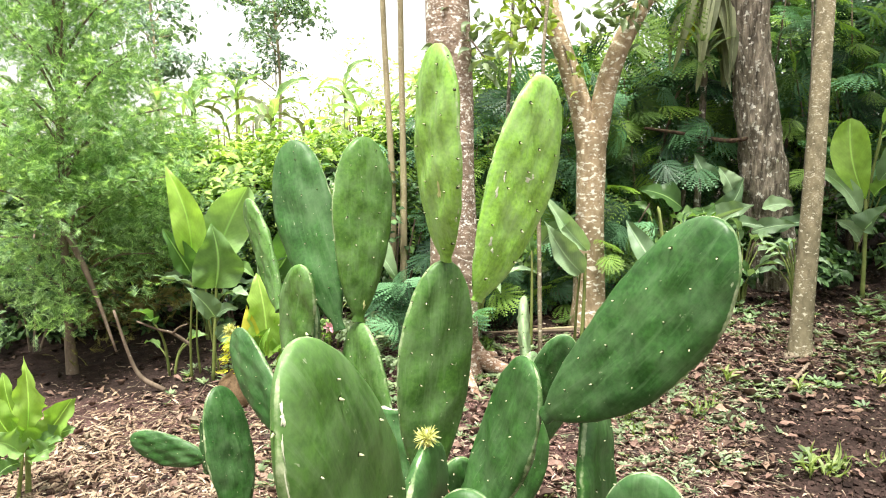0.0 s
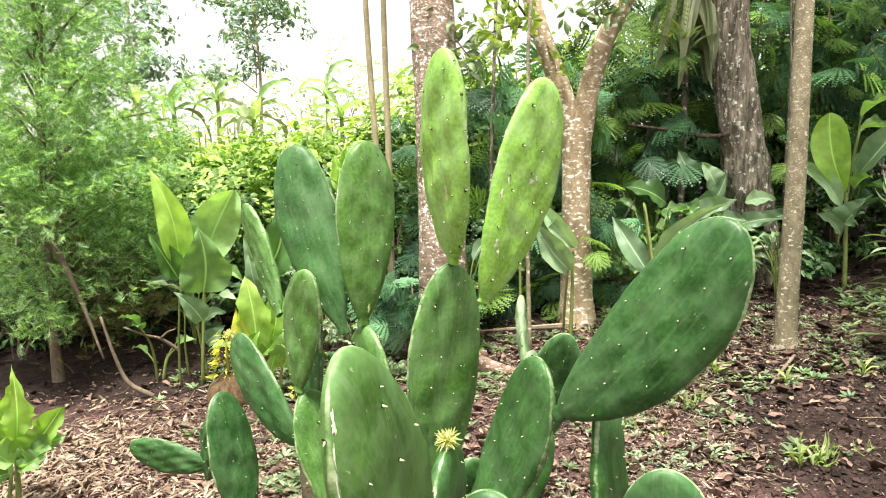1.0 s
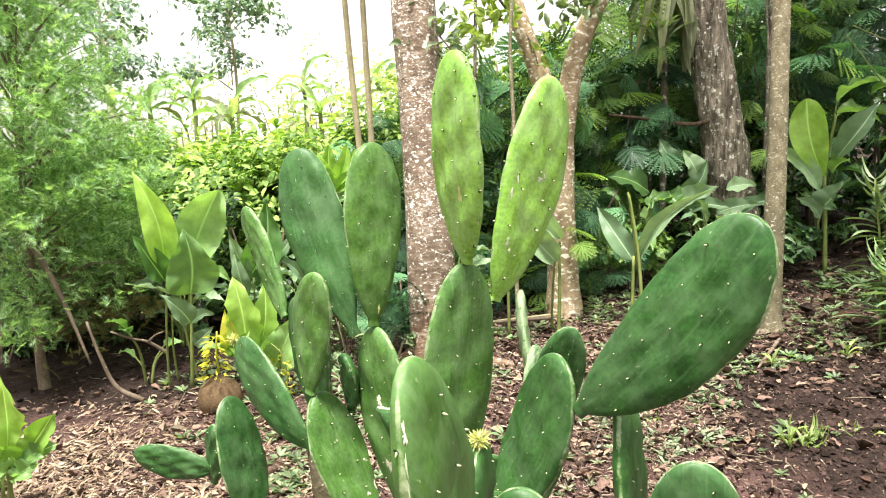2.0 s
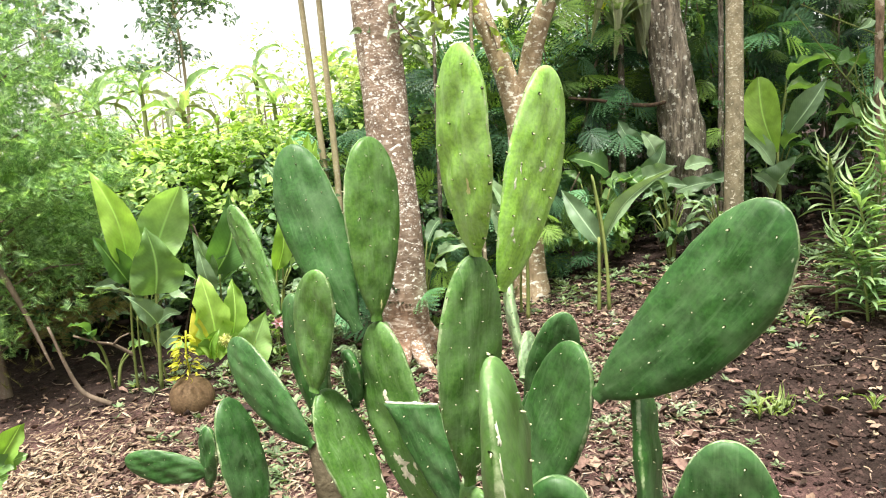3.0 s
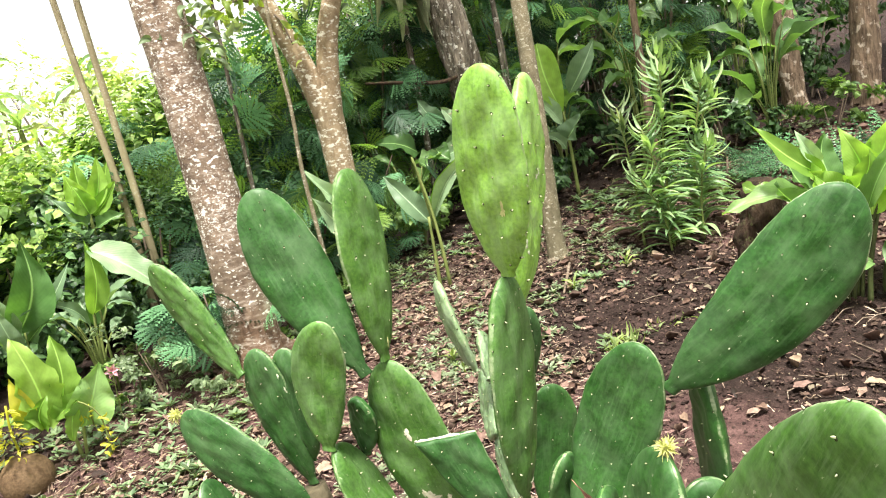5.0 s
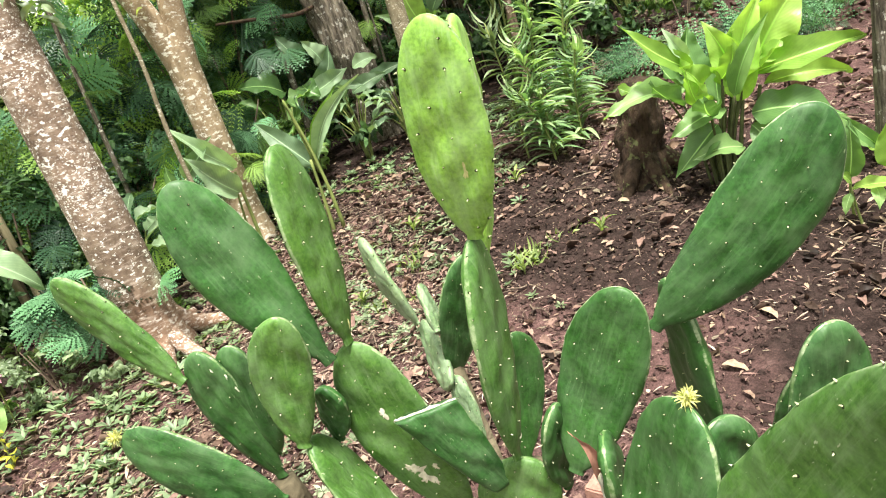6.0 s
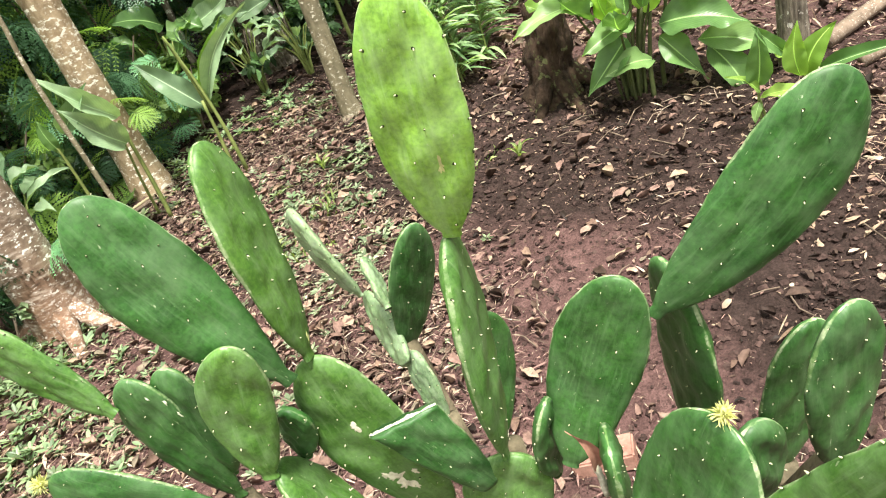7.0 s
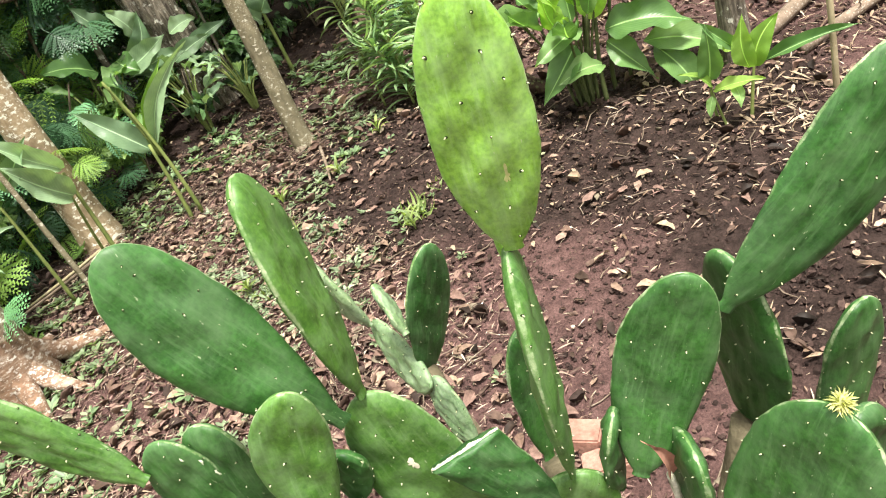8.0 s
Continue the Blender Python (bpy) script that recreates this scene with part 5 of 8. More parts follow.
leaf_part("leaf", ginger_right, M_GINGER, (2.682, 2.415, 0.702), (2.365, 2.517, 0.647), 0.136, (-0.82, -0.58, 1.00), sag=0.1, fold=0.26, seed=90)
leaf_part("leaf", ginger_right, M_GINGER, (2.676, 2.459, 0.616), (2.42, 2.578, 0.412), 0.154, (-0.82, -0.58, 0.60), sag=0.15, fold=0.26, seed=92)
leaf_part("leaf", ginger_right, M_GINGER, (2.701, 2.354, 0.483), (2.436, 2.468, 0.509), 0.128, (-0.82, -0.58, 1.00), sag=0.12, fold=0.26, seed=94)
leaf_part("leaf", ginger_right, M_LIME, (2.947, 2.353, 0.728), (3.229, 2.042, 0.685), 0.126, (-0.82, -0.58, 0.90), sag=0.1, fold=0.39, seed=96)
leaf_part("leaf", ginger_right, M_GREYLEAF, (2.874, 2.456, 0.79), (2.888, 2.47, 1.036), 0.129, (-0.82, -0.58, 0.30), sag=0.08, fold=0.39, seed=98)
leaf_part("leaf", ginger_right, M_GINGER, (2.919, 2.22, 0.491), (3.062, 1.845, 0.315), 0.165, (-0.82, -0.58, 0.90), sag=0.12, fold=0.26, seed=100)
leaf_part("leaf", ginger_right, M_GINGER, (2.946, 2.181, 0.45), (2.909, 1.975, 0.136), 0.155, (-0.82, -0.58, 0.80), sag=0.15, fold=0.26, seed=102)
leaf_part("leaf", ginger_right, M_GINGER, (2.936, 2.455, 0.83), (3.125, 2.275, 1.126), 0.183, (-0.82, -0.58, 0.30), sag=0.08, fold=0.39, seed=104)
leaf_part("leaf", ginger_right, M_GINGER, (2.8, 2.353, 0.568), (2.847, 2.148, 0.307), 0.153, (-0.82, -0.58, 0.80), sag=0.1, fold=0.26, seed=106)

ginger_small = thing("broad_leaf_clump", (2.56, 1.72, zg(2.56, 1.72)), "small young plant with bright green leaves", "plant")
stalk(ginger_small, [(2.543, 1.763, 0.174), (2.54, 1.77, 0.298), (2.542, 1.766, 0.409)], 0.007, M_STALK)
stalk(ginger_small, [(2.594, 1.635, 0.165), (2.603, 1.613, 0.305), (2.612, 1.589, 0.433)], 0.008, M_STALK)
stalk(ginger_small, [(2.509, 1.713, 0.167), (2.519, 1.742, 0.278), (2.524, 1.756, 0.347)], 0.006, M_STALK)
leaf_part("leaf", ginger_small, M_GINGER, (2.542, 1.766, 0.409), (2.504, 1.726, 0.679), 0.109, (-0.93, -0.37, 0.50), sag=0.08, fold=0.33, seed=93)
leaf_part("leaf", ginger_small, M_GINGER, (2.587, 1.652, 0.52), (2.502, 1.757, 0.69), 0.061, (-0.93, -0.37, 0.80), sag=0.1, fold=0.39, seed=95)
leaf_part("leaf", ginger_small, M_LIME, (2.585, 1.604, 0.422), (2.577, 1.595, 0.67), 0.096, (-0.93, -0.37, 0.30), sag=0.06, fold=0.39, seed=97)
leaf_part("leaf", ginger_small, M_LIME, (2.61, 1.594, 0.414), (2.677, 1.481, 0.618), 0.106, (-0.93, -0.37, 0.40), sag=0.08, fold=0.39, seed=99)
leaf_part("leaf", ginger_small, M_GINGER, (2.645, 1.56, 0.419), (2.815, 1.214, 0.463), 0.063, (-0.93, -0.37, 1.00), sag=0.05, fold=0.65, seed=101)
leaf_part("leaf", ginger_small, M_LIME, (2.526, 1.752, 0.374), (2.421, 1.854, 0.496), 0.048, (-0.93, -0.37, 1.50), sag=0.1, fold=0.26, seed=103)
leaf_part("leaf", ginger_small, M_LIME, (2.515, 1.751, 0.36), (2.549, 1.53, 0.382), 0.061, (-0.93, -0.37, 1.50), sag=0.06, fold=0.26, seed=105)
leaf_part("leaf", ginger_small, M_GINGER, (2.538, 1.667, 0.372), (2.487, 1.633, 0.279), 0.053, (-0.93, -0.37, 0.80), sag=0.1, fold=0.26, seed=107)
leaf_part("leaf", ginger_small, M_GINGER, (2.523, 1.758, 0.334), (2.476, 1.769, 0.246), 0.044, (-0.93, -0.37, 0.70), sag=0.1, fold=0.26, seed=109)
leaf_part("leaf", ginger_small, M_LIME, (2.617, 1.713, 0.502), (2.662, 1.598, 0.543), 0.058, (-0.93, -0.37, 0.80), sag=0.1, fold=0.39, seed=111)

lime_left = thing("lime_leaf_plant", (-1.86, 3.12, zg(-1.86, 3.12)), "low plant with ragged lime-green leaves", "plant")
stalk(lime_left, [(-1.862, 3.119, 0.001), (-1.858, 3.121, 0.147), (-1.859, 3.121, 0.332)], 0.012, M_STALK)
stalk(lime_left, [(-1.884, 3.07, -0.005), (-1.864, 3.082, 0.164), (-1.857, 3.087, 0.266)], 0.008, M_STALK)
leaf_part("leaf", lime_left, M_LIME, (-1.856, 3.123, 0.305), (-1.844, 3.106, 0.668), 0.157, (0.52, -0.86, 0.30), sag=0.06, fold=0.33, seed=106, wave=0.16, ragged=0.45, shape=(0.55, 0.6))
leaf_part("leaf", lime_left, M_LIME, (-1.841, 3.108, 0.232), (-1.659, 3.149, 0.467), 0.167, (0.52, -0.86, 0.60), sag=0.06, fold=0.26, seed=108, wave=0.16, ragged=0.45, shape=(0.55, 0.6))
leaf_part("leaf", lime_left, M_LIME, (-1.865, 3.117, 0.255), (-1.946, 3.01, 0.522), 0.143, (0.52, -0.86, 0.50), sag=0.08, fold=0.26, seed=110, wave=0.16, ragged=0.45, shape=(0.55, 0.6))
leaf_part("leaf", lime_left, M_GINGER, (-1.816, 3.1, 0.236), (-1.642, 3.135, 0.335), 0.105, (0.52, -0.86, 0.80), sag=0.1, fold=0.26, seed=112, wave=0.16, ragged=0.45, shape=(0.55, 0.6))
leaf_part("leaf", lime_left, M_GINGER, (-1.848, 3.069, 0.222), (-1.932, 2.936, 0.348), 0.142, (0.52, -0.86, 0.90), sag=0.12, fold=0.26, seed=114, wave=0.16, ragged=0.45, shape=(0.55, 0.6))
leaf_part("leaf", lime_left, M_GINGER, (-1.816, 3.077, 0.206), (-1.69, 3.059, 0.279), 0.119, (0.52, -0.86, 1.00), sag=0.1, fold=0.26, seed=116, wave=0.16, ragged=0.45, shape=(0.55, 0.6))
leaf_part("leaf", lime_left, M_LIME, (-1.898, 3.156, 0.266), (-1.857, 3.192, 0.493), 0.122, (0.52, -0.86, 0.30), sag=0.05, fold=0.26, seed=118, wave=0.16, ragged=0.45, shape=(0.55, 0.6))
leaf_part("leaf", lime_left, M_GINGER, (-1.858, 3.063, 0.198), (-1.915, 2.97, 0.16), 0.106, (0.52, -0.86, 1.00), sag=0.1, fold=0.26, seed=120, wave=0.16, ragged=0.45, shape=(0.55, 0.6))
leaf_part("leaf", lime_left, M_LIME, (-1.887, 3.162, 0.29), (-1.946, 3.115, 0.593), 0.097, (0.52, -0.86, 0.30), sag=0.05, fold=0.26, seed=122, wave=0.16, ragged=0.45, shape=(0.55, 0.6))

yellow_shrub = thing("yellow_leaf_shrub", (-0.55, 5.45, zg(-0.55, 5.45)), "clump of thick yellow-green upright leaves", "shrub")
stalk(yellow_shrub, [(-0.628, 5.446, 1.099), (-0.627, 5.446, 1.261), (-0.618, 5.446, 1.421)], 0.012, M_STALK)
leaf_part("leaf", yellow_shrub, M_LIME, (-0.639, 5.425, 1.363), (-0.71, 5.381, 1.657), 0.149, (0.05, -1.00, 0.40), sag=0.05, fold=0.52, seed=117)
leaf_part("leaf", yellow_shrub, M_LIME, (-0.622, 5.386, 1.363), (-0.675, 5.343, 1.564), 0.135, (0.05, -1.00, 0.50), sag=0.05, fold=0.52, seed=119)
leaf_part("leaf", yellow_shrub, M_LIME, (-0.608, 5.447, 1.38), (-0.493, 5.453, 1.728), 0.123, (0.05, -1.00, 0.30), sag=0.05, fold=0.52, seed=121)
leaf_part("leaf", yellow_shrub, M_LIME, (-0.596, 5.417, 1.34), (-0.419, 5.407, 1.543), 0.115, (0.05, -1.00, 0.50), sag=0.05, fold=0.52, seed=123)
leaf_part("leaf", yellow_shrub, M_LIME, (-0.622, 5.496, 1.42), (-0.629, 5.496, 1.72), 0.124, (0.05, -1.00, 0.30), sag=0.05, fold=0.52, seed=125)
leaf_part("leaf", yellow_shrub, M_GREYLEAF, (-0.647, 5.425, 1.304), (-0.822, 5.375, 1.519), 0.122, (0.05, -1.00, 0.70), sag=0.1, fold=0.52, seed=127)
leaf_part("leaf", yellow_shrub, M_LIME, (-0.58, 5.478, 1.376), (-0.436, 5.496, 1.678), 0.117, (0.05, -1.00, 0.30), sag=0.05, fold=0.52, seed=129)
leaf_part("leaf", yellow_shrub, M_GINGER, (-0.657, 5.394, 1.267), (-0.815, 5.296, 1.346), 0.108, (0.05, -1.00, 1.00), sag=0.15, fold=0.39, seed=131)
leaf_part("leaf", yellow_shrub, M_GINGER, (-0.605, 5.397, 1.262), (-0.413, 5.337, 1.326), 0.101, (0.05, -1.00, 1.00), sag=0.15, fold=0.39, seed=133)

ear_leaf = thing("arrow_leaf_plant", (2.0, 5.75, zg(2.0, 5.75)), "plant with heart-shaped dark green leaves", "plant")
stalk(ear_leaf, [(1.864, 5.814, 1.017), (1.862, 5.814, 1.153), (1.88, 5.806, 1.319)], 0.008, M_STALK)
stalk(ear_leaf, [(1.919, 5.788, 0.939), (2.007, 5.747, 1.072), (2.074, 5.715, 1.214)], 0.007, M_STALK)
leaf_part("leaf", ear_leaf, M_GINGER, (1.93, 5.783, 1.257), (1.57, 5.786, 1.404), 0.225, (-0.42, -0.91, 0.90), sag=0.1, fold=0.2, seed=129)
leaf_part("leaf", ear_leaf, M_GINGER, (2.066, 5.719, 1.271), (2.118, 5.562, 1.151), 0.182, (-0.42, -0.91, 0.90), sag=0.1, fold=0.2, seed=131)
leaf_part("leaf", ear_leaf, M_GREYLEAF, (2.07, 5.717, 1.172), (2.37, 5.466, 1.302), 0.175, (-0.42, -0.91, 0.60), sag=0.1, fold=0.26, seed=133)
leaf_part("leaf", ear_leaf, M_GREYLEAF, (2.142, 5.739, 1.184), (2.337, 5.593, 1.508), 0.162, (-0.42, -0.91, 0.40), sag=0.08, fold=0.26, seed=135)
leaf_part("leaf", ear_leaf, M_GREYLEAF, (2.185, 5.719, 1.116), (2.468, 5.476, 1.128), 0.148, (-0.42, -0.91, 0.70), sag=0.1, fold=0.26, seed=137)
leaf_part("leaf", ear_leaf, M_GREYLEAF, (2.31, 5.715, 1.369), (2.177, 5.722, 1.597), 0.171, (-0.42, -0.91, 0.80), sag=0.1, fold=0.26, seed=139)
leaf_part("leaf", ear_leaf, M_GREYLEAF, (2.502, 5.625, 1.27), (2.707, 5.53, 1.299), 0.128, (-0.42, -0.91, 0.60), sag=0.1, fold=0.26, seed=141)
leaf_part("leaf", ear_leaf, M_GREYLEAF, (2.186, 5.773, 1.433), (2.01, 5.801, 1.701), 0.148, (-0.42, -0.91, 0.90), sag=0.1, fold=0.26, seed=143)
leaf_part("leaf", ear_leaf, M_GREYLEAF, (2.44, 5.655, 1.076), (2.709, 5.474, 1.154), 0.135, (-0.42, -0.91, 0.60), sag=0.1, fold=0.26, seed=145)
leaf_part("leaf", ear_leaf, M_GREYLEAF, (2.576, 5.701, 1.065), (2.886, 5.446, 1.186), 0.129, (-0.42, -0.91, 0.70), sag=0.1, fold=0.26, seed=147)


def leaf_clump(x, y, height, count, length, width, mat, seed, label, group="thicket plants"):
    rng = np.random.default_rng(seed)
    z = zg(x, y)
    t = thing("thicket_plant", (x, y, z), label, "plant", group)
    for k in range(count):
        a = k * 2.4 + rng.normal() * 0.3
        h = height * (0.35 + 0.65 * rng.random())
        r = 0.08 + 0.1 * rng.random()
        b = np.array([x + math.cos(a) * r, y + math.sin(a) * r, z + h])
        stalk(t, [(x + 0.02 * math.cos(a), y + 0.02 * math.sin(a), z - 0.02), (x + math.cos(a) * r * 0.4, y + math.sin(a) * r * 0.4, z + h * 0.6), tuple(b)], 0.007)
        ln = length * (0.7 + 0.6 * rng.random())
        tip = b + np.array([math.cos(a) * ln * 0.8, math.sin(a) * ln * 0.8, ln * (rng.random() * 0.8 - 0.25)])
        leaf_part("leaf", t, mat, b, tip, width * (0.7 + 0.6 * rng.random()), (0, -0.3, 1), sag=0.14, fold=0.35, seed=seed + k)
    return t


for k in range(15):
    a = k * 2.4
    r = 0.05 + 0.012 * k
    b = np.array([2.72 + r * math.cos(a), 2.5 + r * math.sin(a), zg(2.72, 2.5) + 0.42 + 0.05 * (k % 4)])
    stalk(ginger_right, [(2.72 + 0.3 * r * math.cos(a), 2.5 + 0.3 * r * math.sin(a), zg(2.72, 2.5) - 0.02), tuple((b + (2.72, 2.5, zg(2.72, 2.5))) / 2), tuple(b)], 0.008, M_DARKSTALK)
    leaf_part("leaf", ginger_right, M_LIME if k % 3 else M_GINGER, b, b + np.array([math.cos(a) * (0.06 + 0.012 * k), math.sin(a) * (0.06 + 0.012 * k), 0.3 - 0.014 * k]), 0.14, (-math.cos(a), -math.sin(a), 0.5), sag=-0.06, fold=0.3, seed=k + 40)
leaf_clump(4.05, 5.45, 1.5, 13, 0.45, 0.17, M_GINGER, 801, "tall dark broad-leaved plant in the thicket")
leaf_clump(3.45, 5.9, 1.3, 11, 0.4, 0.14, M_GINGER, 802, "tall dark broad-leaved plant in the thicket")
leaf_clump(4.9, 4.75, 1.3, 12, 0.5, 0.18, M_GINGER, 803, "tall dark broad-leaved plant in the thicket")
leaf_clump(5.8, 5.9, 1.3, 12, 0.5, 0.2, M_GINGER, 804, "tall dark broad-leaved plant in the thicket")
leaf_clump(2.3, 5.45, 0.55, 16, 0.22, 0.07, M_GREYLEAF, 805, "low dark plant with narrow pointed leaves")
leaf_clump(2.62, 5.25, 0.5, 16, 0.22, 0.06, M_GREYLEAF, 806, "low dark plant with narrow pointed leaves")
leaf_clump(1.75, 5.6, 0.7, 12, 0.26, 0.11, M_GINGER, 807, "low dark plant with broad pointed leaves")
leaf_clump(-1.75, 5.3, 0.6, 10, 0.3, 0.1, M_GREYLEAF, 808, "shaded plant with long grey-green leaves")
leaf_clump(-0.8, 5.2, 0.5, 10, 0.3, 0.09, M_GREYLEAF, 809, "shaded plant with long grey-green leaves")
leaf_clump(-1.78, 4.62, 0.42, 5, 0.2, 0.075, M_GINGER, 810, "small plant with drooping oval leaves", "")
leaf_clump(0.25, 5.0, 0.55, 9, 0.3, 0.09, M_GREYLEAF, 811, "shaded plant with long grey-green leaves")

# the spiky plant: several stems ringed with narrow leaves
def build_spike_plant():
    rng = np.random.default_rng(77)
    x0, y0 = 2.88, 3.9
    t = thing("narrow_leaf_plant", (x0, y0, zg(x0, y0)), "bushy plant with many narrow lance-shaped leaves", "plant")
    stems = ((0, 0, 1.12, 0.1), (-0.2, 0.06, 0.95, -0.1), (0.16, -0.08, 1.05, 0.25), (0.07, 0.12, 1.22, 0.14), (-0.1, -0.12, 0.8, -0.2), (0.26, 0.05, 0.95, 0.38), (0.1, -0.18, 0.62, 0.15), (-0.16, -0.16, 0.5, -0.25))
    for k, (dx, dy, h, lean) in enumerate(stems):
        x, y = x0 + dx, y0 + dy
        z = zg(x, y)
        ctrl = [(x, y, z - 0.03), (x + lean * 0.15, y, z + h * 0.5), (x + lean * 0.5, y - lean * 0.25, z + h)]
        stem = stalk(t, ctrl, 0.008, name="stem")
        line = spline(ctrl, 40)
        chunks = []
        for i in range(5, 40):
            s = i / 39
            for q in range(2):
                a = i * 2.85 + q * 3.1 + k + rng.normal() * 0.25
                ln = (0.27 - 0.1 * s) * (0.75 + 0.45 * rng.random())
                up = 0.02 + 1.6 * s ** 7
                d = np.array([math.cos(a), math.sin(a), up + rng.normal() * 0.15])
                p = line[i]
                v, f, _ = blade(p, p + unit(d) * ln, 0.03, (0, 0, 1) if s < 0.85 else (math.cos(a), math.sin(a), 0.2), sag=0.12, fold=0.3, wave=0.0, shape=(0.5, 0.9), rows=7, seed=i)
                chunks.append((v, f))
        v, f = join(chunks)
        part_np("foliage", v, f, M_LANCE if k not in (1,) else M_WEED, stem, "narrow green leaves set along the stem", kind="stuff")


M_LANCE = leafy("lance_leaf", (0.16, 0.28, 0.13), (0.4, 0.55, 0.28), 0.38, 0.42)
build_spike_plant()


# the feathery bush
def sprig_template():
    rng = np.random.default_rng(5)
    v, f = [], []
    for i in range(9):
        s = 0.1 + 0.9 * i / 8
        for sg in (-1, 1):
            ln = 0.62 * (1.1 - 0.6 * s) * (0.7 + 0.6 * rng.random())
            b = np.array([s, 0, -0.1 * s * s])
            t = b + np.array([ln * 0.75, sg * ln * 0.7, (rng.random() - 0.35) * ln * 0.7])
            w = np.array([0.024, -sg * 0.017, 0.016])
            k = len(v)
            v += [b - w, b + w, t]
            f.append((k, k + 1, k + 2))
    k = len(v)
    v += [(0, -0.012, 0), (0, 0.012, 0), (1.15, 0, -0.12)]
    f.append((k, k + 1, k + 2))
    return np.array(v, float), f


def build_feather_bush():
    rng = np.random.default_rng(21)
    x0, y0 = -2.5, 4.74
    z0 = zg(x0, y0)
    t = thing("feathery_bush", (x0, y0, z0), "tall feathery bush of fine light green needles", "bush")
    v, f = tube(spline([(x0, y0, z0 - 0.05), (x0 - 0.03, y0 + 0.02, z0 + 0.6), (x0 - 0.08, y0 + 0.1, z0 + 2.9)], 16), np.linspace(0.045, 0.01, 16), 9, 0.08, 2)
    part_np("trunk", v, f, M_TWIG, t)
    tv, tf = sprig_template()
    O, D = [], []
    for k in range(46):
        zt = 0.34 + 2.7 * (k / 45) ** 0.9
        a = k * 2.399 + rng.normal() * 0.2
        reach = (0.76 if zt < 1.5 else 0.76 - 0.36 * (zt - 1.5)) * (0.75 + 0.35 * rng.random())
        if zt < 0.8:
            reach *= 0.8
        b = np.array([x0 - 0.03, y0 + 0.05, z0 + zt * 0.85])
        tip = np.array([x0 + math.cos(a) * reach, y0 + 0.1 + math.sin(a) * reach * 0.9, z0 + zt + 0.12])
        line = spline([b, (b + tip) / 2 + (0, 0, 0.08), tip], 9)
        vv, ff = tube(line, np.linspace(0.011, 0.003, 9), 5, 0.1, k, cap=False)
        br = part_np("branch", vv, ff, M_TWIG, t)
        nn = 820 if zt < 1.35 else 470 if zt < 1.8 else 210
        if 0.55 < zt < 1.25 and math.cos(a) < 0.75:
            nn = 55
        if zt < 0.85:
            nn = 240
        s = 0.25 + 0.8 * rng.random(nn) ** 0.8
        base = b + (tip - b) * np.minimum(s, 1)[:, None] + rng.normal(size=(nn, 3)) * 0.035
        base += (rng.normal(size=(13, 3)) * (0.13, 0.13, 0.1))[rng.integers(0, 13, nn)]
        dirs = unit(tip - b) * 0.6 + rng.normal(size=(nn, 3)) * 0.75 + np.array([0, 0, -0.12])
        vv, ff = stamp(tv, tf, base, axes_from(dirs, rng.normal(size=(nn, 3)) * 0.5 + (0, 0, 1)), 0.04 + 0.05 * rng.random(nn))
        part_np("foliage", vv, ff, M_FEATHER if k > 6 or k % 3 else M_BROWNFEATHER, br, smooth=False, kind="stuff")
    # a thick bare side branch that leans out
    v, f = tube(spline([(x0 + 0.02, y0 - 0.1, z0 + 1.05), (x0 + 0.25, y0 - 0.2, z0 + 0.65), (x0 + 0.42, y0 - 0.25, z0 + 0.22)], 10), np.linspace(0.028, 0.006, 10), 8, 0.1, 5)
    part_np("bare_branch", v, f, M_TWIG, t)


M_BROWNFEATHER = leafy("dry_needle", (0.12, 0.11, 0.04), (0.22, 0.2, 0.07), 0.3, 0.6)
build_feather_bush()


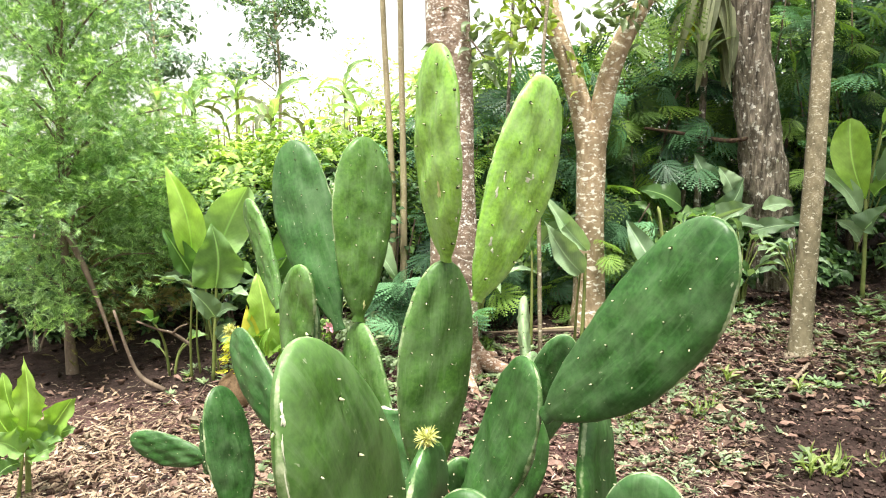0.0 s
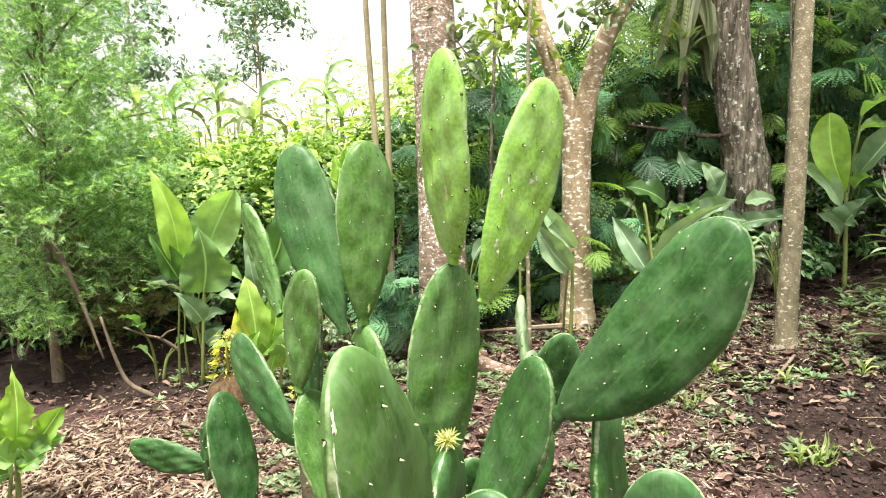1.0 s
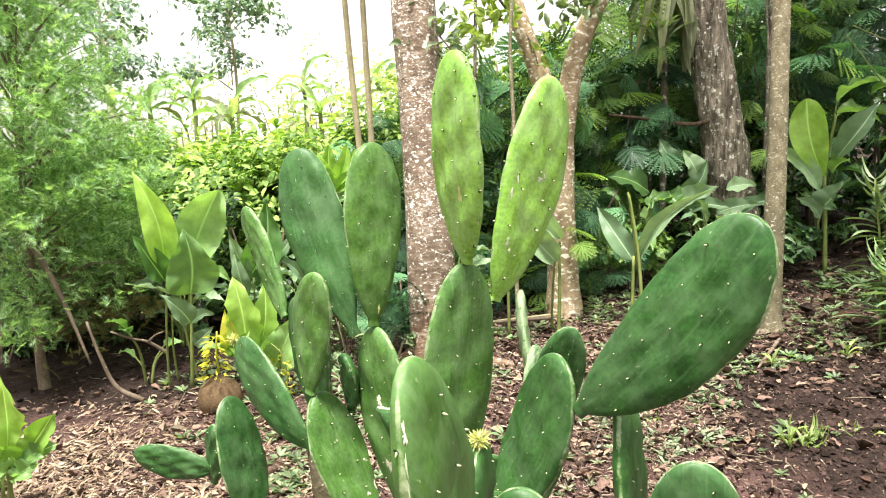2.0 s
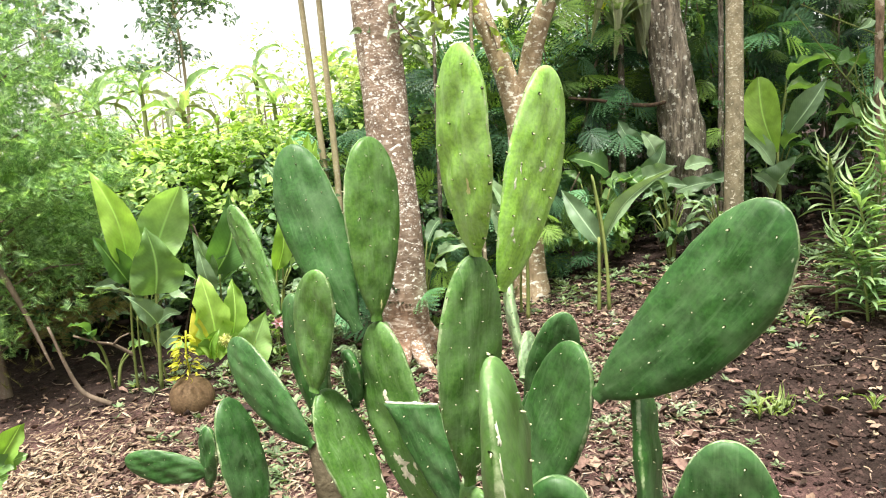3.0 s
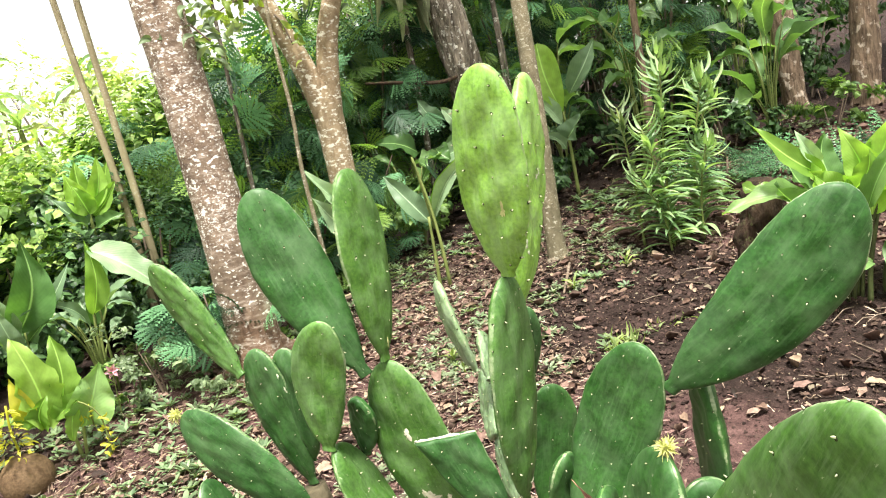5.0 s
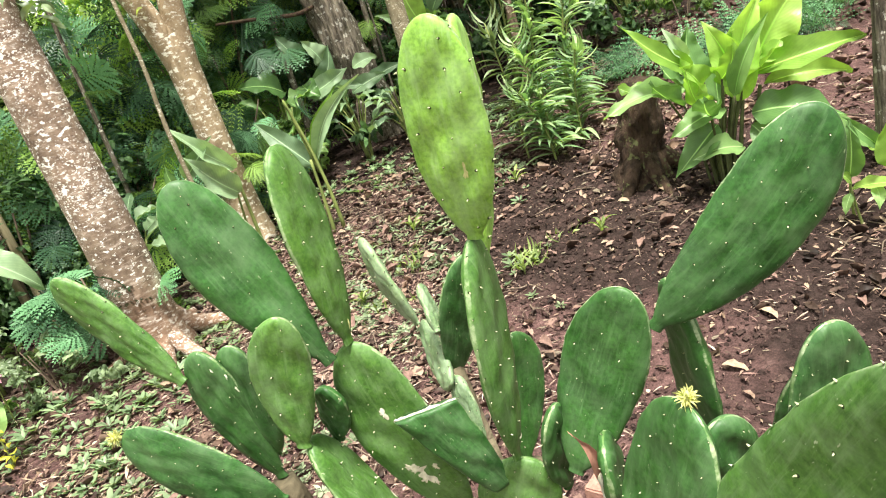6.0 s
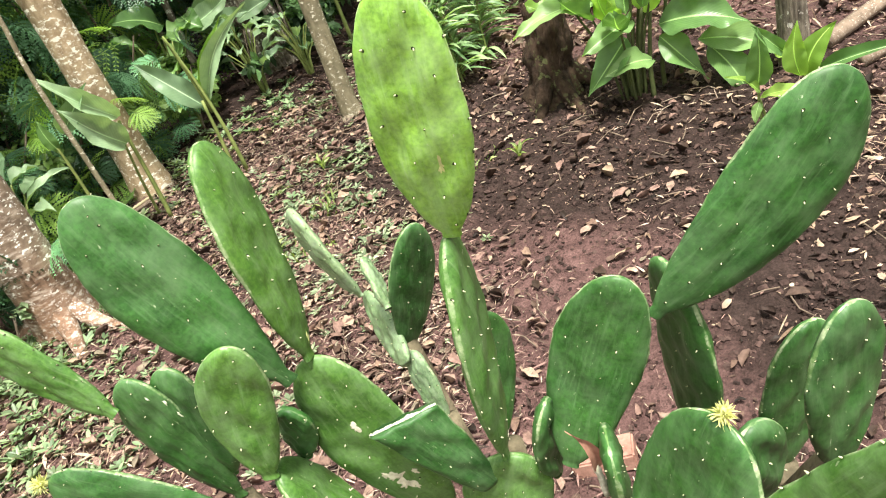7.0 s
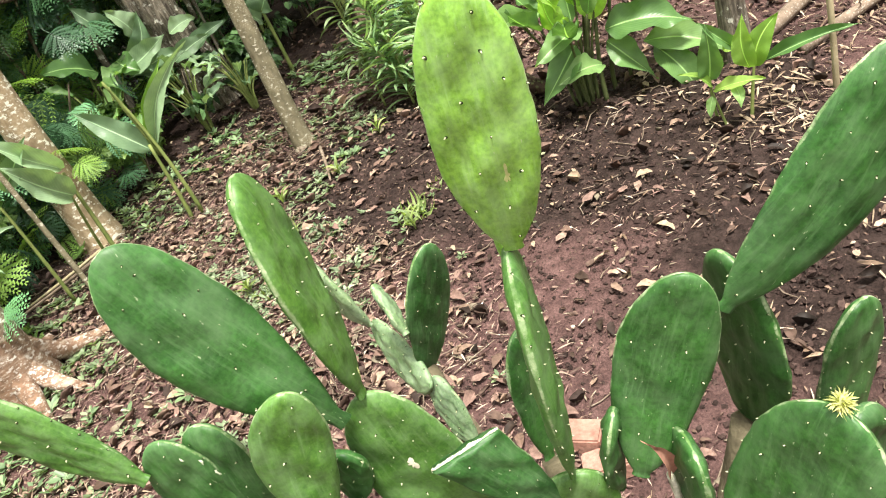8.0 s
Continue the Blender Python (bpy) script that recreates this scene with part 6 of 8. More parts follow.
# ---------------------------------------------------------------- coconut with its yellow flower strands
def build_coconut():
    x, y = -1.172, 4.05
    r = 0.125
    z = zg(x, y)
    t = thing("old_coconut", (x, y, z), "round brown dry coconut lying on the soil", "coconut")
    v, f = [], []
    NU, NV = 22, 14
    for j in range(NV):
        ph = math.pi * j / (NV - 1)
        for i in range(NU):
            th = 2 * math.pi * i / NU
            rr = r * (1 + 0.035 * math.cos(3 * th) * math.sin(ph) + 0.012 * math.sin(7 * th + 3 * ph))
            v.append((x + rr * math.sin(ph) * math.cos(th), y + rr * math.sin(ph) * math.sin(th), z + r * 0.5 + rr * 1.0 * math.cos(ph)))
    for j in range(NV - 1):
        for i in range(NU):
            i2 = (i + 1) % NU
            f.append((j * NU + i, (j + 1) * NU + i, (j + 1) * NU + i2, j * NU + i2))
    part_np("husk", v, f, M_HUSK, t)
    t2 = thing("yellow_flower_strand", (x, y, z + 0.2), "tangle of drooping yellow flower strands over the coconut", "flower")
    rng = np.random.default_rng(8)
    ch = []
    for k in range(70):
        a = rng.random() * 6.28
        s = rng.random()
        rr = 0.015 + 0.045 * s
        p = np.array([x + 0.01 + math.cos(a) * rr, y - 0.07 + math.sin(a) * rr * 0.8, z + 0.44 - 0.24 * s])
        d = unit(np.array([math.cos(a) * 0.7, math.sin(a) * 0.7 - 0.2, -0.5 + 0.6 * rng.random()]))
        ch.append(blade(p, p + d * (0.035 + 0.03 * rng.random()), 0.014, rng.normal(size=3) + (0, 0, 1), sag=0.15, rows=5, seed=k)[:2])
    ch.append(tube(spline([(x + 0.01, y - 0.02, z + 0.21), (x + 0.01, y - 0.06, z + 0.33), (x + 0.02, y - 0.05, z + 0.46)], 8), [0.006] * 8, 5))
    v, f = join(ch)
    part_np("strand", v, f, M_YELLOW, t2, kind="stuff")
    for bx, by, bz in ((-0.83, 4.1, 0.5), (-0.78, 4.0, 0.34)):
        t3 = thing("yellow_flower_strand", (bx, by, bz), "hanging yellow flower strand on the lime plant", "flower")
        ch = []
        for k in range(18):
            p = np.array([bx + rng.normal() * 0.02, by + rng.normal() * 0.02, bz + 0.1 - 0.013 * k])
            d = unit(rng.normal(size=3) + (0, -0.2, -0.4))
            ch.append(blade(p, p + d * 0.045, 0.02, rng.normal(size=3), rows=4, seed=k)[:2])
        v, f = join(ch)
        part_np("floret", v, f, M_YELLOW, t3, kind="stuff")
        v, f = tube(spline([(-0.96, 4.17, bz + 0.16), ((bx - 0.96) / 2, by + 0.04, bz + 0.2), (bx, by, bz + 0.1), (bx, by, bz - 0.13)], 10), [0.004] * 10, 5)
        part_np("stalk", v, f, M_STALK, t3)
    # a small pink flower
    t4 = thing("pink_flower", (-0.70, 4.43, 0.54), "small pink flower among the leaves", "flower")
    for k in range(6):
        a = k * 1.05
        leaf_part("petal", t4, M_PINK, (-0.70, 4.43, 0.54), (-0.70 + 0.045 * math.cos(a), 4.41, 0.54 + 0.045 * math.sin(a)), 0.026, (0, -1, 0.2), rows=5)
    stalk(t4, [(-0.72, 4.5, zg(-0.72, 4.5) - 0.01), (-0.71, 4.45, 0.4), (-0.70, 4.43, 0.54)], 0.004)


build_coconut()


# ---------------------------------------------------------------- sticks, stump, bricks
def stick(name, ctrl, r0, r1, label, seed, category="stick", mat=None):
    t = thing(name, ctrl[0], label, category)
    v, f = tube(spline(ctrl, 14), np.linspace(r0, r1, 14), 8, 0.1, seed)
    part_np("wood", v, f, mat or M_TWIG, t)
    return t


s1 = stick("leaning_stick", [(-1.70, 4.3, zg(-1.7, 4.3) + 0.015), (-1.86, 4.32, 0.24), (-1.93, 4.3, 0.42), (-1.985, 4.27, 0.66)], 0.016, 0.008, "bare grey stick leaning by the bush", 31)
s2 = stick("fallen_twig", [(-1.62, 4.55, zg(-1.62, 4.55) + 0.2), (-1.72, 4.5, 0.47), (-1.8, 4.47, 0.5), (-1.92, 4.43, 0.56)], 0.012, 0.006, "dark forked twig among the leaves", 32)
v, f = tube(spline([(-1.72, 4.5, 0.47), (-1.66, 4.46, 0.52), (-1.6, 4.44, 0.545)], 8), np.linspace(0.008, 0.004, 8), 6)
part_np("wood", v, f, M_TWIG, s2)
stick("fallen_branch", [(2.15, 4.1, zg(2.15, 4.1) + 0.02), (1.95, 3.85, zg(1.95, 3.85) + 0.03), (1.82, 3.7, zg(1.82, 3.7) + 0.02)], 0.012, 0.006, "thin fallen branch lying on leaf litter", 33)
stick("fallen_branch", [(1.0, 5.0, zg(1.0, 5.0) + 0.03), (0.7, 4.9, zg(0.7, 4.9) + 0.06), (0.3, 4.95, zg(0.3, 4.95) + 0.05)], 0.013, 0.007, "reddish fallen branch lying on leaf litter", 34)
stick("fallen_branch", [(1.0, 5.0, zg(1.0, 5.0) + 0.05), (0.75, 4.98, zg(0.75, 4.98) + 0.05), (0.45, 5.05, zg(0.45, 5.05) + 0.02)], 0.012, 0.007, "yellowish fallen palm rib on the soil", 35, mat=M_CANE)
stick("climbing_stem", [(0.62, 4.35, zg(0.62, 4.35) - 0.03), (0.6, 4.35, 0.9), (0.585, 4.35, 1.42), (0.6, 4.33, 1.75), (0.59, 4.33, 2.3), (0.67, 4.4, 3.0)], 0.0135, 0.011, "thin bare grey-brown sapling stem", 36, "sapling", M_GREYBARK)
stick("wooden_stake", [(2.84, 1.34, zg(2.84, 1.34) - 0.05), (2.838, 1.33, 0.4), (2.835, 1.32, 0.95)], 0.015, 0.014, "short wooden stake standing in the soil", 37, "stake", M_CANE)
stick("dead_post", [(3.12, 1.84, zg(3.12, 1.84) - 0.05), (3.12, 1.83, 0.6), (3.14, 1.8, 1.5)], 0.075, 0.065, "brown weathered trunk of a dead plant", 38, "post", M_DARKBARK)
for k, (ax_, ay_, bx_, by_, rr) in enumerate(((3.15, 1.55, 4.3, 0.9, 0.03), (3.3, 1.75, 4.6, 1.35, 0.04), (3.6, 1.2, 4.5, 0.5, 0.025), (2.95, 1.2, 3.9, 0.35, 0.018))):
    stick("fallen_log", [(ax_, ay_, zg(ax_, ay_) + rr), ((ax_ + bx_) / 2, (ay_ + by_) / 2, zg((ax_ + bx_) / 2, (ay_ + by_) / 2) + rr + 0.02), (bx_, by_, zg(bx_, by_) + rr)], rr, rr * 0.8, "dry fallen pole lying on straw", 60 + k, "log")


def build_stump():
    x, y = 2.66, 2.98
    z = zg(x, y)
    t = thing("tree_stump", (x, y, z), "dark mossy rotten tree stump", "stump")
    line = spline([(x - 0.02, y, z - 0.06), (x, y, z + 0.1), (x + 0.02, y - 0.02, z + 0.3), (x + 0.04, y - 0.05, z + 0.56)], 40)
    v, f = tube(line, np.interp(np.linspace(0, 1, 40), (0, 0.12, 0.3, 0.9, 1.0), (0.22, 0.165, 0.135, 0.115, 0.08)), 48, 0.12, 3)
    axis = np.repeat(line, 48, axis=0)
    out = (v - axis) / (np.linalg.norm(v - axis, axis=1)[:, None] + 1e-9)
    v = v + out * np.array([0.02 * noise.noise((p[0] * 22, p[1] * 22, p[2] * 7)) + 0.01 * noise.noise((p[0] * 60, p[1] * 60, p[2] * 25)) for p in v])[:, None]
    part_np("trunk", v, f, M_MOSSBARK, t)
    for k, (dx, dy) in enumerate(((-0.3, -0.1), (-0.15, -0.28), (0.2, -0.25))):
        v, f = tube(spline([(x + dx * 0.3, y + dy * 0.3, z + 0.12), (x + dx * 0.7, y + dy * 0.7, zg(x + dx * .7, y + dy * .7) + 0.04), (x + dx * 1.2, y + dy * 1.2, zg(x + dx * 1.2, y + dy * 1.2) - 0.02)], 8), np.linspace(0.06, 0.015, 8), 8, 0.1, k)
        part_np("root", v, f, M_MOSSBARK, t)


build_stump()


def brick_mesh():
    bm = bmesh.new()
    bmesh.ops.create_cube(bm, size=1.0)
    bmesh.ops.scale(bm, vec=(0.1, 0.19, 0.06), verts=bm.verts)
    bmesh.ops.bevel(bm, geom=bm.edges[:], offset=0.006, segments=2, affect="EDGES")
    me = bpy.data.meshes.new("brick")
    bm.to_mesh(me)
    bm.free()
    me.materials.append(M_BRICK)
    return me


BRICK = brick_mesh()
for bx, by, rz, rx in ((0.74, 1.66, 18, 4), (0.70, 1.5, 35, -6)):
    b = tagged(new("brick", BRICK), "weathered red brick half sunk in the soil", "brick", "loose bricks")
    b.matrix_world = pose(bx, by, float(zg(bx, by)) + 0.018, rx, 3, rz)

# ---------------------------------------------------------------- details of the cactus
def build_bud(base, tip, size, seed):
    """A ball of narrow pointed scales opening from one point."""
    rng = np.random.default_rng(seed)
    B, T = np.array(base), np.array(tip)
    axv = unit(T - B)
    e1 = unit(np.cross(axv, (0.3, 0.8, 0.1)))
    e2 = np.cross(axv, e1)
    core = B + (T - B) * 0.5
    ch = [tube([B - axv * 0.004, core, T], [size * 0.3, size * 0.42, size * 0.2], 8)]
    for k in range(84):
        lat = -0.45 + 1.45 * (k + 0.5) / 84
        ring = math.sqrt(max(0.0, 1 - lat * lat))
        d = unit((math.cos(k * 2.4) * e1 + math.sin(k * 2.4) * e2) * ring + axv * lat + rng.normal(size=3) * 0.12)
        p = core + d * size * 0.25
        ch.append(blade(p, p + d * size * (0.8 + 0.45 * rng.random()), size * 0.17, axv * 0.5 + rng.normal(size=3) * 0.3, sag=0.08, fold=0.4, wave=0, shape=(0.35, 0.9), rows=5, seed=k)[:2])
    return join(ch)


for pad_ob, (bb, bt, sz) in ((pad_v, ((0.006, 0.66, 1.226), (0.007, 0.656, 1.243), 0.0105)), (pad_l, ((-0.41, 1.448, 1.157), (-0.424, 1.452, 1.166), 0.0125))):
    v, f = build_bud(bb, bt, sz, 3)
    part_np("flower_bud", v, f, M_BUD, pad_ob, "spiky pale yellow flower bud")

for s, c, ln, wd in ((0.67, 0.07, 0.028, 0.11), (0.37, -0.3, 0.035, 0.1), (0.35, -0.12, 0.026, 0.28), (0.29, -0.05, 0.04, 0.24), (0.33, 0.36, 0.02, 0.16), (0.26, 0.12, 0.022, 0.14)):
    scar(pad_m, s, c, -1, ln, wd, seed=int(s * 100))
    if s < 0.6:
        scar(pad_m, s - 0.02, c + 0.1, 1, ln * 0.7, wd * 0.7, seed=int(s * 90))
scar(pad_a, 0.35, -0.27, 1, 0.04, 0.1, M_SCARYELLOW, 4)
for s, c, ln, wd in ((0.55, -0.02, 0.012, 0.16), (0.52, -0.66, 0.03, 0.04), (0.25, -0.62, 0.02, 0.08), (0.45, -0.8, 0.025, 0.05), (0.57, 0.1, 0.016, 0.04), (0.22, -0.5, 0.012, 0.06)):
    scar(pad_b, s, c, -1, ln, wd, M_SCARGREEN, int(s * 100))
for s, c, ln, wd in ((0.33, 0.8, 0.03, 0.12), (0.22, 0.75, 0.03, 0.14), (0.31, 0.32, 0.015, 0.08), (0.5, 0.6, 0.012, 0.06), (0.69, -0.12, 0.01, 0.05)):
    scar(pad_k, s, c, -1, ln, wd, seed=int(s * 100))
scar(pad_d, 0.09, -0.6, 1, 0.014, 0.3, seed=3)
scar(pad_e2, 0.09, 0.27, -1, 0.03, 0.12, M_SCARYELLOW, 5)
for k, (s, c) in enumerate(((0.69, -0.9), (0.79, -0.86), (0.6, -0.9), (0.86, -0.6))):
    scar(pad_g1, s, c - 0.05, 1, 0.022, 0.03, M_SCARGREEN, k)
# worn white skin along the rim and tip of the large front pad
for k, (u, c, ln, wd) in enumerate(((0.968, -0.96, 0.01, 0.035), (0.945, -0.985, 0.014, 0.012), (0.91, -0.988, 0.018, 0.008), (0.82, -0.99, 0.022, 0.006), (0.74, -0.99, 0.012, 0.005))):
    scar(pad_w, u, c, -1, ln, wd, M_SCARGREEN, 40 + k)
# the dry white edge of the broken pad, and a withered flap of skin
at_cut = PAD_FACE[pad_cut.name]
cut_pts = [at_cut(1.0, c, 1)[0] * 0.5 + at_cut(1.0, c, -1)[0] * 0.5 for c in (-0.98, -0.6, -0.2, 0.2, 0.6, 0.98)]
cut_line = spline(cut_pts, 40)
wave_ = np.arange(40)
cut_rng = np.random.default_rng(6)
cut_line[:, 2] += 0.0009 * np.sin(wave_ * 0.55 + 1) + cut_rng.normal(size=40) * 0.0005 - 0.0001
v, f = tube(cut_line, (0.0009 + 0.0021 * np.sin(np.pi * np.clip((wave_ + 2) / 43, 0, 1)) ** 0.6) * (0.85 + 0.25 * np.sin(wave_ * 0.37) + 0.12 * cut_rng.normal(size=40)), 8, 0.3, 4)
part_np("cut_edge", v, f, M_CUTEDGE, pad_cut, "dry white cut edge")
leaf_part("withered_flap", pad_n, M_FLAP, (0.022, 0.877, 1.1), (0.052, 0.871, 1.008), 0.02, (-0.6, -0.7, 0.4), sag=0.03, fold=0.4, wave=0.08, shape=(1.7, 0.5), seed=4)
v, f = tube(spline([(0.047, 0.871, 1.015), (0.052, 0.872, 0.99), (0.055, 0.874, 0.95)], 8), [0.004, 0.005, 0.0055, 0.005, 0.0055, 0.005, 0.005, 0.004], 7, 0.3, 6)
part_np("dry_edge", v, f, M_CUTEDGE, pad_n, "dry white edge of broken skin")



# ---------------------------------------------------------------- forest on the slope
def fronds(name, parent, mat, centres, dirs, size, rng, template):
    n = len(centres)
    ups = rng.normal(size=(n, 3)) * 0.6 + (-0.1, -0.5, 0.85)
    v, f = stamp(template[0], template[1], centres, axes_from(dirs, ups), size * (0.7 + 0.6 * rng.random(n)))
    ob = part_np(name, v, f, mat, parent, smooth=False, kind="stuff")
    ob.data.attributes.new("tone", "FLOAT", "POINT").data.foreach_set("value", np.repeat(rng.random(n), len(template[0])).astype(np.float32))
    return ob


def build_forest():
    rng = np.random.default_rng(55)
    tpl = twice_feathered()
    fan = fan_leaf()
    # feathery saplings with bluish green fronds
    spots = ((0.85, 5.6, 0.75), (0.35, 5.45, 0.7), (1.35, 5.75, 0.8), (0.75, 6.2, 1.5), (1.25, 6.05, 1.7), (1.75, 6.35, 1.9), (2.15, 6.6, 2.2), (2.9, 6.7, 2.4), (3.3, 6.3, 2.0), (3.7, 6.5, 2.4), (4.3, 6.3, 2.3), (0.2, 6.1, 1.3), (4.9, 6.0, 2.2), (1.5, 6.9, 1.9), (5.4, 6.3, 2.2), (2.55, 6.9, 2.4))
    for k, (x, y, h) in enumerate(spots):
        z = zg(x, y)
        t = thing("feather_leaf_sapling", (x, y, z), "sapling with drooping feathery dark green leaves", "sapling", "feather-leaved saplings")
        for q in range(3):
            a = rng.random() * 6.28
            line = spline([(x, y, z - 0.03), (x + 0.12 * math.cos(a), y + 0.12 * math.sin(a), z + h * 0.5), (x + 0.35 * math.cos(a), y + 0.35 * math.sin(a), z + h)], 10)
            v, f = tube(line, np.linspace(0.016, 0.005, 10), 6, 0.1, k * 3 + q)
            br = part_np("stem", v, f, M_TWIG, t)
            m = 6
            s = rng.random(m) ** 0.8
            base = np.array([line[min(9, int(2 + 7.9 * u))] for u in s]) + rng.normal(size=(m, 3)) * 0.14
            az = rng.random(m) * 6.28
            d = np.stack([np.cos(az), np.sin(az) * 0.6, rng.normal(size=m) * 0.45 - 0.15], 1)
            fronds("foliage", br, M_BLUEFERN if (k + q) % 2 else M_DEEPBRIGHT, base, d, 0.42 if k > 2 else 0.3, rng, tpl)
            # leaves spread like fans on the outer twigs
            m = 19
            base = np.array([line[min(9, int(2 + 7.9 * u))] for u in rng.random(m) ** 0.7]) + rng.normal(size=(m, 3)) * (0.16, 0.12, 0.13) + (0, -0.1, 0)
            az = rng.random(m) * 6.28
            d = np.stack([np.cos(az), np.sin(az) * 0.6 - 0.35, rng.normal(size=m) * 0.3 - 0.3], 1)
            fronds("fan_leaves", br, M_DEEPBRIGHT if (k + q) % 3 == 0 else M_BLUEFERN, base, d, 0.3 if k > 2 else 0.24, rng, fan)
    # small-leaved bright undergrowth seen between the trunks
    for k, (x, y, rx, rz, h, n, mat) in enumerate(((0.9, 6.6, 0.5, 0.5, 1.6, 900, M_BRIGHT), (1.55, 7.0, 0.6, 0.5, 1.7, 1100, M_BRIGHT), (2.1, 7.4, 0.5, 0.6, 1.4, 900, M_BRIGHT), (3.2, 7.0, 0.6, 0.8, 1.6, 1100, M_HEDGE), (1.3, 5.95, 0.35, 0.3, 0.5, 420, M_BRIGHT), (0.75, 5.95, 0.3, 0.25, 0.5, 300, M_BRIGHT), (2.35, 5.7, 0.35, 0.22, 0.3, 420, M_SHADED), (2.75, 5.5, 0.4, 0.22, 0.3, 450, M_SHADED), (1.7, 5.55, 0.4, 0.25, 0.35, 500, M_HEDGE), (0.95, 5.75, 0.4, 0.3, 0.35, 500, M_HEDGE), (3.3, 5.95, 0.5, 0.3, 0.4, 520, M_SHADED), (4.1, 5.9, 0.5, 0.35, 0.5, 500, M_SHADED), (5.0, 5.4, 0.5, 0.4, 0.5, 500, M_HEDGE), (4.6, 5.0, 0.5, 0.3, 0.3, 420, M_SHADED), (5.6, 6.2, 0.7, 0.5, 0.6, 800, M_SHADED), (6.8, 5.9, 0.7, 0.5, 0.6, 800, M_SHADED), (7.4, 4.6, 0.7, 0.5, 0.6, 800, M_SHADED), (5.6, 4.7, 0.4, 0.25, 0.25, 350, M_HEDGE), (7.0, 3.2, 0.7, 0.5, 0.5, 700, M_SHADED), (6.0, 2.6, 0.6, 0.35, 0.35, 450, M_SHADED), (7.2, 1.6, 0.7, 0.5, 0.5, 600, M_SHADED), (2.4, 7.2, 0.7, 0.8, 1.6, 1100, M_BRIGHT), (1.2, 7.6, 0.7, 0.7, 1.3, 1100, M_BRIGHT), (3.6, 7.3, 0.6, 0.8, 1.4, 900, M_BRIGHT))):
        bush("undergrowth", (x, y), (rx, 0.35, rz), n, 0.1 if mat is M_SHADED else 0.075, 0.045, mat, 300 + k, "leafy undergrowth at the forest edge", "undergrowth", "shrub", 3, h)
    # tall crowns behind, down to the ground, shade put into their dark leaf colour
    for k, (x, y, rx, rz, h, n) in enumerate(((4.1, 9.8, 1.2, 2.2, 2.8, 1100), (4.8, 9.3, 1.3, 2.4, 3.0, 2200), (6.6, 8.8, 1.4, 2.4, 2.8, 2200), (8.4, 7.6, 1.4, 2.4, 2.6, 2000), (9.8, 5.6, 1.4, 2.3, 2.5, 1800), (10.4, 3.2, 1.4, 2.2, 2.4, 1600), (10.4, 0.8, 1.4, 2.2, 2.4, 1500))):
        bush("forest_tree", (x, y), (rx, 1.0, rz), n, 0.2, 0.09, M_SHADED, 340 + k, "tall leafy tree closing the forest, coloured dark for shade", "forest trees", "tree", 3, h)
    # thin dark stems in the thicket
    for k, (x, y, h, r) in enumerate(((2.05, 6.2, 2.6, 0.02), (3.05, 6.1, 3.2, 0.028), (0.45, 5.5, 2.8, 0.018), (2.85, 5.7, 2.6, 0.011))):
        stick("thicket_sapling", [(x, y, zg(x, y) - 0.03), (x + 0.03, y, zg(x, y) + h * 0.5), (x - 0.03 + 0.05 * (k % 3), y, zg(x, y) + h)], r, r * 0.7, "thin dark stem rising through the thicket", 400 + k, "stem", M_DARKBARK)
    # a dead branch lodged between the palm and the rough trunk
    stick("dead_branch", [(1.62, 5.86, 1.9), (1.9, 5.84, 1.86), (2.1, 5.88, 1.83), (2.3, 5.8, 1.8), (2.52, 5.78, 1.84)], 0.011, 0.02, "dark dead branch lodged between the trunks", 431, "branch", M_MOSSBARK)
    # strap-leaved palm with hanging dry leaves
    x, y = 2.12, 6.02
    z = zg(x, y)
    t = thing("strap_leaf_palm", (x, y, z), "palm with long hanging grey and yellow strap leaves", "palm")
    v, f = tube(spline([(x, y, z - 0.03), (x + 0.02, y, z + 1.5), (x + 0.03, y, z + 3.2)], 12), np.linspace(0.03, 0.024, 12), 8, 0.06, 3)
    part_np("trunk", v, f, M_DARKBARK, t)
    for k in range(15):
        a = k * 2.4
        top = np.array([x + 0.03, y - 0.05, z + 2.6 + 0.05 * (k % 5)])
        out = np.array([math.cos(a) * (0.15 + 0.02 * k), -abs(math.sin(a)) * 0.15, 0])
        low = top + out + (0, 0, -0.75 - 0.35 * rng.random())
        leaf_part("strap", t, M_YELLOW if k == 4 else M_STRAP, top, low, 0.085, (0.2, -1, 0.1), sag=0.1 if k % 2 else -0.05, fold=0.3, shape=(0.3, 0.6), seed=k)
    for k in range(26):
        a = rng.random() * 6.28
        b = np.array([x - 0.05, y - 0.12, z + 1.85])
        tip = b + np.array([math.cos(a) * 0.33, math.sin(a) * 0.25, 0.12 + 0.16 * rng.random()])
        leaf_part("fan_leaf", t, M_WEED, b + (tip - b) * 0.1, tip, 0.035, (0, -0.4, 1), sag=0.18, fold=0.3, shape=(0.5, 0.9), rows=7, seed=k)
    # twigs and leaves that hang into view from the limbs
    forked, speckled = bpy.data.objects["forked_tree"], bpy.data.objects["speckled_tree"]
